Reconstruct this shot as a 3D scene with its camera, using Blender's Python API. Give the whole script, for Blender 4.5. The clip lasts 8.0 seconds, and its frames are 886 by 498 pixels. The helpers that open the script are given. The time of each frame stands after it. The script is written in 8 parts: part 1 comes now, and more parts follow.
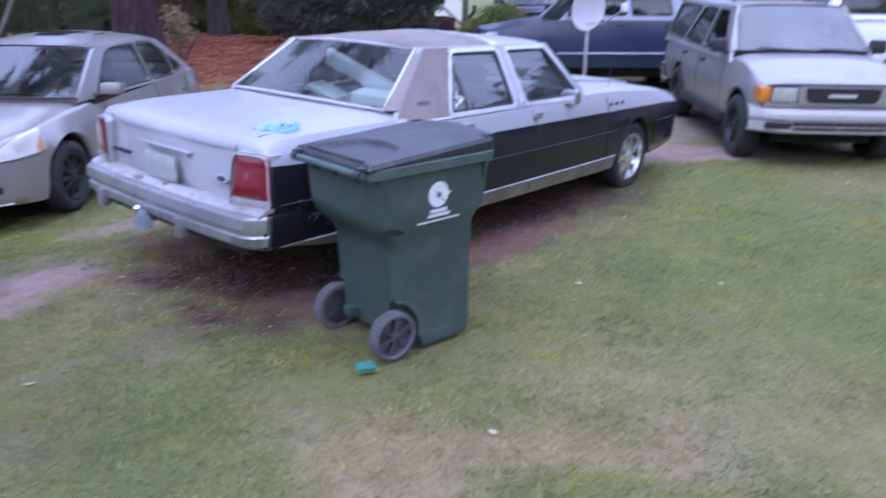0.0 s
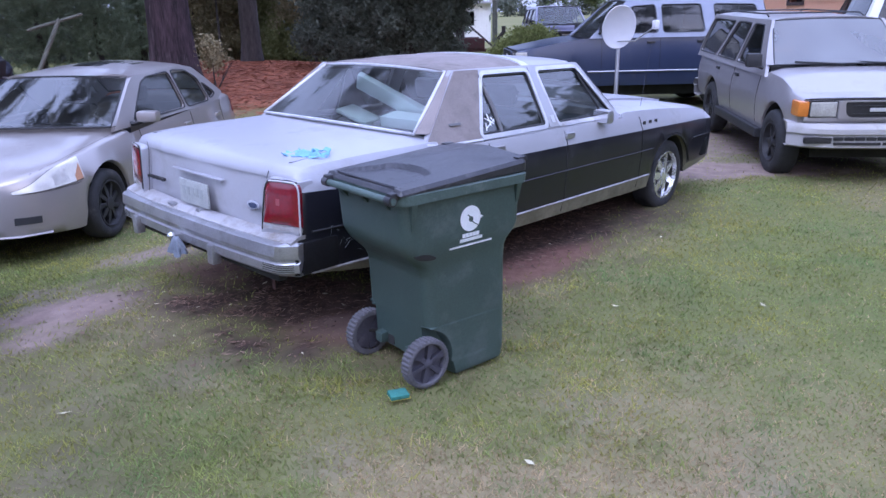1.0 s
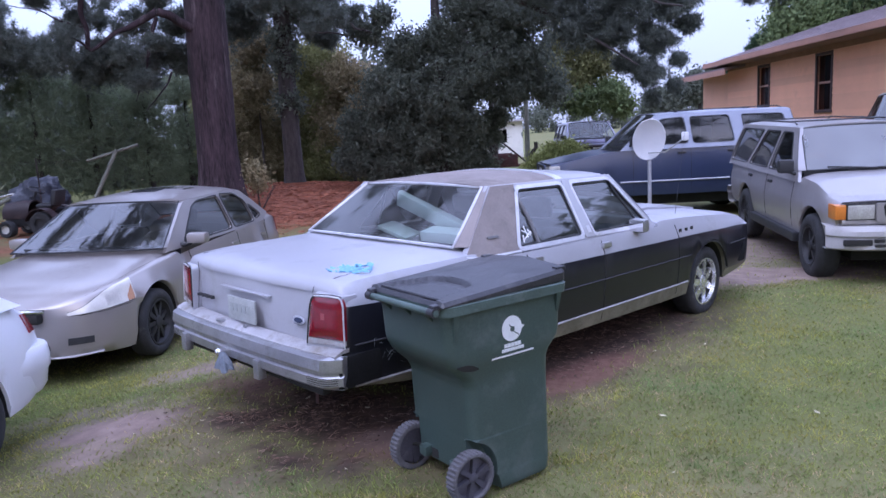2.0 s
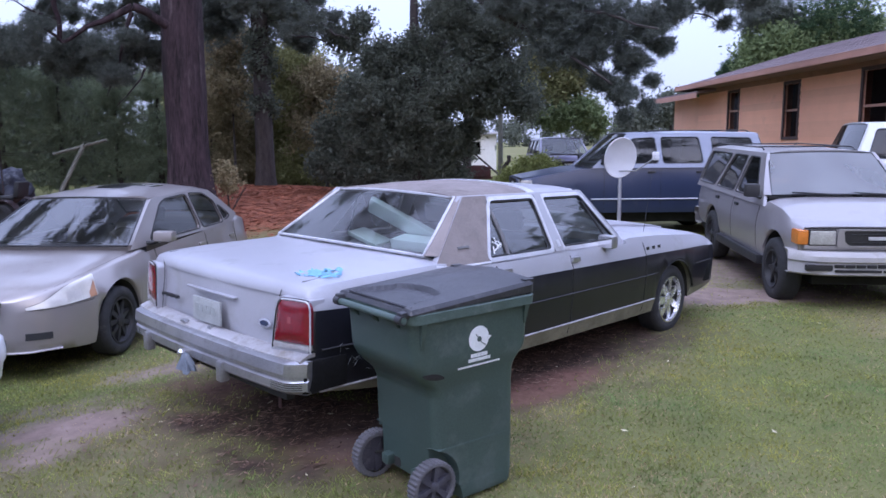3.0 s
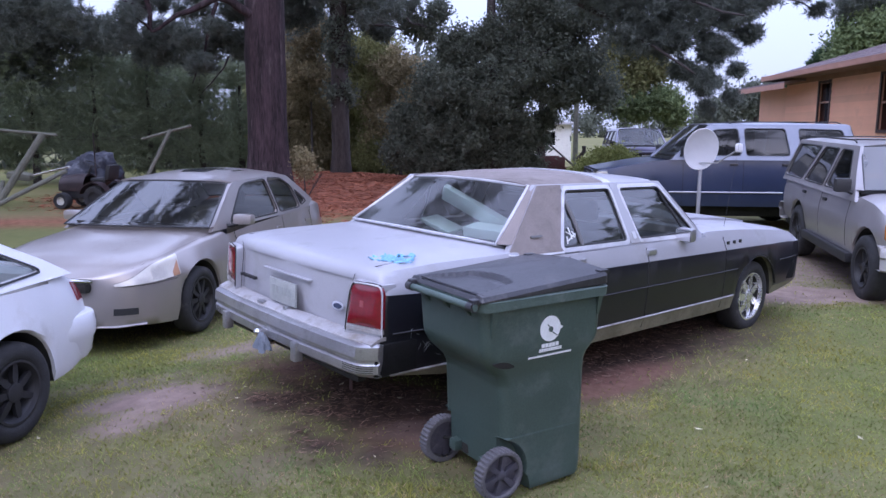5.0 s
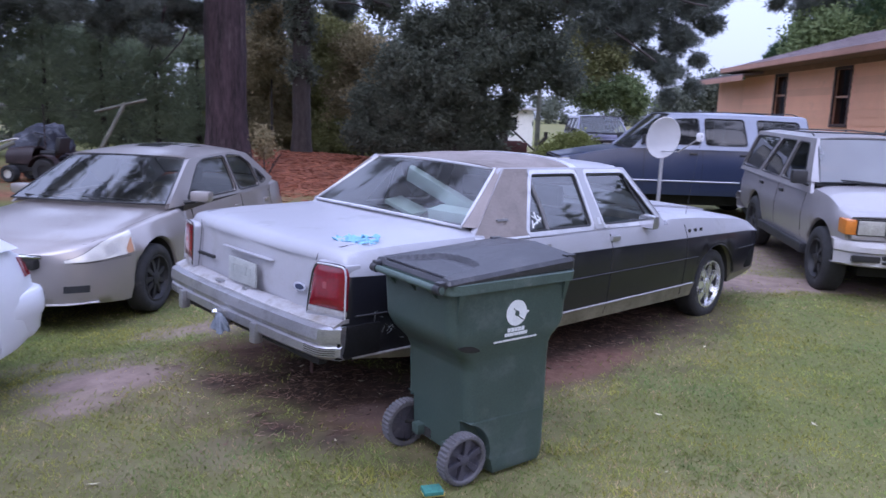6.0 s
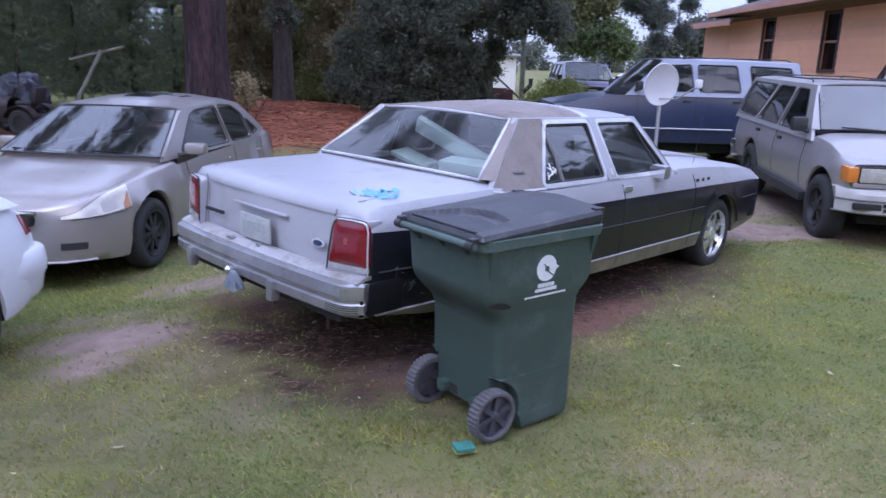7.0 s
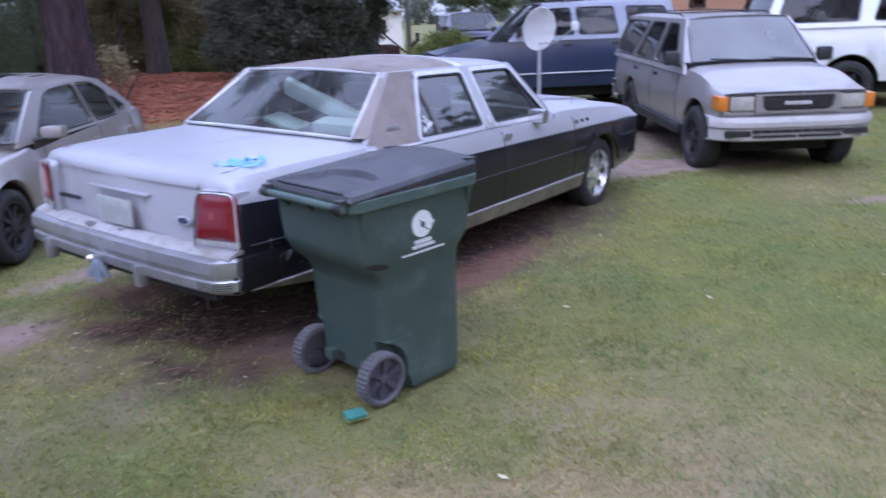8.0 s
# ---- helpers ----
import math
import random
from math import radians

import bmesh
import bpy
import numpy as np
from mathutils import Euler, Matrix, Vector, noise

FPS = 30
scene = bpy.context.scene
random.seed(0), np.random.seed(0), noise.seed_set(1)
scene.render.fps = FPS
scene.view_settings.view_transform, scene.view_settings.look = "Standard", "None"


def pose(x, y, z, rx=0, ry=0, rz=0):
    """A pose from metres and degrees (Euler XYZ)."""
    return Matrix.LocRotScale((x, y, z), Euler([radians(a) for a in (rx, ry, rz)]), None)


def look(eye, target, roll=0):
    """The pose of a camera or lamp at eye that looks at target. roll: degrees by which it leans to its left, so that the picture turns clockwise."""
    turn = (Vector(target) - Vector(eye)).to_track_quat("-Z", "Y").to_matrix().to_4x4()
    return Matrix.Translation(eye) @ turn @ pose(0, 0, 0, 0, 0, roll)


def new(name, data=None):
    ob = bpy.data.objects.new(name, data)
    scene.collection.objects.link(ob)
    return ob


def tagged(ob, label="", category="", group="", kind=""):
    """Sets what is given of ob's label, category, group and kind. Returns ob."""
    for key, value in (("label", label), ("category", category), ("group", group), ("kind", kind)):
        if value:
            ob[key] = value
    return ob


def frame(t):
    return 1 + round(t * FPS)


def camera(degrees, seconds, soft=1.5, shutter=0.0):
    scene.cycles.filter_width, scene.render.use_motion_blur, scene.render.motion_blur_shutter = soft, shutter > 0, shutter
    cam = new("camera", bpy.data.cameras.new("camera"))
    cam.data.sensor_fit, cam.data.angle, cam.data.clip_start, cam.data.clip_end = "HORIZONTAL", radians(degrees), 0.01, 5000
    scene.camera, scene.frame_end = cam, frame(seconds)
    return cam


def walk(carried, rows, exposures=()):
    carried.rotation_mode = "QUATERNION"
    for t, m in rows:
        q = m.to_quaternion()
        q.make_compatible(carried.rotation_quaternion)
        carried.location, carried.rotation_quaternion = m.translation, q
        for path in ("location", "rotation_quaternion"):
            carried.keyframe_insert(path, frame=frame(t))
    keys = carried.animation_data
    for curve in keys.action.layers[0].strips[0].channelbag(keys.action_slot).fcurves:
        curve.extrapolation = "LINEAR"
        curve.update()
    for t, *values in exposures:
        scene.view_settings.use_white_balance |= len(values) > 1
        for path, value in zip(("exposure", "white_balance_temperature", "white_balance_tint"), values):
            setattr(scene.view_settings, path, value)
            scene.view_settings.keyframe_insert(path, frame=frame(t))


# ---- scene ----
cam = camera(62.4, 8.0, soft=1.5, shutter=0.6)
PATH = [
    (0, (0.573, 0.175, 1.757), (0.224, 2.028, 1.09), 0.4),
    (0.2, (0.58, 0.182, 1.748), (0.163, 2.009, 1.049), -0.73),
    (0.5, (0.56, 0.223, 1.757), (0.181, 2.078, 1.115), 1.3),
    (0.7, (0.552, 0.231, 1.759), (0.143, 2.086, 1.134), 0.4),
    (1, (0.561, 0.23, 1.765), (0.123, 2.081, 1.149), -1.1),
    (1.2, (0.566, 0.223, 1.772), (0.119, 2.075, 1.165), -1.57),
    (1.5, (0.526, 0.171, 1.774), (0.013, 2.057, 1.35), -1.8),
    (1.7, (0.562, 0.164, 1.779), (0.018, 2.056, 1.428), -3.3),
    (2.8, (0.561, 0.151, 1.762), (0.058, 2.064, 1.469), -1.06),
    (3, (0.558, 0.156, 1.768), (0.093, 2.08, 1.478), -0.4),
    (3.2, (0.56, 0.15, 1.769), (0.081, 2.072, 1.497), -1.64),
    (3.5, (0.554, 0.141, 1.766), (0.031, 2.055, 1.516), 0.2),
    (3.7, (0.559, 0.132, 1.756), (0.031, 2.046, 1.517), 0.51),
    (4, (0.551, 0.127, 1.763), (-0.058, 2.013, 1.497), 0.0),
    (4.2, (0.56, 0.127, 1.766), (-0.076, 2.002, 1.483), -0.6),
    (5.3, (0.54, 0.18, 1.746), (-0.099, 2.047, 1.425), 0.8),
    (5.5, (0.539, 0.187, 1.74), (-0.076, 2.062, 1.415), 1.5),
    (5.7, (0.544, 0.189, 1.734), (-0.062, 2.063, 1.389), 1.57),
    (6, (0.492, 0.212, 1.735), (-0.048, 2.104, 1.375), 1.9),
    (6.3, (0.415, 0.217, 1.725), (-0.07, 2.12, 1.344), 1.18),
    (6.5, (0.338, 0.214, 1.729), (-0.09, 2.119, 1.296), 1.3),
    (6.8, (0.286, 0.223, 1.727), (-0.167, 2.111, 1.247), 2.31),
    (7, (0.246, 0.241, 1.74), (-0.228, 2.12, 1.245), 1.7),
    (7.2, (0.271, 0.245, 1.746), (-0.21, 2.125, 1.263), 0.56),
    (7.5, (0.255, 0.281, 1.742), (-0.127, 2.168, 1.198), 0.3),
    (7.7, (0.288, 0.318, 1.728), (-0.021, 2.209, 1.152), 0.07),
    (8, (0.385, 0.367, 1.711), (0.159, 2.261, 1.11), -2.0),
]
walk(cam, [(t, look(eye, target, roll)) for t, eye, target, roll in PATH], [(0.0, 1.15, 5060, 24), (1.0, 1.13, 5120, 23), (1.7, 1.02, 5220, 24), (3.0, 0.97, 5400, 21), (5.5, 0.97, 5450, 23), (7.0, 0.96, 5330, 20), (8.0, 1.03, 5330, 20)])

# ---- daylight: an even, cloudy evening sky ----
world = bpy.data.worlds.new("evening_sky")
scene.world = world
world.use_nodes = True
wn, wl = world.node_tree.nodes, world.node_tree.links
sky = wn.new("ShaderNodeTexSky")
sky.sky_type, sky.sun_disc = "NISHITA", False
sky.sun_elevation, sky.sun_rotation = radians(24), radians(150)
sky.dust_density, sky.air_density = 3.0, 1.0
cloud = wn.new("ShaderNodeMix")
cloud.data_type = "RGBA"
cloud.inputs[0].default_value = 0.8
cloud.inputs[7].default_value = (5.5, 5.8, 7.2, 1)
wl.new(sky.outputs[0], cloud.inputs[6])
# cloud cover is brighter overhead than at the horizon
way, height, rise = wn.new("ShaderNodeTexCoord"), wn.new("ShaderNodeSeparateXYZ"), wn.new("ShaderNodeMapRange")
rise.inputs["From Max"].default_value, rise.inputs["To Min"].default_value, rise.inputs["To Max"].default_value = 0.9, 0.50, 1.34
level = wn.new("ShaderNodeVectorMath")
level.operation = "SCALE"
wl.new(way.outputs["Generated"], height.inputs[0])
wl.new(height.outputs["Z"], rise.inputs["Value"])
wl.new(cloud.outputs[2], level.inputs[0])
wl.new(rise.outputs[0], level.inputs["Scale"])
wl.new(level.outputs[0], wn["Background"].inputs[0])
wn["Background"].inputs[1].default_value = 0.15
sun = new("sun", bpy.data.lights.new("sun", "SUN"))
sun.data.energy, sun.data.angle, sun.data.color = 0.7, radians(40), (1.0, 0.95, 0.9)
sun.matrix_world = look((0, 0, 0), (0.35, 0.75, -1.1))

# ---- materials ----
def mat(name, colour, rough=0.5, metal=0.0, vary=0.12, scale=6.0, fine=90.0, bump=0.0, dirt=None, dirt_amount=0.0, dirt_scale=2.0,
        coat=0.0, spec=0.5, rand=0.0, random_from="object", stretch=None):
    """A surface with broad and fine variation, and optional dirt in patches."""
    m = bpy.data.materials.new(name)
    m.use_nodes = True
    n, l = m.node_tree.nodes, m.node_tree.links
    b = n["Principled BSDF"]
    co = n.new("ShaderNodeTexCoord")
    broad, grain = n.new("ShaderNodeTexNoise"), n.new("ShaderNodeTexNoise")
    broad.inputs["Scale"].default_value, broad.inputs["Detail"].default_value = scale, 4
    grain.inputs["Scale"].default_value, grain.inputs["Detail"].default_value = fine, 3
    where = co.outputs["Object"]
    if stretch:
        sc = n.new("ShaderNodeVectorMath")
        sc.operation = "MULTIPLY"
        sc.inputs[1].default_value = stretch
        l.new(where, sc.inputs[0])
        where = sc.outputs[0]
    l.new(where, broad.inputs["Vector"])
    l.new(where, grain.inputs["Vector"])
    add = n.new("ShaderNodeMath")
    add.operation = "ADD"
    l.new(broad.outputs["Fac"], add.inputs[0])
    l.new(grain.outputs["Fac"], add.inputs[1])
    span = n.new("ShaderNodeMapRange")
    span.inputs["From Min"].default_value, span.inputs["From Max"].default_value = 0.7, 1.3
    span.inputs["To Min"].default_value, span.inputs["To Max"].default_value = 1 - vary, 1 + vary
    l.new(add.outputs[0], span.inputs["Value"])
    tone = n.new("ShaderNodeMix")
    tone.data_type, tone.blend_type = "RGBA", "MULTIPLY"
    tone.inputs[0].default_value = 1.0
    tone.inputs[6].default_value = (*colour, 1)
    last = span.outputs[0]
    if rand:
        src = n.new("ShaderNodeObjectInfo").outputs["Random"] if random_from == "object" else n.new("ShaderNodeNewGeometry").outputs["Random Per Island"]
        rr = n.new("ShaderNodeMapRange")
        rr.inputs["To Min"].default_value, rr.inputs["To Max"].default_value = 1 - rand, 1 + rand
        l.new(src, rr.inputs["Value"])
        mul = n.new("ShaderNodeMath")
        mul.operation = "MULTIPLY"
        l.new(last, mul.inputs[0])
        l.new(rr.outputs[0], mul.inputs[1])
        last = mul.outputs[0]
    l.new(last, tone.inputs[7])
    out = tone.outputs[2]
    if dirt:
        spots = n.new("ShaderNodeTexNoise")
        spots.inputs["Scale"].default_value, spots.inputs["Detail"].default_value, spots.inputs["Roughness"].default_value = dirt_scale, 8, 0.7
        l.new(where, spots.inputs["Vector"])
        cut = n.new("ShaderNodeMapRange")
        cut.inputs["From Min"].default_value, cut.inputs["From Max"].default_value = 0.62 - 0.3 * dirt_amount, 0.8 - 0.25 * dirt_amount
        cut.inputs["To Max"].default_value = min(1.0, 0.5 + dirt_amount)
        l.new(spots.outputs["Fac"], cut.inputs["Value"])
        mix = n.new("ShaderNodeMix")
        mix.data_type = "RGBA"
        mix.inputs[7].default_value = (*dirt, 1)
        l.new(cut.outputs[0], mix.inputs[0])
        l.new(out, mix.inputs[6])
        out = mix.outputs[2]
        rmix = n.new("ShaderNodeMapRange")
        rmix.inputs["To Min"].default_value, rmix.inputs["To Max"].default_value = rough, max(rough, 0.8)
        l.new(cut.outputs[0], rmix.inputs["Value"])
        l.new(rmix.outputs[0], b.inputs["Roughness"])
    else:
        b.inputs["Roughness"].default_value = rough
    l.new(out, b.inputs["Base Color"])
    b.inputs["Metallic"].default_value = metal
    b.inputs["Specular IOR Level"].default_value = spec
    if coat:
        b.inputs["Coat Weight"].default_value, b.inputs["Coat Roughness"].default_value = coat, 0.12
    if bump:
        bp = n.new("ShaderNodeBump")
        bp.inputs["Strength"].default_value, bp.inputs["Distance"].default_value = bump, 0.01
        l.new(grain.outputs["Fac"], bp.inputs["Height"])
        l.new(bp.outputs[0], b.inputs["Normal"])
    return m


def leafy(name, colour, vary, scale, rand, share):
    """Blades that also let light through."""
    m = mat(name, colour, 0.8, 0, vary, scale, 7, rand=rand, random_from="island", spec=0.2)
    n, l = m.node_tree.nodes, m.node_tree.links
    b, t, x = n["Principled BSDF"], n.new("ShaderNodeBsdfTranslucent"), n.new("ShaderNodeMixShader")
    l.new(b.inputs["Base Color"].links[0].from_socket, t.inputs["Color"])
    x.inputs[0].default_value = share
    l.new(b.outputs[0], x.inputs[1])
    l.new(t.outputs[0], x.inputs[2])
    l.new(x.outputs[0], n["Material Output"].inputs[0])
    return m


def second_tone(m, colour, scale):
    """Lets a second colour take over in broad, soft-edged patches."""
    n, l = m.node_tree.nodes, m.node_tree.links
    tone = next(k for k in n if k.bl_idname == "ShaderNodeMix" and k.blend_type == "MULTIPLY")
    co, t, cut, mix = n.new("ShaderNodeTexCoord"), n.new("ShaderNodeTexNoise"), n.new("ShaderNodeMapRange"), n.new("ShaderNodeMix")
    t.inputs["Scale"].default_value, t.inputs["Detail"].default_value, t.inputs["Roughness"].default_value = scale, 5, 0.65
    cut.inputs["From Min"].default_value, cut.inputs["From Max"].default_value = 0.40, 0.62
    mix.data_type = "RGBA"
    mix.inputs[6].default_value, mix.inputs[7].default_value = tone.inputs[6].default_value, (*colour, 1)
    l.new(co.outputs["Object"], t.inputs["Vector"])
    l.new(t.outputs["Fac"], cut.inputs["Value"])
    l.new(cut.outputs[0], mix.inputs[0])
    l.new(mix.outputs[2], tone.inputs[6])


def glass(name, tint, dust=0.0, ior=1.75, even=False):
    """Thin car glass: see-through, with a mirror coat by angle and a film of dust."""
    m = bpy.data.materials.new(name)
    m.use_nodes = True
    n, l = m.node_tree.nodes, m.node_tree.links
    n.remove(n["Principled BSDF"])
    clear, shine, fr, mix = n.new("ShaderNodeBsdfTransparent"), n.new("ShaderNodeBsdfGlossy"), n.new("ShaderNodeFresnel"), n.new("ShaderNodeMixShader")
    clear.inputs[0].default_value = (*tint, 1)
    shine.inputs["Roughness"].default_value = 0.03
    fr.inputs["IOR"].default_value = ior
    l.new(fr.outputs[0], mix.inputs[0])
    l.new(clear.outputs[0], mix.inputs[1])
    l.new(shine.outputs[0], mix.inputs[2])
    film, over = n.new("ShaderNodeBsdfDiffuse"), n.new("ShaderNodeMixShader")
    film.inputs[0].default_value = (0.55, 0.56, 0.58, 1)
    noise_n, co, cut = n.new("ShaderNodeTexNoise"), n.new("ShaderNodeTexCoord"), n.new("ShaderNodeMapRange")
    noise_n.inputs["Scale"].default_value, noise_n.inputs["Detail"].default_value = (1.3, 1) if even else (5, 6)
    cut.inputs["From Min"].default_value, cut.inputs["From Max"].default_value, cut.inputs["To Max"].default_value = -0.6 if even else 0.3, 1.0 if even else 0.75, dust
    l.new(co.outputs["Object"], noise_n.inputs["Vector"])
    l.new(noise_n.outputs["Fac"], cut.inputs["Value"])
    l.new(cut.outputs[0], over.inputs[0])
    l.new(mix.outputs[0], over.inputs[1])
    l.new(film.outputs[0], over.inputs[2])
    l.new(over.outputs[0], n["Material Output"].inputs[0])
    return m


M = {
    "silver": mat("faded_silver_paint", (0.395, 0.395, 0.435), 0.42, 0.12, 0.06, 2.5, 160, 0, (0.31, 0.30, 0.29), 0.25, 1.6, coat=0.2),
    "black_paint": mat("faded_black_paint", (0.012, 0.012, 0.017), 0.30, 0, 0.25, 3, 120, 0, (0.035, 0.034, 0.036), 0.22, 3.0, coat=0.2, spec=0.35),
    "vinyl": mat("mildewed_vinyl_roof", (0.242, 0.210, 0.200), 0.85, 0, 0.22, 5, 140, 0.3, (0.125, 0.105, 0.092), 0.42, 2.4),
    "white_trim": mat("dulled_bright_trim", (0.62, 0.62, 0.66), 0.3, 0.4, 0.12, 9, 120, 0, (0.32, 0.30, 0.28), 0.25, 6),
    "chrome": mat("dull_chrome", (0.42, 0.42, 0.445), 0.30, 0.72, 0.15, 3, 120, 0, (0.22, 0.205, 0.19), 0.32, 4.5),
    "wheel_chrome": mat("scuffed_wheel_chrome", (0.80, 0.80, 0.82), 0.24, 0.8, 0.1, 9, 120, 0, (0.3, 0.28, 0.25), 0.2, 9),
    "bright_chrome": mat("bright_chrome", (0.8, 0.8, 0.82), 0.12, 1.0, 0.05, 5, 120),
    "rocker": mat("dirty_pale_rocker", (0.19, 0.178, 0.125), 0.6, 0.05, 0.2, 5, 90, 0, (0.11, 0.10, 0.06), 0.5, 3.0),
    "tyre": mat("worn_tyre_rubber", (0.028, 0.028, 0.03), 0.85, 0, 0.3, 14, 120, 0.3, (0.13, 0.115, 0.10), 0.15, 5),
    "plastic": mat("black_plastic", (0.025, 0.025, 0.028), 0.55, 0, 0.2, 12, 160, 0.1),
    "cap_black": mat("sooty_black_rubber", (0.010, 0.010, 0.011), 0.8, 0, 0.3, 8, 60, spec=0.2),
    "under": mat("dark_underbody", (0.024, 0.023, 0.022), 0.95, 0, 0.3, 8, 60),
    "red_lens": mat("red_lamp_lens", (0.165, 0.006, 0.014), 0.2, 0, 0.22, 9, 60, coat=0.7),
    "amber": mat("amber_lamp_lens", (0.62, 0.20, 0.03), 0.25, 0, 0.15, 14, 120, coat=0.5),
    "side_lens": mat("faded_amber_lens", (0.50, 0.27, 0.16), 0.25, 0, 0.15, 14, 120, coat=0.5),
    "lamp": mat("clouded_headlamp_lens", (0.42, 0.41, 0.385), 0.24, 0.1, 0.25, 9, 60, coat=0.6),
    "clear_lamp": mat("hazed_clear_lamp_lens", (0.74, 0.71, 0.66), 0.14, 0.1, 0.08, 5, 60, coat=1.0),
    "bowl": mat("lamp_reflector_bowl", (0.64, 0.61, 0.575), 0.3, 0.4, 0.1, 9, 60, coat=0.6),
    "shelf": mat("stained_silver_shelf", (0.40, 0.39, 0.41), 0.45, 0.15, 0.12, 6, 120, 0, (0.24, 0.22, 0.19), 0.5, 7),
    "pale_red": mat("pale_red_reflector", (0.30, 0.07, 0.08), 0.3, 0, 0.1, 14, 120),
    "plate": mat("blank_licence_plate", (0.37, 0.385, 0.385), 0.5, 0, 0.2, 18, 120),
    "plate_mark": mat("faded_plate_mark", (0.33, 0.35, 0.35), 0.5, 0, 0.1, 20, 90),
    "seat": mat("grey_seat_cloth", (0.16, 0.16, 0.17), 0.95, 0, 0.2, 12, 200, 0.2),
    "beige_seat": mat("beige_seat_cloth", (0.36, 0.32, 0.27), 0.95, 0, 0.15, 12, 200, 0.2),
    "foam": mat("pale_foam_board", (0.76, 0.85, 0.83), 0.8, 0, 0.06, 8, 90),
    "accord": mat("champagne_silver_paint", (0.345, 0.315, 0.305), 0.3, 0.4, 0.05, 3, 200, 0, (0.31, 0.285, 0.26), 0.15, 1.5, coat=0.6),
    "rodeo": mat("pale_pewter_paint", (0.345, 0.325, 0.33), 0.34, 0.38, 0.05, 3, 160, 0, (0.28, 0.26, 0.245), 0.2, 1.5, coat=0.35),
    "bumper_white": mat("off_white_bumper", (0.42, 0.405, 0.41), 0.5, 0, 0.08, 4, 120, 0, (0.28, 0.26, 0.24), 0.25, 4),
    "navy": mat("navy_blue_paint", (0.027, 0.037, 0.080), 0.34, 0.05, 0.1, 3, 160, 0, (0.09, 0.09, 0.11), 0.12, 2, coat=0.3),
    # paler navy: the sky's reflection on roof and pillars, put into the colour
    "navy_sky_sheen": mat("navy_paint_sky_sheen", (0.27, 0.29, 0.37), 0.45, 0.1, 0.1, 3, 160, coat=0.3),
    "white_paint": mat("white_car_paint", (0.74, 0.75, 0.80), 0.3, 0, 0.04, 3, 160, 0, (0.5, 0.48, 0.45), 0.12, 2, coat=0.6),
    "mauve_paint": mat("mauve_van_paint", (0.17, 0.16, 0.24), 0.35, 0.2, 0.08, 3, 160, coat=0.5),
    "bin": mat("dark_green_bin_plastic", (0.050, 0.076, 0.068), 0.40, 0, 0.16, 3.0, 120, 0.06, (0.12, 0.145, 0.14), 0.3, 4.0),
    "lid": mat("charcoal_lid_plastic", (0.028, 0.028, 0.034), 0.38, 0, 0.35, 5, 90, 0.08, (0.13, 0.13, 0.135), 0.3, 6.0, spec=0.6),
    "bin_rim": mat("scuffed_green_rim_plastic", (0.075, 0.11, 0.10), 0.5, 0, 0.2, 6, 120, 0.06, (0.2, 0.22, 0.21), 0.2, 8),
    "bin_wheel": mat("dusty_grey_black_wheel", (0.055, 0.052, 0.068), 0.75, 0, 0.2, 12, 120, 0.15, (0.14, 0.13, 0.13), 0.2, 8),
    "bin_tread": mat("dusty_grey_tread", (0.10, 0.096, 0.105), 0.85, 0, 0.25, 12, 120, 0.15, (0.05, 0.048, 0.055), 0.2, 8),
    "decal": mat("white_printed_mark", (0.72, 0.74, 0.76), 0.5, 0, 0.08, 30, 160),
    "cloth_blue": mat("light_blue_nitrile", (0.20, 0.42, 0.62), 0.5, 0, 0.22, 20, 200),
    "bag": mat("blue_grey_plastic_bag", (0.135, 0.155, 0.19), 0.45, 0, 0.25, 30, 200),
    "teal": mat("teal_scouring_pad", (0.05, 0.20, 0.165), 0.9, 0, 0.3, 40, 300, 0.4),
    "sponge": mat("yellow_sponge_foam", (0.62, 0.52, 0.12), 0.95, 0, 0.2, 60, 300, 0.5),
    "dish": mat("pale_grey_dish_enamel", (0.66, 0.66, 0.71), 0.5, 0, 0.06, 5, 90),
    "galv": mat("galvanised_steel", (0.42, 0.42, 0.45), 0.45, 0.7, 0.12, 12, 120),
    "bark": mat("reddish_brown_pine_bark", (0.042, 0.026, 0.031), 0.95, 0, 0.75, 7.0, 34, 1.0, (0.21, 0.165, 0.17), 0.20, 5.0, stretch=(1, 1, 0.13)),
    "bark_dark": mat("dark_bark", (0.055, 0.045, 0.043), 0.95, 0, 0.45, 8.0, 40, 0.9, stretch=(1, 1, 0.16)),
    "needles": leafy("pine_needles", (0.06, 0.10, 0.05), 0.2, 0.5, 0.25, 0.4),
    "needles_soft": leafy("young_pine_needles", (0.235, 0.275, 0.175), 0.2, 0.5, 0.25, 0.4),
    "needles_dark": leafy("shaded_pine_needles", (0.160, 0.178, 0.155), 0.2, 0.5, 0.2, 0.45),
    "leaf_dark": leafy("dark_glossy_leaves", (0.150, 0.165, 0.128), 0.2, 0.5, 0.2, 0.45),
    "leaf_olive": leafy("olive_leaves", (0.25, 0.255, 0.115), 0.2, 0.5, 0.25, 0.4),
    "leaf_brown": leafy("autumn_brush_leaves", (0.30, 0.255, 0.15), 0.2, 0.5, 0.25, 0.4),
    "leaf_green": leafy("fresh_green_leaves", (0.185, 0.235, 0.11), 0.2, 0.5, 0.25, 0.4),
    "bush": leafy("yellow_green_bush_leaves", (0.23, 0.255, 0.09), 0.2, 0.5, 0.25, 0.4),
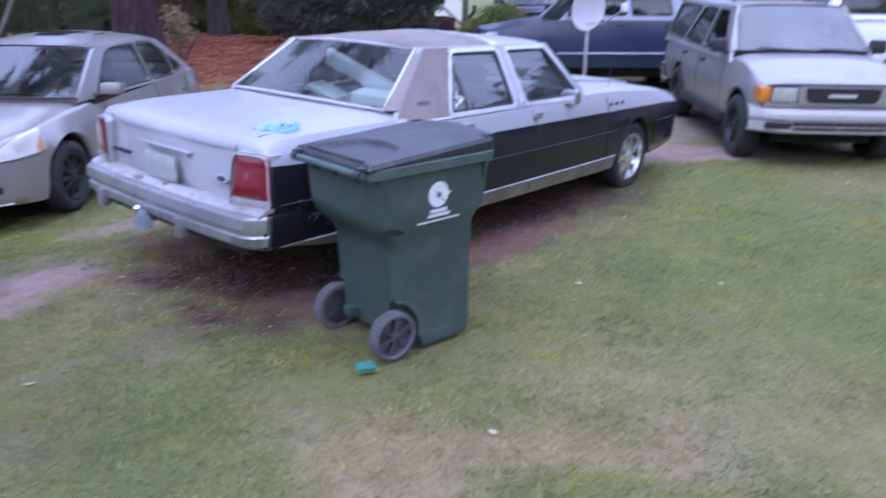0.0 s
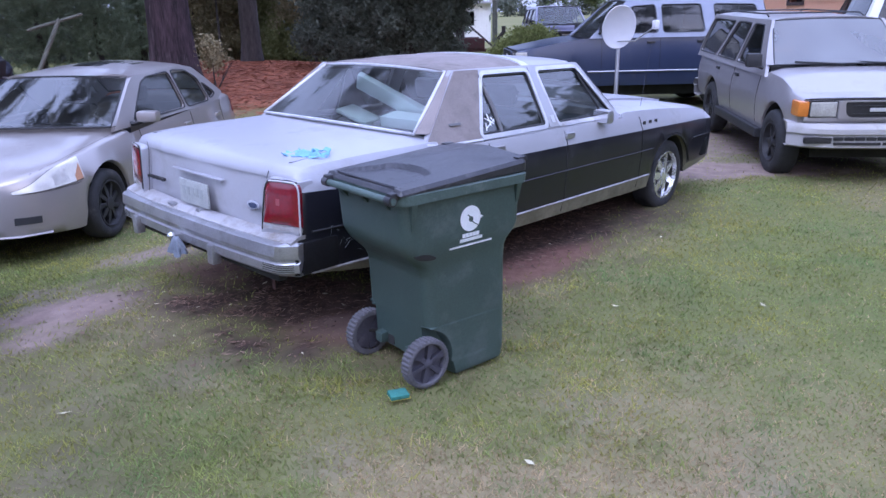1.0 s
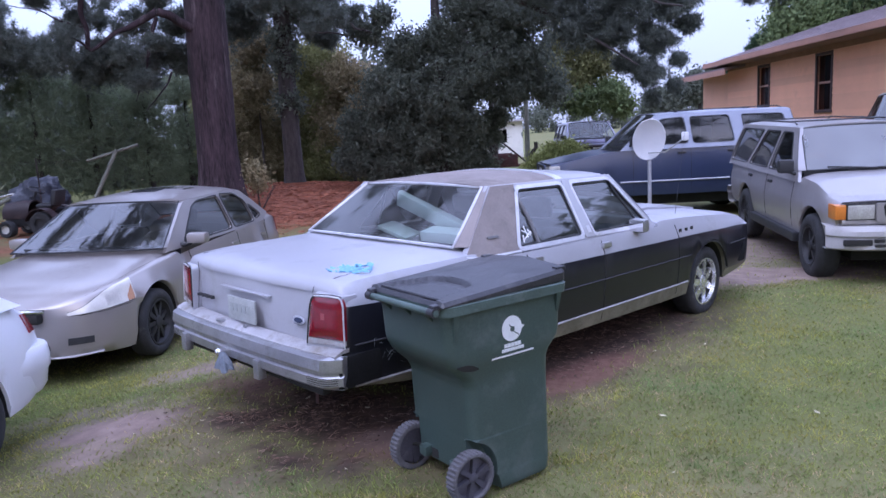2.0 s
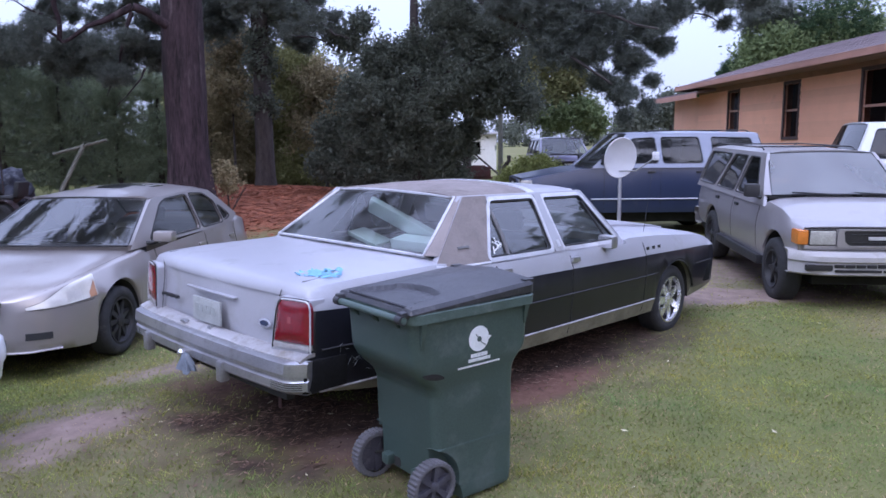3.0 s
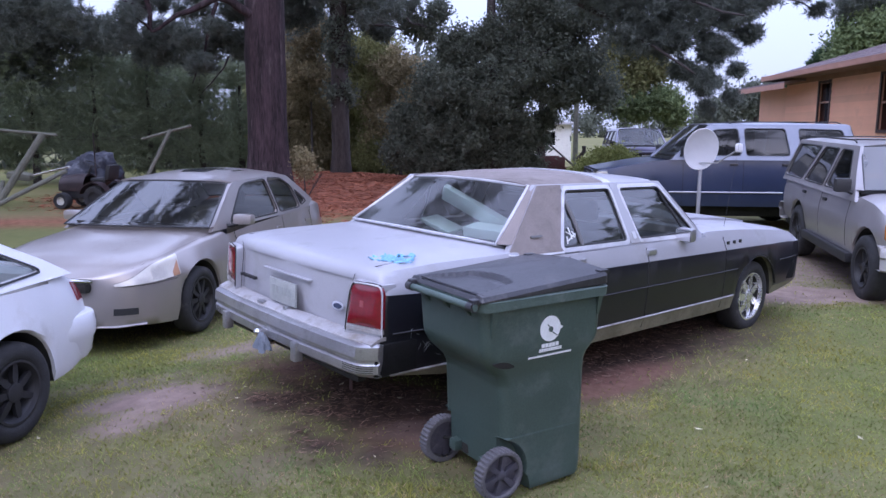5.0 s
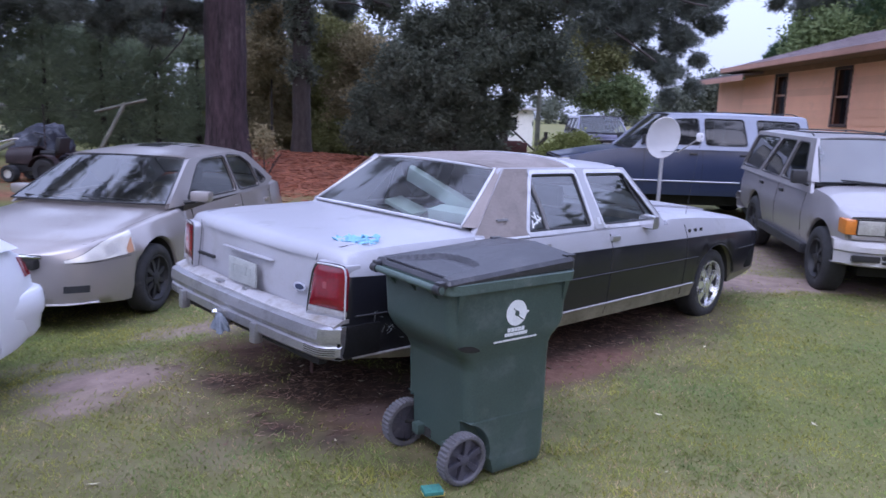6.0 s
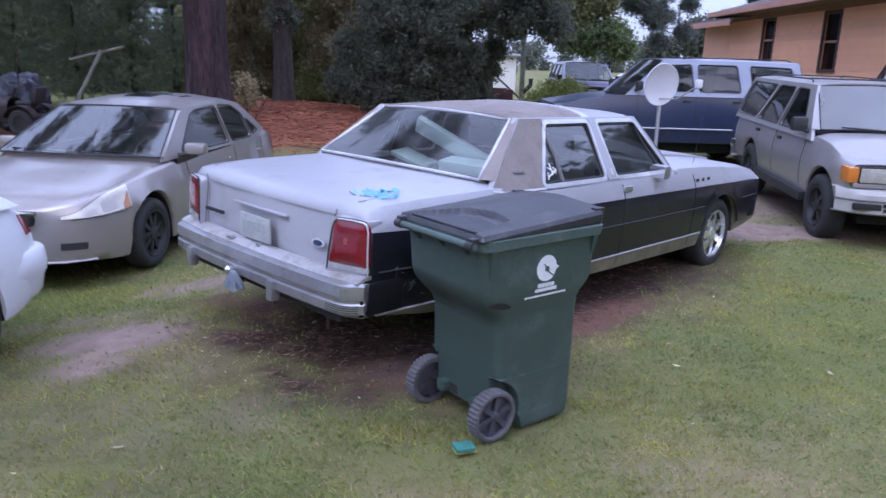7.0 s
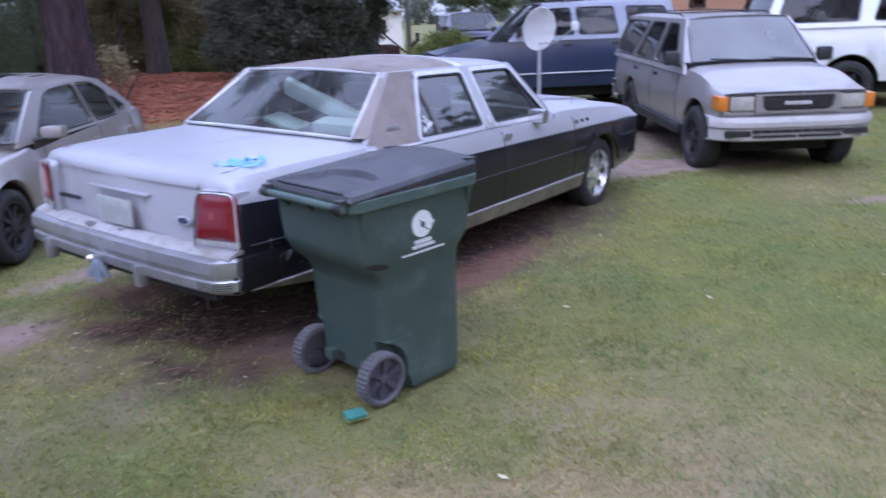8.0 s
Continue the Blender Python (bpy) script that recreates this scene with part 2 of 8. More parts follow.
    "siding": mat("peach_painted_siding", (0.88, 0.47, 0.295), 0.75, 0, 0.07, 1.5, 60, 0.05, (0.62, 0.34, 0.23), 0.15, 1.5, rand=0.06),
    "shingle": mat("weathered_mauve_shingle", (0.20, 0.155, 0.16), 0.9, 0, 0.2, 3, 60, 0.4, rand=0.15),
    "fascia": mat("brown_painted_fascia", (0.44, 0.235, 0.175), 0.7, 0, 0.1, 3, 60),
    "soffit": mat("dim_brown_soffit", (0.20, 0.13, 0.10), 0.85, 0, 0.1, 3, 60),
    # wall shade below the overhang, put into a brown colour
    "eave_shade": mat("brown_eave_shade", (0.33, 0.175, 0.115), 0.8, 0, 0.2, 2.5, 60),
    "frame_dark": mat("dark_window_trim", (0.085, 0.055, 0.052), 0.7, 0, 0.15, 6, 60, spec=0.2),
    "white_wood": mat("white_painted_wood", (0.68, 0.67, 0.64), 0.6, 0, 0.1, 3, 60, 0, (0.35, 0.32, 0.28), 0.2, 3),
    "grey_wood": mat("weathered_grey_timber", (0.145, 0.145, 0.115), 0.85, 0, 0.3, 4, 40, 0.3),
    "rust_dark": mat("dark_red_faded_enamel", (0.026, 0.014, 0.015), 0.5, 0, 0.4, 5, 60, 0.1, (0.10, 0.06, 0.05), 0.3, 4),
    "tarp": mat("dark_blue_grey_tarpaulin", (0.024, 0.027, 0.042), 0.6, 0, 0.4, 3, 30, 0.2, (0.24, 0.25, 0.29), 0.32, 2.2),
    "rust": mat("rust_red_steel", (0.095, 0.038, 0.038), 0.8, 0.1, 0.3, 5, 60, 0.2, (0.08, 0.06, 0.055), 0.4, 4),
}
G = {"side": glass("side_car_glass", (0.50, 0.56, 0.57), 0.06, 2.5), "clear": glass("clear_car_glass", (0.52, 0.58, 0.58), 0.05, 1.55), "dusty": glass("dusty_car_glass", (0.58, 0.66, 0.66), 0.09, 1.65),
     "tint": glass("dark_tinted_glass", (0.10, 0.10, 0.11), 0.06), "house": glass("house_window_glass", (0.16, 0.12, 0.12), 0.02, 1.04), "hazy": glass("hazy_car_glass", (0.5, 0.55, 0.56), 0.42, 1.75, True),
     "dim": glass("shaded_car_glass", (0.17, 0.19, 0.19), 0.02, 1.5), "screen": glass("reflecting_windscreen_glass", (0.30, 0.33, 0.34), 0.03, 2.35)}


# ---- mesh helpers ----
def part(name, bm, material, parent=None, label="", sharp=35, smooth=True):
    """Links a bmesh as one mesh object, under a thing or a part."""
    me = bpy.data.meshes.new(name)
    bmesh.ops.recalc_face_normals(bm, faces=bm.faces)
    bm.to_mesh(me)
    bm.free()
    for m in material if isinstance(material, (list, tuple)) else [material]:
        me.materials.append(m)
    if smooth:
        me.polygons.foreach_set("use_smooth", [True] * len(me.polygons))
        me.set_sharp_from_angle(angle=radians(sharp))
    ob = new(name, me)
    if parent:
        ob.parent = parent
    if label:
        tagged(ob, label)
    return ob


def pane(name, bm, material, parent=None, label="", out=None):
    """A sheet of glass whose face looks along out."""
    ob = part(name, bm, material, parent, label, 60)
    if out and sum((f.normal * f.area for f in ob.data.polygons), Vector()).dot(Vector(out)) < 0:
        ob.data.flip_normals()
    ob.visible_shadow = False
    return ob


def thing(name, m, label, category, group="", kind=""):
    ob = new(name)
    ob.matrix_world = m
    return tagged(ob, label, category, group, kind)


def tilted(x, y, z, turn, pitch=0.0, roll=0.0):
    """A pose on sloping ground: rise per metre ahead and to the left."""
    return pose(x, y, z, 0, 0, turn) @ pose(0, 0, 0, math.degrees(math.atan(roll)), -math.degrees(math.atan(pitch)), 0)


def box(bm, lo, hi, m=None, bevel=0.0, index=0):
    """A box between two corners, with rounded edges."""
    c = [(a + b) / 2 for a, b in zip(lo, hi)]
    s = [abs(b - a) for a, b in zip(lo, hi)]
    mm = Matrix.Translation(c) @ Matrix.Diagonal((*s, 1))
    made = bmesh.ops.create_cube(bm, size=1, matrix=(m @ mm) if m else mm)
    vs = made["verts"]
    fs = {f for v in vs for f in v.link_faces}
    if bevel:
        es = {e for v in vs for e in v.link_edges}
        r = bmesh.ops.bevel(bm, geom=list(es) + list(vs), offset=bevel, segments=2, affect="EDGES", profile=0.6)
        fs = set(r["faces"]) | {f for f in fs if f.is_valid}
    for f in fs:
        f.material_index = index
    return bm


def tube(bm, pts, r, n=7, closed=False, index=0, flat=1.0):
    """A round bar along a line; r may be a number or one for each point."""
    pts = [Vector(p) for p in pts]
    k = len(pts)
    rs = r if isinstance(r, (list, tuple)) else [r] * k
    rings, ref = [], None
    for i, p in enumerate(pts):
        a = pts[i - 1] if (i or closed) else p
        b = pts[(i + 1) % k] if (i < k - 1 or closed) else p
        d = (b - a).normalized()
        if ref is None:
            ref = Vector((0, 0, 1)) if abs(d.z) < 0.9 else Vector((1, 0, 0))
        u = d.cross(ref).normalized()
        v = u.cross(d).normalized()
        ref = v
        rings.append([bm.verts.new(p + (u * math.cos(t) + v * math.sin(t) * flat) * rs[i]) for t in (2 * math.pi * j / n for j in range(n))])
    for i in range(k if closed else k - 1):
        a, b = rings[i], rings[(i + 1) % k]
        for j in range(n):
            f = bm.faces.new((a[j], a[(j + 1) % n], b[(j + 1) % n], b[j]))
            f.material_index = index
    if not closed:
        for ring in (rings[0], rings[-1]):
            bm.faces.new(ring).material_index = index
    return bm


def lathe(bm, profile, n=36, m=None, index=0):
    """Turns (radius, height) points round the y axis."""
    m = m or Matrix()
    rings = []
    for r, h in profile:
        if r < 1e-5:
            rings.append([bm.verts.new(m @ Vector((0, h, 0)))])
        else:
            rings.append([bm.verts.new(m @ Vector((r * math.cos(2 * math.pi * j / n), h, r * math.sin(2 * math.pi * j / n)))) for j in range(n)])
    for a, b in zip(rings, rings[1:]):
        for j in range(n):
            q = [a[j % len(a)], a[(j + 1) % len(a)], b[(j + 1) % len(b)], b[j % len(b)]]
            q = list(dict.fromkeys(q))
            if len(q) > 2:
                bm.faces.new(q).material_index = index
    return bm


def prism(bm, poly, put, depth, index=0):
    """A flat outline, through put(u, v, w), given a thickness from w=0 to w=depth."""
    a = [bm.verts.new(put(u, v, 0)) for u, v in poly]
    b = [bm.verts.new(put(u, v, depth)) for u, v in poly]
    k = len(poly)
    for i in range(k):
        bm.faces.new((a[i], a[(i + 1) % k], b[(i + 1) % k], b[i])).material_index = index
    bm.faces.new(a).material_index = index
    bm.faces.new(b).material_index = index
    return bm


def plate(bm, outer, holes, put, depth):
    """A plate with openings through it, and their edges."""
    loops = []
    es = []
    for poly in (outer, *holes):
        vs = [bm.verts.new(put(u, v, 0)) for u, v in poly]
        loops.append((poly, vs))
        es += [bm.edges.new((vs[i], vs[(i + 1) % len(vs)])) for i in range(len(vs))]
    fill = bmesh.ops.triangle_fill(bm, use_beauty=True, use_dissolve=False, edges=es)
    faces = [f for f in fill["geom"] if isinstance(f, bmesh.types.BMFace)]
    back = {}
    for poly, vs in loops:
        for (u, v), q in zip(poly, vs):
            back[q] = bm.verts.new(put(u, v, depth))
    for f in faces:
        bm.faces.new([back[q] for q in f.verts])
    for poly, vs in loops:
        k = len(vs)
        for i in range(k):
            bm.faces.new((vs[i], vs[(i + 1) % k], back[vs[(i + 1) % k]], back[vs[i]]))
    return bm


def inset(poly, d):
    """The outline moved inwards by d (outwards: minus)."""
    k = len(poly)
    area = sum(poly[i][0] * poly[(i + 1) % k][1] - poly[(i + 1) % k][0] * poly[i][1] for i in range(k))
    s = 1 if area > 0 else -1
    res = []
    for i in range(k):
        p0, p1, p2 = (Vector(poly[(i + j) % k]) for j in (-1, 0, 1))
        e1, e2 = (p1 - p0).normalized(), (p2 - p1).normalized()
        n1, n2 = Vector((-e1.y, e1.x)) * s, Vector((-e2.y, e2.x)) * s
        b = (n1 + n2)
        b = b / max(b.length_squared, 0.35) * 2
        res.append(tuple(p1 + b * d))
    return res


def rounded(poly, r, n=3):
    """The outline with its corners rounded."""
    k, res = len(poly), []
    for i in range(k):
        p0, p1, p2 = (Vector(poly[(i + j) % k]) for j in (-1, 0, 1))
        d = min(r, (p0 - p1).length * 0.45, (p2 - p1).length * 0.45)
        a, b = p1 + (p0 - p1).normalized() * d, p1 + (p2 - p1).normalized() * d
        for j in range(n + 1):
            t = j / n
            res.append(tuple(a * (1 - t) ** 2 + p1 * 2 * t * (1 - t) + b * t * t))
    return res


def sheet(bm, rows, depth=None):
    """A grid of points as faces; depth: a vector to give it thickness."""
    g = [[bm.verts.new(p) for p in row] for row in rows]
    fs = [bm.faces.new((g[i][j], g[i][j + 1], g[i + 1][j + 1], g[i + 1][j])) for i in range(len(g) - 1) for j in range(len(g[0]) - 1)]
    if depth is not None:
        r = bmesh.ops.extrude_face_region(bm, geom=fs, use_keep_orig=True)
        d = Vector(depth)
        for v in r["geom"]:
            if isinstance(v, bmesh.types.BMVert):
                v.co += d
    return bm


# ---- cars: shared ways of building ----
def line(*pts, soft=0.14):
    """A smooth curve through (x, value) points."""
    px, pv = [p[0] for p in pts], [p[1] for p in pts]
    g = np.arange(px[0] - 0.6, px[-1] + 0.6, 0.01)
    v = np.interp(g, px, pv)
    k = max(1, int(soft / 0.01))
    e = np.pad(v, k, mode="edge")
    v2 = np.convolve(e, np.ones(k) / k, mode="same")[k:-k]
    return lambda x: float(np.interp(x, g, v2))


class Shell:
    """The lower body of a car: cross-sections along its length, open over the wheels."""

    def __init__(self, S):
        self.S = S
        xs = set(np.round(np.arange(S["tail"], S["nose"], 0.075), 4)) | {S["tail"], S["nose"]}
        xs |= {S["nose"] - d for d in (0.015, 0.035, 0.06)} | {S["tail"] + d for d in (0.003, 0.009, 0.02, 0.035, 0.055)}
        for xw in S["axles"]:
            R = S["arch"]
            xs = {x for x in xs if not (xw - R - 0.02 < x < xw + R + 0.02)}
            for c in (1.0, 0.995, 0.97, 0.9, 0.78, 0.62, 0.42, 0.2):
                xs |= {xw - R * c, xw + R * c}
            xs |= {xw, xw - R * 1.0 - 0.012, xw + R * 1.0 + 0.012}
        self.xs = sorted(xs)

    def half(self, x):
        S = self.S
        w, zb, zs, zt = S["w"](x), S["zb"](x), S["zs"](x), S["zt"](x)
        for xw in S["axles"]:
            d = S["arch"] ** 2 - (x - xw) ** 2
            if d >= -1e-9:
                zb = max(zb, S["axle_z"] + math.sqrt(max(d, 0)))
        r = S.get("tail_round", 0)
        if r and x - S["tail"] < r:
            k = r * (1 - math.sqrt(max(0, 1 - (1 - (x - S["tail"]) / r) ** 2)))
            zt, zs, w = zt - k, zs - 0.7 * k, w - 0.5 * k
        zr = max(S["zr"], zb + 0.012)
        zm = max(S["zm"], zr + 0.012)
        zp = max(S["zp"](x), zm + 0.012)
        zs = max(zs, zp + 0.012)
        ks = S.get("ks", 0.955)
        pts = [(0, zb), (w * 0.80, zb), (w * 0.955, zb + 0.006), (w * 0.985, zr), (w, zm), (w * 0.992, zp), (w * ks, zs),
               (w * ks - 0.022, zs + 0.5 * (zt - zs)), (w * ks * 0.82, zs + 0.82 * (zt - zs)), (w * ks * 0.45, zs + 0.96 * (zt - zs)), (0, zt)]
        if "dome" in S:
            d = zt - zs
            pts[7:10] = [(w * ks * 0.965, zs + 0.28 * d), (w * ks * 0.82, zs + 0.66 * d), (w * ks * 0.46, zs + 0.92 * d)]
        res = []
        for y, z in pts:
            dx = 0.0
            t = max(0.0, 1 - (x - S["tail"]) / 0.35)
            dx += S.get("tail_lean", 0) * (z - 0.6) * t * t
            dx += S.get("tail_bow", 0) * ((y / max(w, 0.01)) ** 2 - 0.45) * t * t
            t = max(0.0, 1 - (S["nose"] - x) / 0.35)
            dx += S.get("nose_lean", 0) * (z - 0.6) * t * t
            dx -= S.get("nose_bow", 0) * (y / max(w, 0.01)) ** 2 * t * t
            res.append(Vector((x + dx, y, z)))
        return res

    def at(self, x, v, side=1, off=0.0):
        """The place on the body at length x and row v (0 underneath, 10 on the centre line), off metres out."""
        def p(x, v):
            h = self.half(x)
            i = min(int(v), 9)
            return h[i].lerp(h[i + 1], v - i)
        q = p(x, v)
        if off:
            n = (p(x + 0.01, v) - p(x - 0.01, v)).cross(p(x, min(v + 0.15, 10)) - p(x, max(v - 0.15, 0)))
            n.normalize()
            if n.dot(Vector((0, 1, 0.6))) < 0:
                n.negate()
            q = q + n * off
        q.y *= side
        return q

    def row_at(self, x, z):
        """The row on the flank where the body stands at height z."""
        h = self.half(x)
        for i in range(2, 6):
            if h[i].z <= z <= h[i + 1].z:
                return i + (z - h[i].z) / (h[i + 1].z - h[i].z)
        return 6.0

    def build(self, car, mats, rows, label=""):
        """rows: the material's number for each of the ten bands from underneath to the centre line."""
        bm = bmesh.new()
        rings = []
        for x in self.xs:
            h = self.half(x)
            ring = [bm.verts.new(p) for p in h]
            rings.append(ring + [bm.verts.new((p.x, -p.y, p.z)) for p in h[-2:0:-1]])
        lo, hi = self.S["cabin"]
        for (xa, a), (xb, b) in zip(zip(self.xs, rings), zip(self.xs[1:], rings[1:])):
            k = len(a)
            for j in range(k):
                f = bm.faces.new((a[j], a[(j + 1) % k], b[(j + 1) % k], b[j]))
                band = j if j < 10 else 19 - j
                f.material_index = rows[band]
                if band >= 6 and xa > lo and xb < hi:
                    f.material_index = 0
        for ring, i in ((rings[0], self.S.get("tail_mat", rows[7])), (rings[-1], self.S.get("nose_mat", rows[7]))):
            bm.faces.new(ring).material_index = i
        return part("body", bm, mats, car, label, self.S.get("crease", 40))

    def patch(self, x0, x1, lo, hi, side, off=0.006, nx=10, nv=5):
        """A skin lying on the body between two lengths; lo and hi give its rows at u from 0 to 1."""
        bm = bmesh.new()
        rows = []
        for i in range(nx + 1):
            u = i / nx
            x = x0 + (x1 - x0) * u
            rows.append([self.at(x, lo(u) + (hi(u) - lo(u)) * j / nv, side, off) for j in range(nv + 1)])
        back = []
        sheet(bm, rows)
        rim = [[self.at(x0 + (x1 - x0) * i / nx, lo(i / nx) + (hi(i / nx) - lo(i / nx)) * j / nv, side, -0.01) for j in range(nv + 1)] for i in range(nx + 1)]
        border = [(i, 0) for i in range(nx + 1)] + [(nx, j) for j in range(1, nv + 1)] + [(i, nv) for i in range(nx - 1, -1, -1)] + [(0, j) for j in range(nv - 1, -1, -1)]
        for (i, j), (k, l) in zip(border, border[1:]):
            bm.faces.new([bm.verts.new(p) for p in (rows[i][j], rows[k][l], rim[k][l], rim[i][j])])
        bmesh.ops.remove_doubles(bm, verts=bm.verts, dist=0.0004)
        return bm

    def seam(self, car, x, side, z0, z1, name="door_seam", slant=0.0):
        """A dark gap across the flank."""
        bm = bmesh.new()
        pts = []
        for j in range(7):
            z = z0 + (z1 - z0) * j / 6
            xx = x + slant * (z - z0)
            pts.append(self.at(xx, self.row_at(xx, z), side, 0.0008))
        tube(bm, pts, 0.0035, 5)
        return part(name, bm, M["under"], car)


def cabin(car, S, C):
    """Roof, pillars, panes, trim and seats. C: the outlines of the upper body."""
    (zb, yb), (zr, yr) = C["belt"], C["roof"]

    def flank(side):
        def put(u, v, w):
            t = (v - zb) / (zr - zb)
            return Vector((u, side * (yb + (yr - yb) * t + 0.03 * t * (1 - t) - w), v))
        return put
    wins = [rounded(p, C.get("corner", 0.05)) for p in C["windows"]]
    for side in (1, -1):
        put = flank(side)
        bm = plate(bmesh.new(), C["outline"], wins, put, 0.035)
        part("pillar_frame", bm, C["frame_mat"], car, "", 30)
        for p, name, g in zip(wins, C["names"], C["glass"]):
            bm = bmesh.new()
            bm.faces.new([bm.verts.new((u, v, 0)) for u, v in inset(p, -0.004)])
            for v in np.linspace(zb + 0.03, zr - 0.03, 14):
                bmesh.ops.bisect_plane(bm, geom=bm.verts[:] + bm.edges[:] + bm.faces[:], plane_co=(0, v, 0), plane_no=(0, 1, 0))
            for q in bm.verts:
                q.co = put(q.co.x, q.co.y, 0.018)
            win = pane(name, bm, g, car, out=(0, side, 0.2))
            if C.get("trim"):
                bm = plate(bmesh.new(), inset(p, -C.get("trim_w", 0.022)), [p], lambda u, v, w: put(u, v, -0.007 + w), 0.012)
                part("trim", bm, C["trim"], win, "", 30)
            if C.get("gasket"):
                bm = plate(bmesh.new(), p, [inset(p, C["gasket"])], lambda u, v, w: put(u, v, 0.002 + w), 0.012)
                part("gasket", bm, M["plastic"], win, "", 30)
    xb0, zb0, yb0, xt0, zt0, yt0 = C["windshield"]
    for name, q, bow, g in (("windshield", C["windshield"], C.get("bow", 0.09), C["ws_glass"]), ("rear_window", C["backlight"], -C.get("bow_r", 0.06), C["bl_glass"])):
        xb_, zb_, yb_, xt_, zt_, yt_ = q
        bm = bmesh.new()
        rows = []
        for i in range(7):
            t = i / 6
            rows.append([Vector((xb_ + (xt_ - xb_) * t + bow * (1 - s * s) * (1 - 0.4 * t), s * (yb_ + (yt_ - yb_) * t), zb_ + (zt_ - zb_) * t + 0.02 * (1 - s * s))) for s in (j / 5 - 1 for j in range(11))])
        sheet(bm, rows)
        win = pane(name, bm, g, car)
        bm = bmesh.new()
        loop = [r[0] for r in rows] + rows[-1][1:] + [r[-1] for r in rows[-2::-1]] + rows[0][-2:0:-1]
        tube(bm, loop, C.get("seal", 0.016), 6, closed=True)
        part("window_trim", bm, C.get("seal_mat", M["plastic"]), win, "", 50)
        # corner panels from the glass to the flanks
        pts = C["outline"]
        segs = list(zip(pts, pts[1:] + pts[:1]))
        for s_i in (0, -1):
            side = -1 if s_i == 0 else 1
            put = flank(side)
            strip = []
            for r in rows:
                g_p = r[s_i]
                zz = min(max(g_p.z, min(q[1] for q in pts) + 0.002), max(q[1] for q in pts) - 0.002)
                hits = [a[0] + (b[0] - a[0]) * (zz - a[1]) / (b[1] - a[1]) for a, b in segs if abs(b[1] - a[1]) > 1e-6 and min(a[1], b[1]) <= zz <= max(a[1], b[1])]
                fx = max(hits) if name == "windshield" else min(hits)
                f_p = put(fx, zz, 0.0)
                strip.append([g_p.lerp(f_p, k / 3) for k in range(4)])
            bm = sheet(bmesh.new(), strip)
            part("pillar_corner", bm, C.get("corner_mat", C["frame_mat"]) if name == "rear_window" else C["frame_mat"], car, "", 60)
    # roof
    xf, xr = C["windshield"][3], C["backlight"][3]
    nx = 14
    cuts = C.get("roof_bands", [(0.0, 1.0, C["roof_mat"], "roof")])
    for lo, hi, m, name in cuts:
        bm = bmesh.new()
        rows = []
        for i in range(nx + 1):
            t = lo + (hi - lo) * i / nx
            row = []
            for j in range(17):
                s = j / 8 - 1
                x = xr + (xf - xr) * t + (C.get("bow", 0.09) * 0.6 * t - C.get("bow_r", 0.06) * 0.6 * (1 - t)) * (1 - s * s)
                crown = C["crown"](x)
                z = zr + (crown - zr) * (1 - abs(s) ** 2.6) - 0.035 * (abs(s) ** 10)
                yy = C["roof_y"](x) if "roof_y" in C else yr
                row.append(Vector((x, s * (yy + 0.012), z + 0.006)))
            rows.append(row)
        sheet(bm, rows, (0, 0, -0.03))
        part(name, bm, m, car, "", 45)
    # seats
    if "seats" in C:
        m = C.get("seat_mat", M["seat"])
        for x, ys, wide, h in C["seats"]:
            for y in ys:
                bm = bmesh.new()
                box(bm, (x - 0.05, y - wide, 0.42), (x + 0.5, y + wide, 0.62), None, 0.06)
                box(bm, (-0.09, -wide, 0), (0.09, wide, h - 0.58), pose(x, y, 0.56, 0, -14, 0), 0.07)
                if wide < 0.4:
                    box(bm, (-0.05, -0.14, 0), (0.05, 0.14, 0.17), pose(x - (h - 0.56) * 0.26, y, h - 0.0, 0, -10, 0), 0.05)
                part("seat", bm, m, car)
        bm = bmesh.new()
        d = C["dash"]
        box(bm, (d - 0.28, -yb + 0.1, zb - 0.25), (d + 0.1, yb - 0.1, zb - 0.01), None, 0.05)
        part("dashboard", bm, C.get("dash_mat", M["plastic"]), car)
        bm = bmesh.new()
        ring = [pose(d - 0.42, 0.36, zb - 0.03, 0, 62, 0) @ Vector((0.18 * math.cos(a), 0.18 * math.sin(a), 0)) for a in (2 * math.pi * j / 20 for j in range(20))]
        tube(bm, ring, 0.014, 6, closed=True)
        tube(bm, [ring[3], ring[13]], 0.014, 6)
        tube(bm, [(d - 0.42, 0.36, zb - 0.03), (d - 0.2, 0.36, zb - 0.12)], 0.03, 8)
        part("steering_wheel", bm, C.get("seat_mat", M["plastic"]), car)


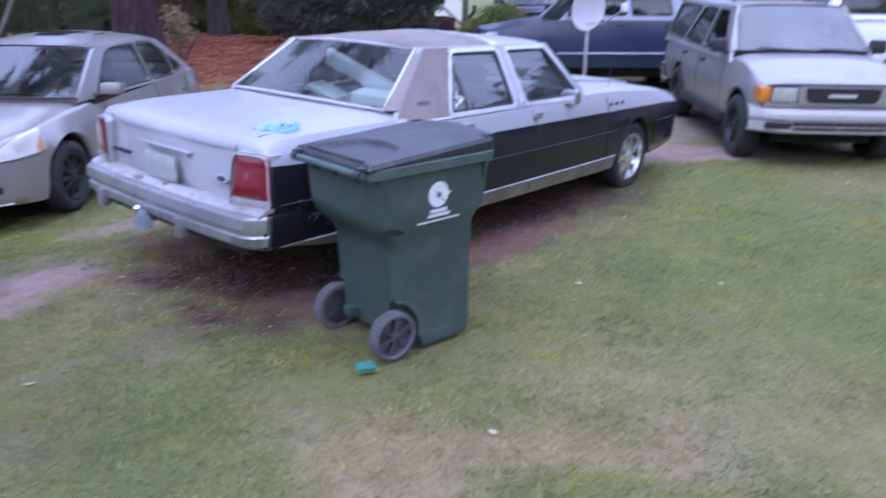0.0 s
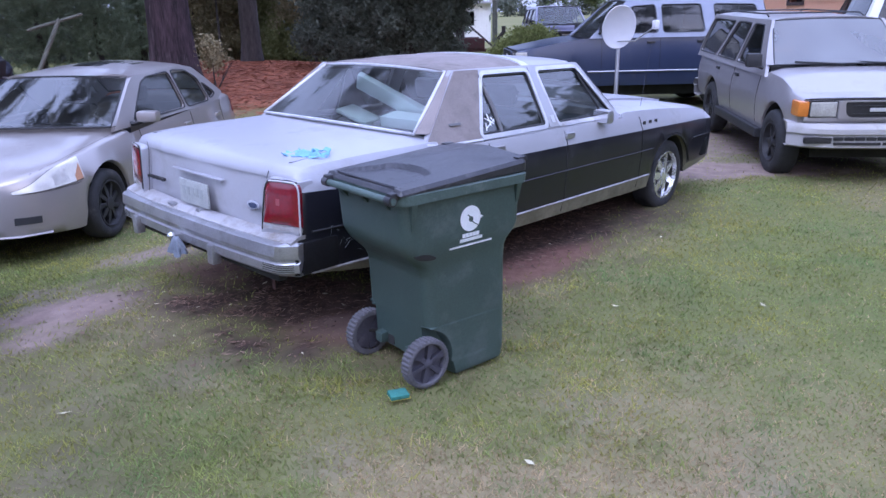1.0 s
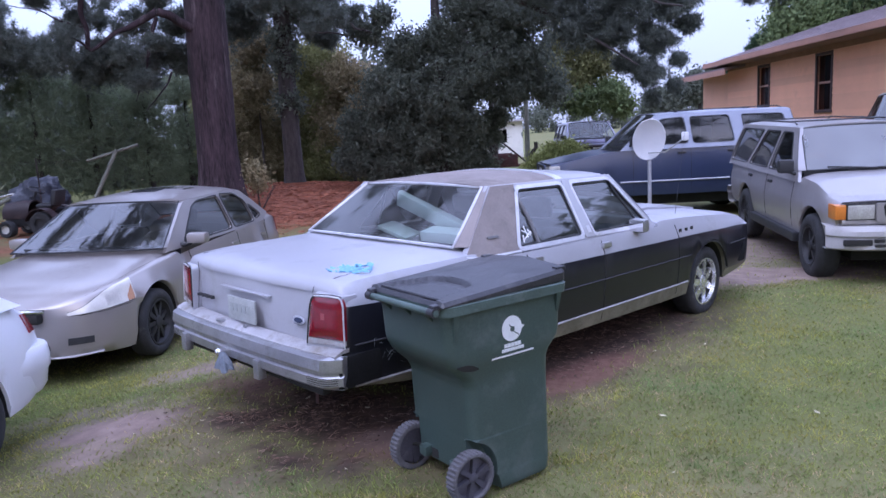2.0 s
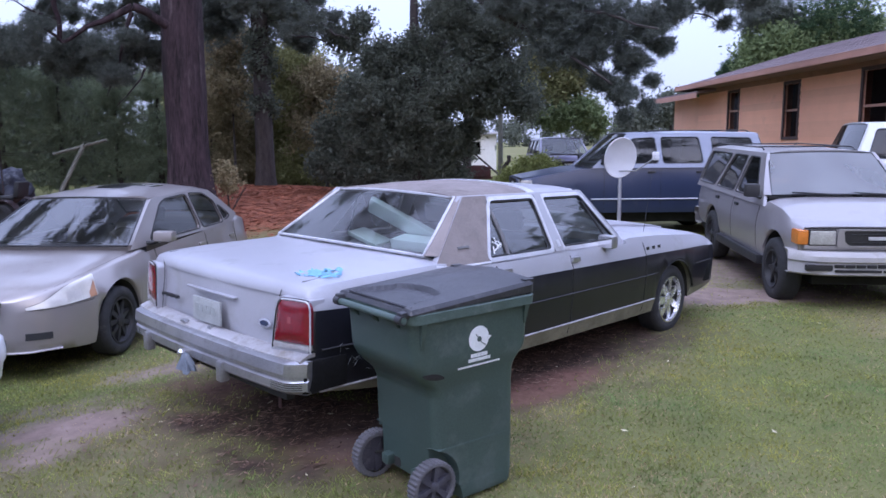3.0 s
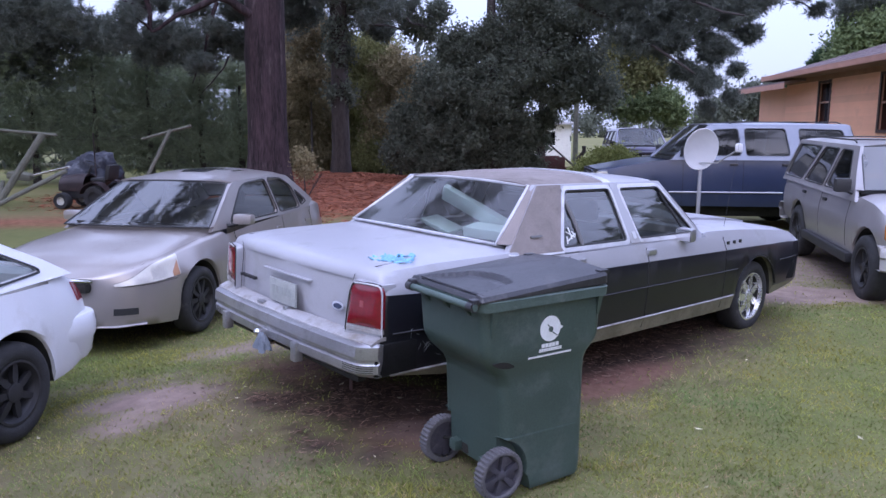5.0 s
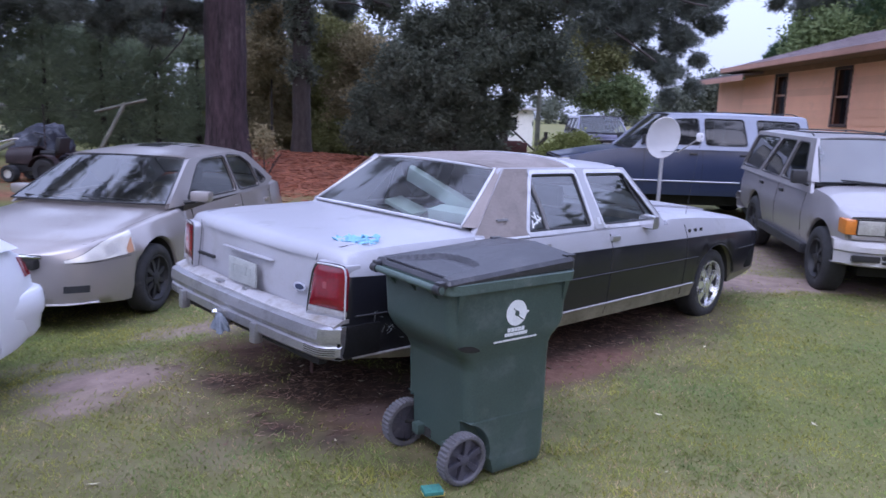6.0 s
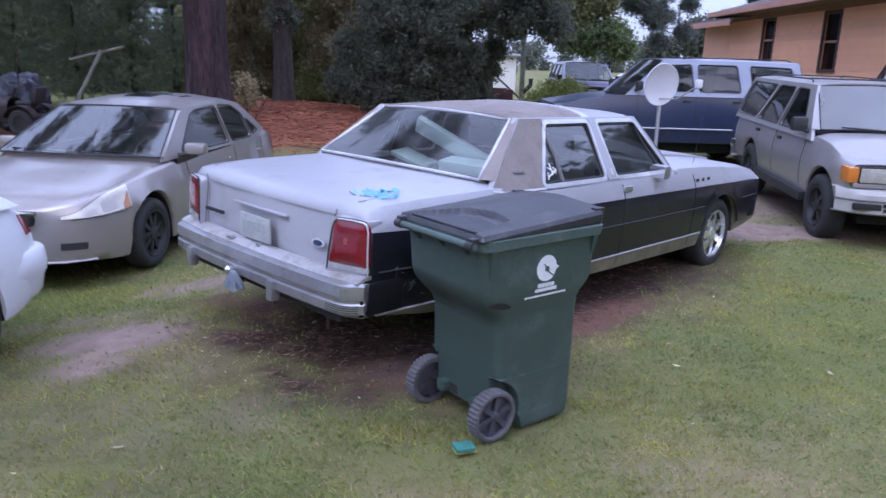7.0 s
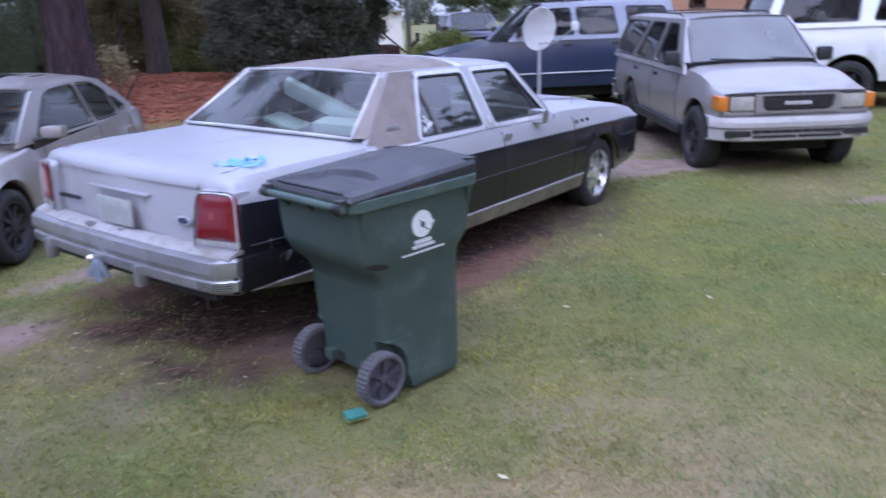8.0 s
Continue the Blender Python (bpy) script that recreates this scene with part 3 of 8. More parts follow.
def wheel(car, x, y, z, R, width, rim_r, rim_mat, spokes, style="bar"):
    """A tyre with its rim and spokes; the outside faces away from the car's middle."""
    side = 1 if y > 0 else -1
    m = Matrix.Translation((x, y, z)) @ (Matrix() if side > 0 else Matrix.Rotation(math.pi, 4, "Z"))
    h = width / 2
    bm = bmesh.new()
    lathe(bm, [(rim_r, -h * 0.8), (rim_r + 0.03, -h), (R - 0.035, -h), (R - 0.006, -h * 0.8), (R, -h * 0.45), (R, h * 0.45), (R - 0.006, h * 0.8),
               (R - 0.035, h), (rim_r + 0.04, h * 1.04), (rim_r + 0.012, h * 0.95), (rim_r, h * 0.8)], 40, m)
    w = part("wheel", bm, M["tyre"], car, "", 50)
    bm = bmesh.new()
    lathe(bm, [(rim_r - 0.016, h * 0.7), (rim_r - 0.028, h * 0.5), (rim_r - 0.05, -h * 0.4), (0, -h * 0.4)], 40, m)
    part("rim_barrel", bm, M["under"] if style == "petal" else rim_mat, w, "", 35)
    bm = bmesh.new()
    lathe(bm, [(rim_r + 0.006, h * 0.72), (rim_r + 0.004, h * 0.98), (rim_r - 0.010, h * 0.98), (rim_r - 0.018, h * 0.66)], 40, m)
    lathe(bm, [(0.062, h * 0.3), (0.058, h * 0.86), (0.04, h * 0.92), (0, h * 0.92)], 20, m)
    part("rim", bm, rim_mat, w, "", 35)
    for i in range(spokes):
        a = Matrix.Rotation(2 * math.pi * i / spokes, 4, "Y")
        wa, wb_ = (0.026, 0.036) if style == "petal" else (0.018, 0.022)
        pts = [(0.045, -wa * 0.8), (rim_r * 0.5, -wb_), (rim_r - 0.01, -wb_ * 0.7), (rim_r - 0.01, wb_ * 0.7), (rim_r * 0.5, wb_), (0.045, wa * 0.8)]
        part("spoke", prism(bmesh.new(), pts, lambda u, v, ww: m @ a @ Vector((u, h * 0.84 - ww - 0.02 * u / rim_r, v)), 0.03), rim_mat, w, "", 35)
    return w


def underbody(car, S, w, z1):
    bm = bmesh.new()
    box(bm, (S["tail"] + 0.25, -w, 0.24), (S["nose"] - 0.3, w, z1), None, 0.03)
    for x in S["axles"]:
        tube(bm, [(x, -w - 0.2, S["axle_z"]), (x, w + 0.2, S["axle_z"])], 0.04, 8)
    part("underbody", bm, M["under"], car)


def door_mirror(car, x, y, z, mat_shell, sx=0.1, sy=0.2, sz=0.12):
    side = 1 if y > 0 else -1
    bm = bmesh.new()
    box(bm, (x - sx / 2, y - side * sy / 2, z - sz / 2), (x + sx / 2, y + side * sy / 2, z + sz / 2), None, min(sx, sz) * 0.35)
    ob = part("door_mirror", bm, mat_shell, car)
    bm = tube(bmesh.new(), [(x + 0.02, y - side * sy * 0.3, z - sz * 0.42), (x + 0.03, y - side * (sy * 0.5 + 0.03), z - sz * 0.58), (x + 0.04, y - side * (sy * 0.5 + 0.10), z - sz * 0.62)], 0.024, 6)
    part("mirror_arm", bm, M["plastic"], ob)
    bm = bmesh.new()
    box(bm, (x - sx / 2 - 0.003, y - side * sy * 0.42, z - sz * 0.4), (x - sx / 2 + 0.002, y + side * sy * 0.42, z + sz * 0.4), None, 0.0)
    part("mirror_glass", bm, M["bright_chrome"], ob)


def door_handle(car, shell, x, z, side, m, long=0.13):
    p = shell.at(x, shell.row_at(x, z), side, 0.012)
    bm = bmesh.new()
    box(bm, (p.x - long / 2, p.y - 0.014, z - 0.02), (p.x + long / 2, p.y + 0.014, z + 0.02), None, 0.008)
    part("door_handle", bm, m, car)


# ---- ground ----
def bump_at(x, y):
    """Height of the ground: a dip towards the far car park side, and a mound of pine straw round the pines."""
    x, y = np.asarray(x, float), np.asarray(y, float)
    t = np.clip((-2.3 - x) / 1.7, 0, 1)
    z = -0.165 * t * t * (3 - 2 * t) * np.clip((12 - y) / 6, 0, 1)
    z += 0.04 * np.exp(-(((x + 1.2) / 1.1) ** 2 + ((y - 5.1) / 1.1) ** 2))
    z += 0.42 * np.exp(-(((x + 11.2) / 5.0) ** 2 + ((y - 20.5) / 4.2) ** 2) ** 1.5)
    return z


def wave(x, y, s, seed):
    """Smooth noise from 0 to 1."""
    rng = np.random.default_rng(seed)
    g = rng.random((64, 64))
    u, v = np.asarray(x) / s, np.asarray(y) / s
    i, j = np.floor(u).astype(int), np.floor(v).astype(int)
    a, b = u - i, v - j
    a, b = a * a * (3 - 2 * a), b * b * (3 - 2 * b)
    q = lambda m, n: g[m % 64, n % 64]
    return (q(i, j) * (1 - a) + q(i + 1, j) * a) * (1 - b) + (q(i, j + 1) * (1 - a) + q(i + 1, j + 1) * a) * b


def rough_noise(x, y, s, seed):
    return (wave(x, y, s, seed) + 0.5 * wave(x, y, s / 2.1, seed + 1) + 0.25 * wave(x, y, s / 4.3, seed + 2)) / 1.75


def spot(x, y, cx, cy, rx, ry, turn, seed, ragged=0.8, soft=0.45):
    """A ragged patch, 1 inside and 0 outside."""
    c, s = math.cos(radians(turn)), math.sin(radians(turn))
    u, v = (x - cx) * c + (y - cy) * s, -(x - cx) * s + (y - cy) * c
    d = np.sqrt((u / rx) ** 2 + (v / ry) ** 2) + (0.65 * rough_noise(x, y, 0.5, seed) + 0.5 * rough_noise(x, y, 0.13, seed + 7) - 0.575) * ragged
    return np.clip((1.1 - d) / soft, 0, 1)


def cover(x, y):
    """How much bare sand, dry grass, leaf litter (with painted shade under the cars) and pine straw lies at a place."""
    sand = np.maximum.reduce([spot(x, y, -2.92, 3.95, 0.62, 0.42, 55, 11, 1.6, 0.8), 0.85 * spot(x, y, -2.68, 3.52, 0.34, 0.20, 70, 16, 1.7, 0.8), 0.6 * spot(x, y, -3.5, 4.3, 0.5, 0.22, 30, 18, 1.5, 0.8), 0.95 * spot(x, y, 1.9, 9.0, 1.5, 0.6, 8, 12, 1.2),
                              0.8 * spot(x, y, -2.95, 5.25, 0.75, 0.36, 30, 13, 1.4, 0.7), 0.6 * spot(x, y, 0.9, 8.5, 0.9, 0.5, 20, 19, 1.2, 0.7), 0.75 * spot(x, y, 2.0, 11.2, 2.6, 1.3, 80, 17, 1.0, 0.7), 0.45 * spot(x, y, -0.9, 3.98, 0.28, 0.16, 10, 14), 0.8 * spot(x, y, 3.6, 7.3, 0.35, 0.12, 20, 15)])
    # leaf litter; the car-shaped patches also paint in the shade beneath the cars
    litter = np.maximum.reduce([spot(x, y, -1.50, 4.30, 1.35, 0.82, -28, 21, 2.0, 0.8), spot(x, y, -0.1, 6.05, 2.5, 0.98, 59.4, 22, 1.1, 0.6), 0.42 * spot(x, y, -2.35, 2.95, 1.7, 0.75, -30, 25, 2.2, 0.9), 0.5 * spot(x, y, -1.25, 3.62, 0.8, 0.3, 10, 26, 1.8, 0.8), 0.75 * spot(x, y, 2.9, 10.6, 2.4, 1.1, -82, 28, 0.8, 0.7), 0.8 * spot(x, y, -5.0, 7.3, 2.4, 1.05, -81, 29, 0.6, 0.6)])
    clay = np.maximum.reduce([0.65 * spot(x, y, -0.75, 4.0, 0.62, 0.24, 20, 23, 1.8, 0.8), 0.8 * spot(x, y, 0.05, 5.25, 0.9, 0.22, 58, 24), 0.7 * spot(x, y, -2.3, 4.75, 0.5, 0.3, 0, 27, 1.5, 0.8)])
    straw = np.clip(np.maximum(spot(x, y, -10.0, 18.2, 6.4, 6.2, 20, 31, 0.4), 0.9 * spot(x, y, -11.6, 11.0, 2.2, 0.9, 35, 32, 1.0, 0.7)), 0, 1)
    near = np.clip(1.2 - np.hypot((x - 0.9) / 3.4, (y - 1.9) / 2.7) * 0.7, 0.1, 1)
    lush = np.maximum.reduce([spot(x, y, -0.62, 3.30, 0.55, 0.22, 20, 48, 1.4, 0.8), spot(x, y, -0.05, 3.80, 0.45, 0.20, 35, 49, 1.4, 0.8), spot(x, y, -0.55, 3.25, 1.3, 0.32, -12, 43), 0.95 * spot(x, y, 2.3, 5.4, 3.2, 1.2, 40, 44), 0.95 * spot(x, y, -1.9, 2.9, 1.5, 0.6, -30, 46)])
    dry = np.clip((rough_noise(x, y, 0.75, 41) - 0.36) * 3.6, 0, 1) * near * (1 - 0.9 * lush)
    dry = np.maximum(dry, 0.55 * np.clip((rough_noise(x, y, 1.6, 45) - 0.42) * 4, 0, 1) * (1 - 0.6 * lush))
    bare = 0.3 * np.clip((rough_noise(x, y, 0.55, 47) - 0.60) * 7, 0, 1) * near
    sand = np.maximum(sand, bare)
    return sand, dry, litter, np.maximum(straw, 0), clay


def ground_material():
    m = bpy.data.materials.new("yard_ground")
    m.use_nodes = True
    n, l = m.node_tree.nodes, m.node_tree.links
    b = n["Principled BSDF"]
    b.inputs["Roughness"].default_value, b.inputs["Specular IOR Level"].default_value = 0.95, 0.15
    co = n.new("ShaderNodeTexCoord")
    a1, a2 = n.new("ShaderNodeAttribute"), n.new("ShaderNodeAttribute")
    a1.attribute_name, a2.attribute_name = "cover", "soil"
    s1, s2 = n.new("ShaderNodeSeparateColor"), n.new("ShaderNodeSeparateColor")
    l.new(a1.outputs["Color"], s1.inputs[0])
    l.new(a2.outputs["Color"], s2.inputs[0])

    def tint(c1, c2, scale, detail=5):
        t, r = n.new("ShaderNodeTexNoise"), n.new("ShaderNodeMix")
        t.inputs["Scale"].default_value, t.inputs["Detail"].default_value, t.inputs["Roughness"].default_value = scale, detail, 0.65
        l.new(co.outputs["Object"], t.inputs["Vector"])
        cut = n.new("ShaderNodeMapRange")
        cut.inputs["From Min"].default_value, cut.inputs["From Max"].default_value = 0.34, 0.66
        l.new(t.outputs["Fac"], cut.inputs["Value"])
        r.data_type = "RGBA"
        r.inputs[6].default_value, r.inputs[7].default_value = (*c1, 1), (*c2, 1)
        l.new(cut.outputs[0], r.inputs[0])
        return r.outputs[2], t.outputs["Fac"]

    def over(base, top, fac):
        r = n.new("ShaderNodeMix")
        r.data_type = "RGBA"
        l.new(fac, r.inputs[0])
        l.new(base, r.inputs[6])
        l.new(top, r.inputs[7])
        return r.outputs[2]
    green, _ = tint((0.105, 0.115, 0.038), (0.155, 0.158, 0.056), 5)
    dry, _ = tint((0.185, 0.155, 0.082), (0.265, 0.212, 0.118), 8)
    sand, _ = tint((0.20, 0.145, 0.122), (0.30, 0.228, 0.195), 6)
    # brown litter, toned darker to carry the shade under the cars too
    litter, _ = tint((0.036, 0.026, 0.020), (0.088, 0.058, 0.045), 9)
    straw, _ = tint((0.17, 0.062, 0.038), (0.30, 0.13, 0.085), 6)
    clay, _ = tint((0.13, 0.065, 0.05), (0.21, 0.115, 0.09), 16)
    shade, _ = tint((0.115, 0.138, 0.046), (0.155, 0.158, 0.054), 1.5)
    thick, _ = tint((0.0, 0.0, 0.0), (1, 1, 1), 70, 3)
    c = over(green, shade, thick)
    c = over(c, dry, s1.outputs[1])
    c = over(c, straw, s2.outputs[0])
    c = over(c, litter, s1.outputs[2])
    c = over(c, clay, s2.outputs[1])
    c = over(c, sand, s1.outputs[0])
    l.new(c, b.inputs["Base Color"])
    grain = n.new("ShaderNodeTexNoise")
    grain.inputs["Scale"].default_value, grain.inputs["Detail"].default_value = 45, 6
    l.new(co.outputs["Object"], grain.inputs["Vector"])
    bp = n.new("ShaderNodeBump")
    bp.inputs["Strength"].default_value, bp.inputs["Distance"].default_value = 0.35, 0.008
    l.new(grain.outputs["Fac"], bp.inputs["Height"])
    l.new(bp.outputs[0], b.inputs["Normal"])
    return m


def quads_mesh(name, co, faces, material, corners):
    """A mesh from arrays: points, and faces of a fixed number of corners."""
    me = bpy.data.meshes.new(name)
    nf = len(faces)
    me.vertices.add(len(co))
    me.vertices.foreach_set("co", np.asarray(co, np.float32).ravel())
    me.loops.add(nf * corners)
    me.loops.foreach_set("vertex_index", np.asarray(faces, np.int32).ravel())
    me.polygons.add(nf)
    me.polygons.foreach_set("loop_start", np.arange(0, nf * corners, corners, dtype=np.int32))
    me.update(calc_edges=True)
    me.validate()
    me.materials.append(material)
    return me


def build_ground():
    gx = np.concatenate([-np.geomspace(900, 9, 46), np.arange(-8.8, 8.9, 0.09), np.geomspace(9, 900, 46)])
    gy = np.concatenate([-np.geomspace(900, 3, 40), np.arange(-2.9, 12, 0.09), np.geomspace(12.2, 1500, 80)])
    X, Y = np.meshgrid(gx, gy)
    fine = np.clip(1.6 - np.hypot(X, Y - 5) / 12, 0, 1)
    Z = bump_at(X, Y) + fine * 0.035 * (rough_noise(X, Y, 0.9, 5) - 0.5)
    nx, ny = len(gx), len(gy)
    idx = np.arange(nx * ny).reshape(ny, nx)
    f = np.stack([idx[:-1, :-1], idx[:-1, 1:], idx[1:, 1:], idx[1:, :-1]], -1).reshape(-1, 4)
    me = quads_mesh("ground", np.stack([X, Y, Z], -1).reshape(-1, 3), f, ground_material(), 4)
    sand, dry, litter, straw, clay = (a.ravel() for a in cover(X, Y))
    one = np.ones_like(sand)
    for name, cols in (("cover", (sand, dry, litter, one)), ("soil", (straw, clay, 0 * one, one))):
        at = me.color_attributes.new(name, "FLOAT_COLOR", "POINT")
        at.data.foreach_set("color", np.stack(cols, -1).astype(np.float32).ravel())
    me.polygons.foreach_set("use_smooth", np.ones(len(f), dtype=bool))
    tagged(new("ground", me), "worn lawn of green and dry grass with bare sandy patches", "ground", kind="structure")


def ground_z(x, y):
    fine = np.clip(1.6 - np.hypot(x, np.asarray(y) - 5) / 12, 0, 1)
    return bump_at(x, y) + fine * 0.035 * (rough_noise(x, y, 0.9, 5) - 0.5)


build_ground()


def blades(name, n, region, tall, keep, material, seed, label, category="grass"):
    """Grass blades, each a leaning tapering sliver."""
    rng = np.random.default_rng(seed)
    x0, x1, y0, y1 = region
    u = rng.random(n)
    y = y0 + (y1 - y0) * u ** 1.6 - rng.exponential(0.7, n) * (rng.random(n) < 0.12)
    x = 0.2 + (rng.random(n) - 0.5) * 2 * np.clip(1.0 + y * 0.75, 1.2, 9) * (1 + rng.exponential(0.5, n) * (rng.random(n) < 0.2))
    y -= 2.4 * rng.random(n) ** 4
    x = 0.2 + (x - 0.2) * (1 + 0.6 * rng.random(n) ** 4) + rng.normal(size=n) * 0.25
    ok = (x > x0) & (x < x1) & (rng.random(n) < keep(x, y))
    x, y = x[ok], y[ok]
    k = len(x)
    z = ground_z(x, y) - 0.004
    a, h = rng.random(k) * 2 * np.pi, tall * (0.35 + rng.random(k) ** 1.5)
    tuft = rough_noise(x, y, 0.5, 77)
    h *= 0.55 + 0.9 * tuft + 0.7 * np.maximum(spot(x, y, -0.62, 3.30, 0.55, 0.22, 20, 48, 1.4, 0.8), spot(x, y, -0.05, 3.80, 0.45, 0.20, 35, 49, 1.4, 0.8))
    wd = 0.0014 + 0.0014 * rng.random(k) + 0.0006 * np.abs(y)
    lean = h * (0.6 + 1.3 * rng.random(k))
    b = a + np.pi / 2 + rng.normal(size=k) * 0.35
    ca, sa = np.cos(a), np.sin(a)
    lx, ly = np.cos(b) * lean, np.sin(b) * lean
    P = np.zeros((k, 3, 3))
    P[:, 0] = np.stack([x - ca * wd, y - sa * wd, z], -1)
    P[:, 1] = np.stack([x + ca * wd, y + sa * wd, z], -1)
    P[:, 2] = np.stack([x + lx, y + ly, z + h], -1)
    tri = np.arange(k)[:, None] * 3 + [0, 1, 2]
    me = quads_mesh(name, P.reshape(-1, 3), tri, material, 3)
    tagged(new(name, me), label, category, kind="stuff")


def keep_green(x, y):
    sand, dry, litter, straw, clay = cover(x, y)
    return np.clip(1 - sand, 0, 1) * np.clip(1.04 - 1.08 * litter, 0, 1) * (1 - 0.9 * clay) * (1 - straw) * (1 - 0.82 * dry)


def keep_dry(x, y):
    sand, dry, litter, straw, clay = cover(x, y)
    return np.clip(0.08 + 1.2 * dry, 0, 1) * np.clip(1 - sand * 0.9, 0, 1) * np.clip(1 - 1.8 * litter, 0, 1) * (1 - straw)


GRASS = leafy("green_grass_blades", (0.345, 0.328, 0.082), 0.34, 1.6, 0.25, 0.5)
second_tone(GRASS, (0.185, 0.258, 0.088), 1.1)
STRAW = leafy("dry_grass_blades", (0.46, 0.355, 0.205), 0.3, 1.6, 0.25, 0.5)
blades("grass", 620000, (-8, 9, 1.2, 13), 0.022, keep_green, GRASS, 3, "short uneven green lawn grass")
blades("dry_grass", 450000, (-8, 9, 1.2, 12), 0.017, keep_dry, STRAW, 4, "pale dry lawn grass lying flat in patches")


def scatter(name, n, place, size, material, seed, label, category, slim=1.0):
    """Loose bits lying on the ground, each a small bent leaf."""
    rng = np.random.default_rng(seed)
    x, y = place(rng, n)
    k = len(x)
    z = ground_z(x, y) + 0.006 + 0.012 * rng.random(k)
    a, s = rng.random(k) * 2 * np.pi, size * (0.5 + rng.random(k))
    w = s * (0.2 + 0.35 * rng.random(k)) * slim
    ca, sa = np.cos(a), np.sin(a)
    P = np.zeros((k, 4, 3))
    for i, (u, v, h) in enumerate(((-1, 0, 0.1), (0, -1, 0.0), (1, 0, 0.35), (0, 1, 0.15))):
        P[:, i] = np.stack([x + ca * s * u - sa * w * v, y + sa * s * u + ca * w * v, z + h * s * rng.random(k)], -1)
    me = quads_mesh(name, P.reshape(-1, 3), np.arange(k)[:, None] * 4 + [0, 1, 2, 3], material, 4)
    tagged(new(name, me), label, category, kind="stuff")


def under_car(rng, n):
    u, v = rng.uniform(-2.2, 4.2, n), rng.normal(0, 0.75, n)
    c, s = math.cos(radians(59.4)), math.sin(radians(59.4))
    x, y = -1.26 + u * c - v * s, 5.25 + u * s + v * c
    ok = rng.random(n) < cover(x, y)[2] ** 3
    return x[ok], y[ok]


def on_bed(rng, n):
    x, y = rng.uniform(-17, -4, n), rng.uniform(12, 26, n)
    ok = rng.random(n) < cover(x, y)[3]
    return x[ok], y[ok]


LITTER = mat("fallen_brown_leaves", (0.115, 0.072, 0.05), 0.9, 0, 0.3, 2, 20, rand=0.6, random_from="island", spec=0.2)
PINE_STRAW = mat("red_pine_straw", (0.28, 0.105, 0.06), 0.9, 0, 0.3, 1, 12, rand=0.45, random_from="island", spec=0.2)
PALE = mat("pale_fallen_leaves", (0.55, 0.50, 0.33), 0.8, 0, 0.2, 4, 20, rand=0.3, random_from="island")
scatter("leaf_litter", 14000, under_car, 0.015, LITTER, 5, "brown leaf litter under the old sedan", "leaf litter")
TWIGS = mat("dry_brown_straw", (0.20, 0.135, 0.10), 0.9, 0, 0.3, 2, 20, rand=0.55, random_from="island", spec=0.2)
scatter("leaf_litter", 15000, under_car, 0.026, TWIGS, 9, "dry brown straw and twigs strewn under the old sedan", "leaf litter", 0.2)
scatter("pine_straw", 70000, on_bed, 0.085, PINE_STRAW, 6, "rust-red pine straw on the mound round the pines", "pine straw", 0.22)
scatter("fallen_leaves", 46, lambda rng, n: (rng.uniform(-3.4, 4.5, n), rng.uniform(1.8, 8.5, n)), 0.026, PALE, 7, "pale fallen leaves dotted over the lawn", "fallen leaves")
scatter("fallen_leaves", 36, lambda rng, n: (rng.uniform(-2.6, -0.6, n), rng.uniform(3.5, 4.7, n)), 0.012, PALE, 8, "pale bits of leaf among the brown litter", "fallen leaves")


# ---- the old two-tone sedan ----
SEDAN = tilted(-1.210, 5.134, 0.048, 60.21, -0.0212, 0.0122)


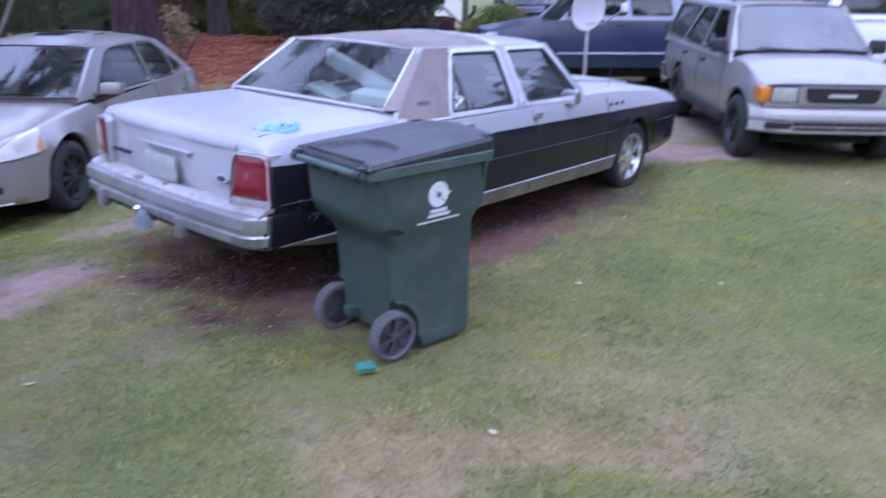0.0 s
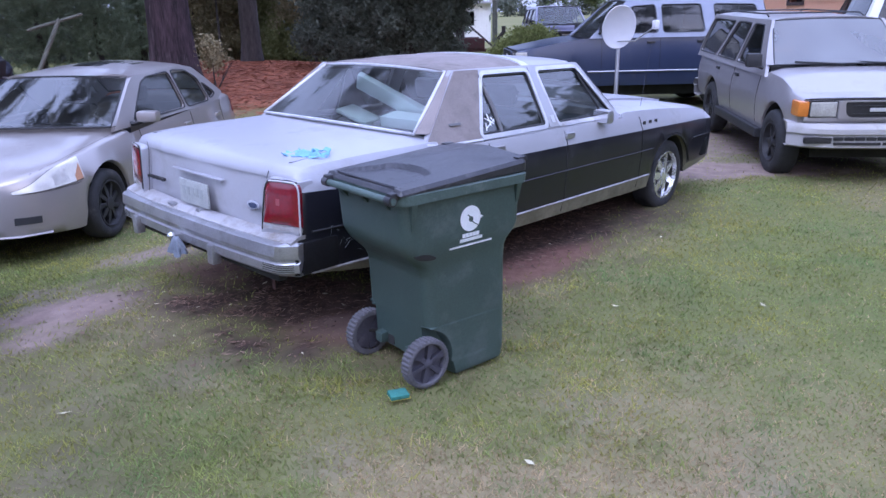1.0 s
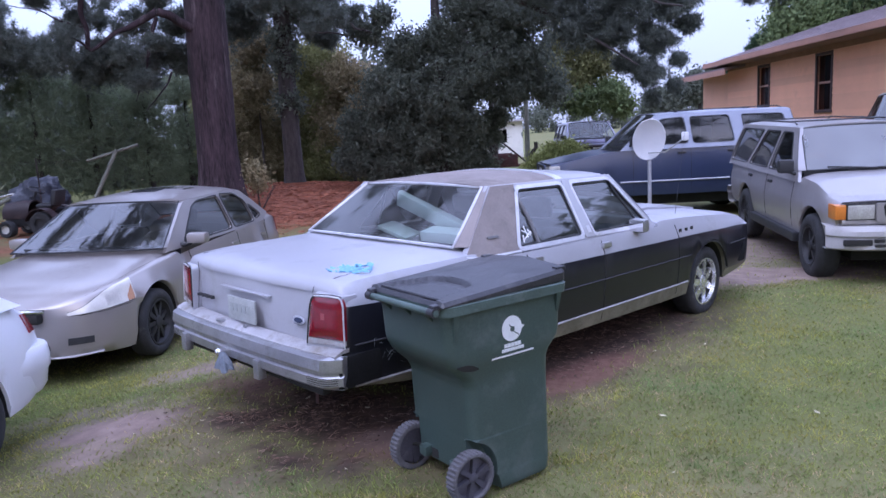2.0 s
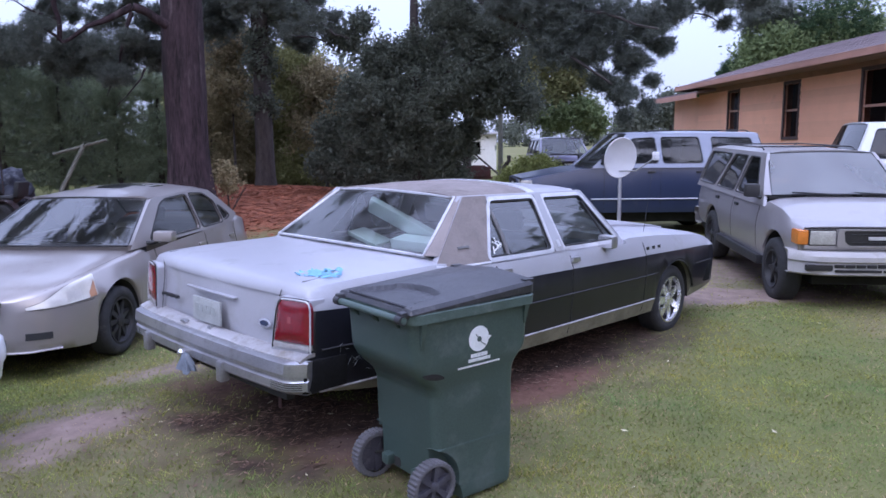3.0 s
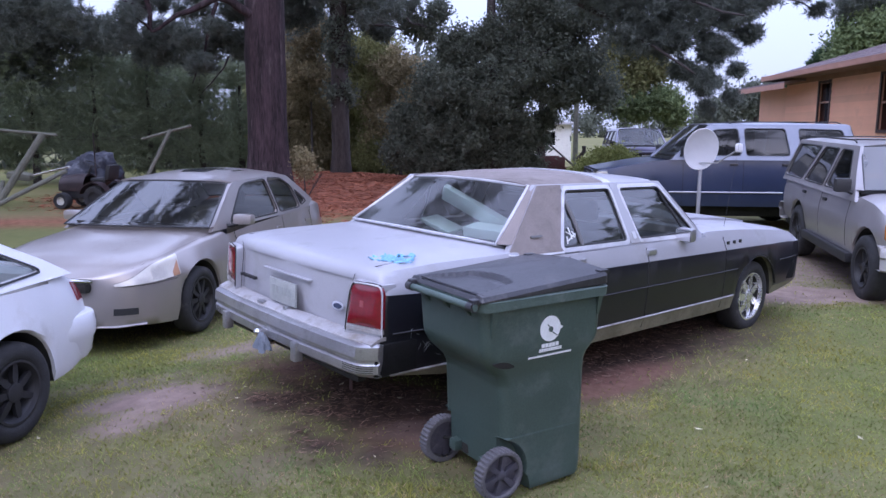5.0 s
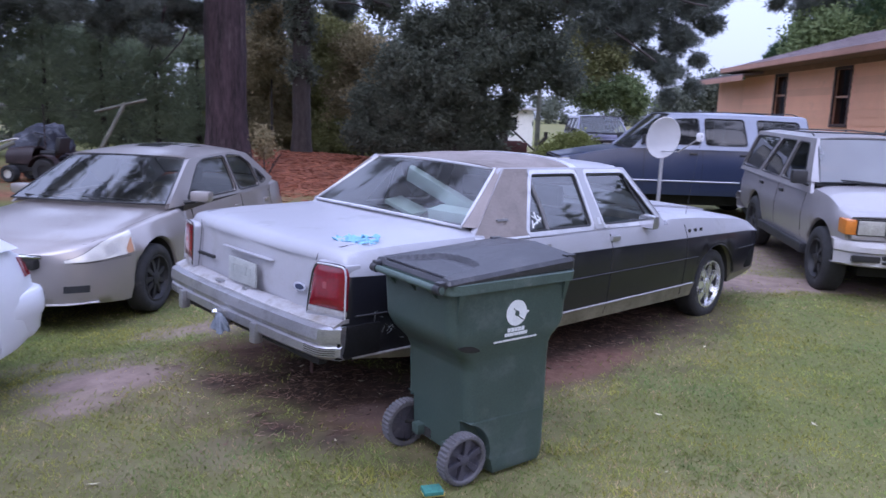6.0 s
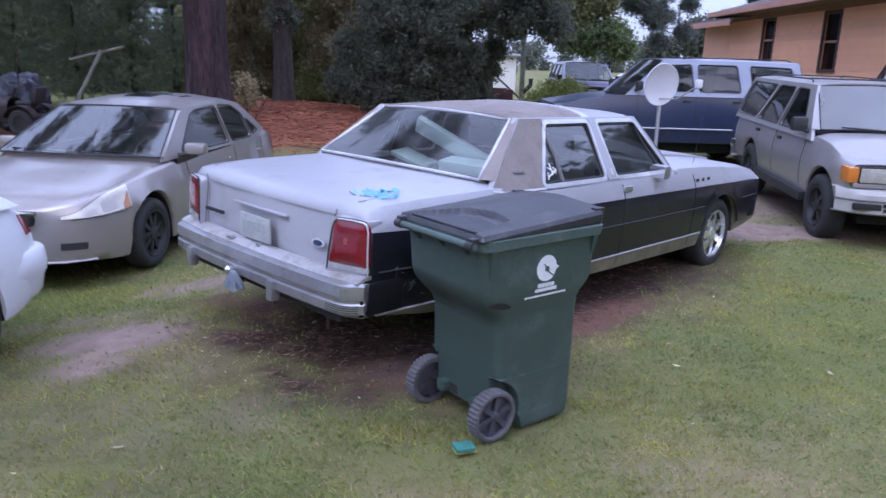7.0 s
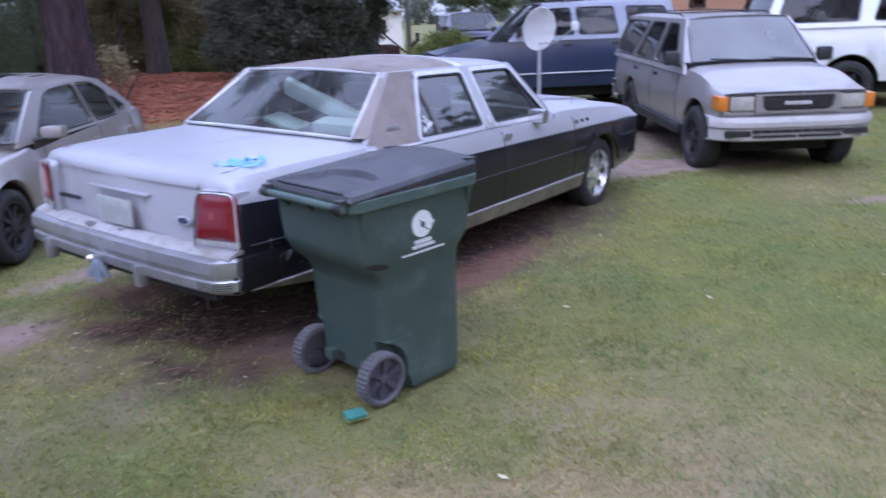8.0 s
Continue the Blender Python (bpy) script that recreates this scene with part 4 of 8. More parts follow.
def old_sedan():
    car = thing("sedan_car", SEDAN, "faded silver and black sedan with a mildewed vinyl roof, on grass", "car")
    S = {"tail": -1.265, "nose": 3.90, "axles": (0.0, 2.92), "arch": 0.375, "axle_z": 0.31, "cabin": (-0.07, 2.0), "ks": 0.945, "tail_bow": 0.07, "tail_round": 0.055,
         "w": line((-1.265, 0.926), (-0.9, 0.953), (-0.2, 0.975), (0.6, 0.985), (2.2, 0.985), (3.2, 0.965), (3.7, 0.93), (3.9, 0.89)),
         "zb": line((-1.265, 0.38), (-0.8, 0.31), (-0.4, 0.275), (2.5, 0.255), (3.3, 0.28), (3.9, 0.33)),
         "zs": line((-1.265, 0.912), (-0.8, 0.934), (0, 0.93), (1.0, 0.925), (2.0, 0.92), (2.4, 0.90), (3.0, 0.865), (3.6, 0.825), (3.9, 0.78)),
         "zt": line((-1.265, 0.94), (-1.15, 0.972), (-0.8, 0.995), (-0.15, 1.018), (-0.05, 0.62), (1.96, 0.62), (2.03, 1.0), (2.6, 0.995), (3.3, 0.945), (3.75, 0.885), (3.9, 0.82), soft=0.05),
         "zr": 0.375, "zm": 0.61, "zp": line((-1.265, 0.828), (-0.6, 0.81), (1.4, 0.80), (2.6, 0.79), (3.5, 0.775), (3.9, 0.75)), "tail_lean": 0.10, "nose_lean": -0.05, "tail_mat": 2, "nose_mat": 1}
    sh = Shell(S)
    sh.build(car, [M["under"], M["black_paint"], M["silver"], M["rocker"]], [0, 0, 3, 1, 1, 2, 2, 2, 2, 2], "silver upper body over faded black flanks")
    underbody(car, S, 0.62, 0.6)
    C = {"belt": (0.925, 0.905), "roof": (1.362, 0.672), "corner": 0.03,
         "outline": [(2.06, 0.905), (1.69, 1.365), (0.22, 1.365), (-0.275, 0.935)],
         "windows": [[(0.285, 0.96), (0.495, 1.328), (1.0, 1.328), (1.01, 0.96)], [(1.165, 0.96), (1.125, 1.328), (1.635, 1.328), (1.925, 0.96)]],
         "names": ["rear_door_window", "front_door_window"], "glass": [G["side"], G["side"]], "trim": M["white_trim"], "trim_w": 0.026, "gasket": 0.012,
         "frame_mat": M["silver"], "corner_mat": M["vinyl"], "windshield": (2.05, 0.99, 0.77, 1.66, 1.362, 0.60), "backlight": (-0.25, 1.015, 0.785, 0.215, 1.355, 0.615), "bow": 0.10, "bow_r": 0.075,
         "ws_glass": G["clear"], "bl_glass": G["dusty"], "seal": 0.0105, "seal_mat": M["white_trim"], "crown": line((0.15, 1.378), (0.65, 1.418), (1.15, 1.423), (1.7, 1.384)),
         "roof_mat": M["silver"], "roof_bands": [(0.0, 0.56, M["vinyl"], "vinyl_roof"), (0.56, 1.0, M["silver"], "roof")],
         "seats": [(1.25, (0.38, -0.38), 0.3, 1.05), (0.45, (0.0,), 0.66, 0.98)], "dash": 1.98}
    cabin(car, S, C)
    # vinyl over the rear pillars
    (zb, yb), (zr, yr) = C["belt"], C["roof"]
    for side in (1, -1):
        def put(u, v, w, side=side):
            t = (v - zb) / (zr - zb)
            return Vector((u, side * (yb + (yr - yb) * t + 0.03 * t * (1 - t) + 0.006 - w), v))
        bm = prism(bmesh.new(), [(0.26, 0.935), (0.475, 1.362), (0.235, 1.362), (-0.255, 0.945)], put, 0.012)
        part("vinyl_pillar", bm, M["vinyl"], car, "mildewed brown-grey vinyl", 30)
        bm = bmesh.new()
        tube(bm, [put(0.27, 0.935, -0.004), put(-0.12, 0.938, -0.004), put(-0.25, 0.958, -0.004)], 0.011, 6)
        part("pillar_trim", bm, M["white_trim"], car)
        bm = prism(bmesh.new(), rounded([(0.0, 1.045), (0.0, 1.058), (0.11, 1.058), (0.11, 1.045)], 0.004), lambda u, v, w: put(u, v, w - 0.006), 0.006)
        part("pillar_badge", bm, M["seat"], car)
        bm = prism(bmesh.new(), [(1.035, 0.94), (1.025, 1.355), (1.105, 1.355), (1.15, 0.94)], lambda u, v, w: put(u, v, w - 0.004), 0.012)
        part("centre_pillar", bm, M["silver"], car)
        bm = prism(bmesh.new(), rounded([(1.075, 0.97), (1.075, 1.02), (1.115, 1.02), (1.115, 0.97)], 0.006), lambda u, v, w: put(u, v, w - 0.008), 0.006)
        part("pillar_lamp", bm, M["white_trim"], car)
        bm = bmesh.new()
        tube(bm, [put(0.50, 0.96, 0.014), put(0.50, 1.10, 0.014), put(0.46, 1.328, 0.014)], 0.014, 8)
        part("window_divider", bm, M["seat"], car)
        bm = bmesh.new()
        tube(bm, [put(1.80, 0.96, 0.012), put(1.64, 1.28, 0.012)], 0.009, 6)
        part("vent_divider", bm, M["plastic"], car)
    # bright band over the roof behind the front doors
    bm = bmesh.new()
    rows = []
    for i in range(3):
        row = []
        for j in range(17):
            s = j / 8 - 1
            x = 1.03 + 0.04 * i + 0.02 * (1 - s * s)
            crown = C["crown"](x)
            row.append(Vector((x, s * 0.68, zr + (crown - zr) * (1 - abs(s) ** 2.6) - 0.035 * abs(s) ** 10 + 0.012)))
        rows.append(row)
    sheet(bm, rows, (0, 0, -0.02))
    part("roof_band", bm, M["white_trim"], car, "bright band across the roof", 45)
    # rear lamps, set in the slanting ends of the quarters
    def tail_x(y, z):
        return -1.265 + 0.1 * (z - 0.6) + 0.07 * ((y / 0.935) ** 2 - 0.45)

    for side in (1, -1):
        def on_tail(u, v, w, side=side):
            return Vector((-1.288 + 0.066 * u + w + 0.05 * (v - 0.76), side * (0.708 + 0.238 * u), v))
        grid = []
        for i in range(15):
            q = i / 14
            v = 0.650 + 0.224 * q
            turn = max(0, (q - 0.80) / 0.20) ** 2
            a, b = -0.045 + 0.088 * q + 0.085 * turn, 0.93 - 0.03 * q - 0.07 * turn
            grid.append([on_tail(a + (b - a) * j / 10, v, 0.004 - 0.016 * (1 - (2 * q - 1) ** 4) * (1 - (j / 5 - 1) ** 4)) for j in range(11)])
        lamp = part("tail_light", sheet(bmesh.new(), grid, (0.02, 0, 0)), M["red_lens"], car, "red tail light lens", 40)
        bm = prism(bmesh.new(), rounded([(-0.06, 0.618), (-0.05, 0.646), (0.93, 0.644), (0.935, 0.62)], 0.008), on_tail, 0.02)
        part("lower_lens", bm, M["shelf"], lamp)
        bm = bmesh.new()
        tube(bm, [on_tail(u, v, 0.0) for u, v in ((0.13, 0.880), (0.5, 0.883), (0.80, 0.880), (0.87, 0.868), (0.915, 0.835), (0.96, 0.61))], 0.0048, 6)
        part("lamp_trim", bm, M["white_trim"], lamp)
        bm = bmesh.new()
        tube(bm, [on_tail(u, v, 0.008) for u, v in ((-0.11, 0.61), (-0.09, 0.70), (-0.03, 0.82), (0.02, 0.858), (0.10, 0.882), (0.6, 0.888), (0.84, 0.882))], 0.004, 6)
        part("lamp_seal", bm, M["under"], lamp)
        bm = prism(bmesh.new(), rounded([(0.36, 0.755), (0.36, 0.79), (0.46, 0.79), (0.46, 0.755)], 0.004), lambda u, v, w: on_tail(u, v, w - 0.0135), 0.006)
        part("reflector", bm, M["pale_red"], lamp)
        part("quarter_end", prism(bmesh.new(), rounded([(-0.16, 0.585), (-0.10, 0.87), (0.06, 0.892), (0.84, 0.884), (0.86, 0.60)], 0.03), lambda u, v, w: on_tail(u, v, w + 0.012), 0.10), M["silver"], car, "", 30)
    for side in (1, -1):
        bm = bmesh.new()
        tube(bm, [(tail_x(0.665, z) - 0.001, side * (0.66 + 0.02 * (z > 0.9)), z) for z in (0.60, 0.7, 0.8, 0.86, 0.915)], 0.002, 5)
        part("boot_seam", bm, M["under"], car)
        bm = bmesh.new()
        tube(bm, [(x, side * 0.755, sh.S["zs"](x) + 0.82 * (sh.S["zt"](x) - sh.S["zs"](x)) - 0.004) for x in (-1.15, -0.9, -0.6, -0.3)], 0.0018, 5)
        part("boot_seam", bm, M["under"], car)
    bm = bmesh.new()
    box(bm, (-1.290, -0.285, 0.804), (-1.26, 0.28, 0.817), None, 0.006)
    part("boot_moulding", bm, M["silver"], car)
    bm = bmesh.new()
    box(bm, (-1.299, -0.145, 0.62), (-1.286, 0.175, 0.765), None, 0.003)
    part("number_plate", bm, M["plate"], car, "pale blank licence plate")
    bm = bmesh.new()
    for i in range(5):
        box(bm, (-1.301, 0.125 - 0.05 * i - 0.017, 0.675), (-1.2985, 0.125 - 0.05 * i + 0.017, 0.725), None, 0)
    part("plate_marks", bm, M["plate_mark"], car)
    bm = prism(bmesh.new(), [(-0.562 + 0.052 * math.cos(a), 0.714 + 0.026 * math.sin(a)) for a in np.linspace(0, 2 * math.pi, 21)[:-1]], lambda u, v, w: Vector((tail_x(u, v) - 0.007 + w, u, v)), 0.012)
    part("badge", bm, M["bright_chrome"], car)
    bm = prism(bmesh.new(), [(-0.562 + 0.036 * math.cos(a), 0.714 + 0.015 * math.sin(a)) for a in np.linspace(0, 2 * math.pi, 21)[:-1]], lambda u, v, w: Vector((tail_x(u, v) - 0.009 + w, u, v)), 0.004)
    part("badge_centre", bm, M["navy"], car)
    for i in range(7):
        bm = box(bmesh.new(), (-1.278, 0.63 - 0.03 * i - 0.02, 0.697 + 0.004 * (i % 2)), (-1.255, 0.63 - 0.03 * i, 0.716), None, 0)
        part("badge_bar", bm, M["plastic"], car)
    bm = bmesh.new()
    tube(bm, [(-1.32, -0.05, 0.596), (-1.28, -0.05, 0.596)], 0.022, 10)
    part("boot_lock", bm, M["chrome"], car)
    part("boot_catch", box(bmesh.new(), (-1.34, 0.20, 0.588), (-1.30, 0.27, 0.602), None, 0.003), M["chrome"], car)
    # sloping shelf between the boot lid and the bumper
    bm = sheet(bmesh.new(), [[Vector((tail_x(y, 0.6) + 0.03, y, 0.605)), Vector((tail_x(y, 0.6) - 0.012, y, 0.602)), Vector((-1.345 + 0.05 * (y / 0.93) ** 4, y, 0.578))] for y in np.linspace(-0.93, 0.93, 15)], (0, 0, -0.02))
    part("bumper_shelf", bm, M["shelf"], car, "dirt-stained shelf over the bumper")
    # bumpers
    for name, x0, d in (("rear_bumper", -1.29, -1), ("front_bumper", 3.80, 1)):
        bm = bmesh.new()
        rows = []
        for s in np.sign(np.linspace(-1, 1, 33)) * np.abs(np.linspace(-1, 1, 33)) ** 0.7:
            e = abs(s) ** 8
            x = x0 + d * (0.055 + 0.03 * (1 - s * s) - 0.018 * e - 0.075 * max(0, (abs(s) - 0.90) / 0.10) ** 2)
            y = s * (0.955 if d < 0 else 0.90)
            rows.append([Vector((x0 - d * 0.03, y, 0.572)), Vector((x - d * 0.02, y, 0.574)), Vector((x + d * 0.012, y, 0.562)), Vector((x + d * 0.018, y, 0.505)), Vector((x + d * 0.012, y, 0.49)), Vector((x + d * 0.002, y, 0.483)),
                         Vector((x + d * 0.002, y, 0.47)), Vector((x + d * 0.014, y, 0.462)), Vector((x + d * 0.012, y, 0.415)), Vector((x - d * 0.02, y * 0.99, 0.392)), Vector((x0 - d * 0.03, y * 0.99, 0.39))])
        sheet(bm, rows)
        for end in (rows[0], rows[-1]):
            bm.faces.new([bm.verts.new(p) for p in end])
        bmp = part(name, bm, M["chrome"], car, "dull chrome bumper", 25)
        for side in (1, -1):
            bm = box(bmesh.new(), (x0 - d * 0.01, min(side * 0.88, side * (0.950 if d < 0 else 0.925)), 0.392), (x0 - d * 0.30, max(side * 0.88, side * (0.950 if d < 0 else 0.925)), 0.57), None, 0.02)
            part("bumper_end", bm, M["cap_black"], bmp, "black bumper end cap")
        # fine ribs wrapping the ends of the lower face
        for side in (1, -1):
            for z in (0.424, 0.436, 0.448, 0.460):
                pts = []
                for q in np.linspace(0.80, 0.985, 9):
                    e = q ** 8
                    pts.append((x0 + d * (0.055 + 0.03 * (1 - q * q) - 0.018 * e - 0.075 * max(0, (q - 0.90) / 0.10) ** 2 + 0.0128), side * q * (0.955 if d < 0 else 0.90), z))
                part("bumper_rib", tube(bmesh.new(), pts, 0.0022, 5), M["under"], bmp)
        for y in (0.62, -0.30):
            bm = box(bmesh.new(), (x0 + d * 0.06, y - 0.03, 0.345), (x0 + d * 0.118, y + 0.03, 0.465), None, 0.012)
            part("bumper_guard", bm, M["chrome"], bmp)
        bm = bmesh.new()
        box(bm, (x0 - d * 0.06, -0.80, 0.33), (x0 + d * 0.0, 0.80, 0.385), None, 0.015)
        part("lower_valance", bm, M["under"], bmp)
    bm = bmesh.new()
    tube(bm, [(-1.30, 0.12, 0.36), (-1.42, 0.12, 0.36)], 0.025, 8)
    tube(bm, [(-1.41, 0.12, 0.36), (-1.41, 0.12, 0.41)], 0.014, 8)
    bmesh.ops.create_uvsphere(bm, u_segments=14, v_segments=10, radius=0.027, matrix=Matrix.Translation((-1.41, 0.125, 0.43)))
    part("tow_ball", bm, M["bright_chrome"], car)
    bm = bmesh.new()
    tube(bm, [(-0.2, -0.35, 0.25), (-0.9, -0.45, 0.27), (-1.12, -0.5, 0.25)], 0.025, 9)
    part("exhaust_pipe", bm, M["under"], car)
    part("hanging_strap", box(bmesh.new(), (-1.02, -0.35, 0.10), (-1.015, -0.32, 0.30), None, 0.001), M["rust"], car)
    # flanks
    for side in (1, -1):
        for x, s in ((2.31, 0.0), (1.16, 0.02)):
            sh.seam(car, x, side, 0.30, 0.90, slant=s)
        sh.seam(car, 0.30, side, 0.60, 0.91)
        for a, b in ((0.42, 2.52), (3.36, 3.78), (-1.18, -0.42)):
            bm = bmesh.new()
            tube(bm, [sh.at(x, sh.row_at(x, 0.615), side, 0.003) for x in np.linspace(a, b, 14)], 0.006, 5)
            part("side_moulding", bm, M["plastic"], car)
        for a, b in ((0.42, 2.5), (-1.17, -0.42)):
            bm = bmesh.new()
            tube(bm, [sh.at(x, sh.row_at(x, 0.385), side, 0.004) for x in np.linspace(a, b, 14)], 0.008, 5)
            part("sill_moulding", bm, M["shelf"], car)
        bm = bmesh.new()
        R = 0.382
        tube(bm, [(2.92 + R * math.cos(a), side * 0.962, 0.31 + R * math.sin(a)) for a in np.linspace(0.25, math.pi - 0.25, 18)], 0.010, 6)
        part("arch_trim", bm, M["black_paint"], car)
        door_handle(car, sh, 1.215, 0.868, side, M["chrome"], 0.11)
        door_handle(car, sh, 0.36, 0.868, side, M["chrome"], 0.15)
        for x in (2.37, 2.48, 2.59):
            p = sh.at(x, sh.row_at(x, 0.84), side, 0.0)
            bm = bmesh.new()
            box(bm, (x - 0.024, p.y - 0.003, 0.82), (x + 0.024, p.y + 0.003, 0.862), None, 0.004)
            part("fender_vent", bm, M["under"], car)
        door_mirror(car, 1.68, side * 0.96, 0.965, M["chrome"], 0.09, 0.15, 0.11)
    rng = random.Random(12)
    for i in range(16):
        x, z, k = rng.uniform(-1.05, -0.72), rng.uniform(0.44, 0.66), rng.uniform(0.02, 0.06)
        tilt = rng.uniform(-0.8, 1.6)
        bm = tube(bmesh.new(), [sh.at(x + k * j * math.cos(tilt), sh.row_at(x, z + k * j * math.sin(tilt)), -1, 0.0006) for j in (-0.5, 0.1, 0.5)], [0.0005, rng.uniform(0.0008, 0.0018), 0.0005], 5)
        part("scuff_mark", bm, M["plate_mark"], car)
    bm = bmesh.new()
    box(bm, (3.90, -0.55, 0.52), (3.93, 0.55, 0.75), None, 0.01)
    part("grille", bm, M["chrome"], car)
    for side in (1, -1):
        bm = bmesh.new()
        box(bm, (3.86, side * 0.72 - 0.15, 0.56), (3.915, side * 0.72 + 0.15, 0.74), None, 0.015)
        part("headlight", bm, M["lamp"], car)
        for x, st in ((0.0, "petal"), (2.92, "petal")):
            wheel(car, x, side * 0.83, 0.312, 0.325, 0.2, 0.215, M["wheel_chrome"], 7, st)
    bm = bmesh.new()
    tube(bm, [(2.55, -0.80, 0.90), (2.56, -0.80, 0.95), (2.72, -0.80, 1.75)], [0.008, 0.002, 0.0011], 5)
    part("antenna", bm, M["plastic"], car)
    bm = bmesh.new()
    for s in (-1, 1):
        tube(bm, [(2.14, s * 0.35 + 0.2, 1.0), (2.10, s * 0.35 - 0.15, 1.035)], 0.007, 5)
    part("wiper", bm, M["plastic"], car)
    bm = bmesh.new()
    for s in (1, -1):
        tube(bm, [(2.2, s * 0.70, 0.985), (3.0, s * 0.66, 0.945), (3.85, s * 0.60, 0.83)], 0.004, 5)
    part("bonnet_seam", bm, M["under"], car)
    bm = sheet(bmesh.new(), [[Vector((x, y, sh.S["zt"](x) + 0.012 + 0.012 * (1 - (y / 0.5) ** 2))) for y in np.linspace(-0.5, 0.5, 9)] for x in np.linspace(2.3, 3.5, 9)], (0, 0, -0.03))
    part("bonnet_bulge", bm, M["silver"], car)
    bm = bmesh.new()
    glass_at = lambda u, v: Vector((u, -(0.905 - 0.24 * (v - 0.925) / 0.44 + 0.006), v))
    for a, b in (((0.355, 1.00), (0.455, 1.045)), ((0.365, 1.06), (0.44, 1.02)), ((0.40, 1.085), (0.405, 1.01)), ((0.345, 0.985), (0.36, 1.03)), ((0.425, 1.06), (0.45, 1.03))):
        tube(bm, [glass_at(*a), glass_at(*b)], 0.0045, 5)
    part("window_sticker", bm, M["decal"], car)
    return car


old_sedan()


def board(name, m, size, label):
    ob = part(name, box(bmesh.new(), [-s / 2 for s in size], [s / 2 for s in size], None, 0.008), M["foam"])
    ob.matrix_world = m
    return tagged(ob, label, "foam board", "boards in the sedan")


board("foam_board", SEDAN @ pose(0.30, -0.06, 1.125, 27, -26, 8), (0.05, 0.66, 0.13), "pale green foam board leaning behind the sedan's rear window")
board("foam_board", SEDAN @ pose(0.24, -0.30, 1.0, 0, -10, 4), (0.16, 0.50, 0.075), "pale foam board lying on the sedan's rear shelf")
board("foam_board", SEDAN @ pose(0.36, 0.42, 0.97, 8, -10, -12), (0.16, 0.45, 0.035), "pale foam board lying on the sedan's rear shelf")


def crumpled(name, m, outline, seed, material, label, category, lift=0.03, size=1.0):
    """A limp, folded bit of thin material."""
    rng = random.Random(seed)
    bm = bmesh.new()
    bmesh.ops.create_grid(bm, x_segments=26, y_segments=18, size=0.5)
    kill = []
    for v in bm.verts:
        u, w = v.co.x * 2, v.co.y * 2
        if not outline(u, w):
            kill.append(v)
        h = noise.noise(Vector((u * 2.3 + seed, w * 3.1, 0))) + 0.6 * noise.noise(Vector((u * 6, w * 5 + seed, 3)))
        v.co = Vector((u * 0.14 * size, w * 0.085 * size, lift * (0.55 + h) + 0.004))
        v.co.x += 0.02 * size * noise.noise(Vector((w * 5, seed, 1)))
    bmesh.ops.delete(bm, geom=kill, context="VERTS")
    r = bmesh.ops.extrude_face_region(bm, geom=list(bm.faces), use_keep_orig=True)
    for v in r["geom"]:
        if isinstance(v, bmesh.types.BMVert):
            v.co.z -= 0.004
    ob = part(name, bm, material, None, "", 80)
    ob.matrix_world = m
    return tagged(ob, label, category)


def glove_outline(u, w):
    if u < 0.1:
        return abs(w) < 0.75 - 0.25 * u * u and u > -0.95
    f = (w + 0.8) / 0.4
    return abs(w) < 0.8 and (f - math.floor(f)) < 0.72 and u < 0.95 - 0.25 * abs(w)


crumpled("rubber_glove", SEDAN @ pose(-0.98, -0.70, 0.962, 8, -3, -58), glove_outline, 3, M["cloth_blue"], "crumpled light blue rubber glove lying on the sedan's boot lid", "glove", 0.03, 1.05)


def hanging_bag():
    """A small limp bag, gathered at the top and fluted down its sides."""
    bm = bmesh.new()
    rings = []
    for i in range(9):
        t = i / 8
        ring = []
        for j in range(28):
            a = 2 * math.pi * j / 28
            r = (0.016 + 0.050 * t ** 0.7) * (1 + 0.22 * math.sin(5 * a + 2 * t) * t + 0.12 * math.sin(9 * a - 3 * t))
            ring.append(bm.verts.new((r * 0.75 * math.cos(a), r * 1.1 * math.sin(a) - 0.015 * t, -0.118 * t + 0.012 * math.sin(3 * a) * t)))
        rings.append(ring)
    for p, q in zip(rings, rings[1:]):
        for j in range(28):
            bm.faces.new((p[j], p[(j + 1) % 28], q[(j + 1) % 28], q[j]))
    bm.faces.new(rings[0])
    bm.faces.new(rings[-1])
    ob = part("plastic_bag", bm, M["bag"], None, "", 60)
    ob.matrix_world = SEDAN @ pose(-1.425, 0.045, 0.446, 0, 0, 10) @ Matrix.Scale(0.88, 4)
    tagged(ob, "limp blue-grey plastic bag hanging beside the sedan's tow ball", "bag")


hanging_bag()



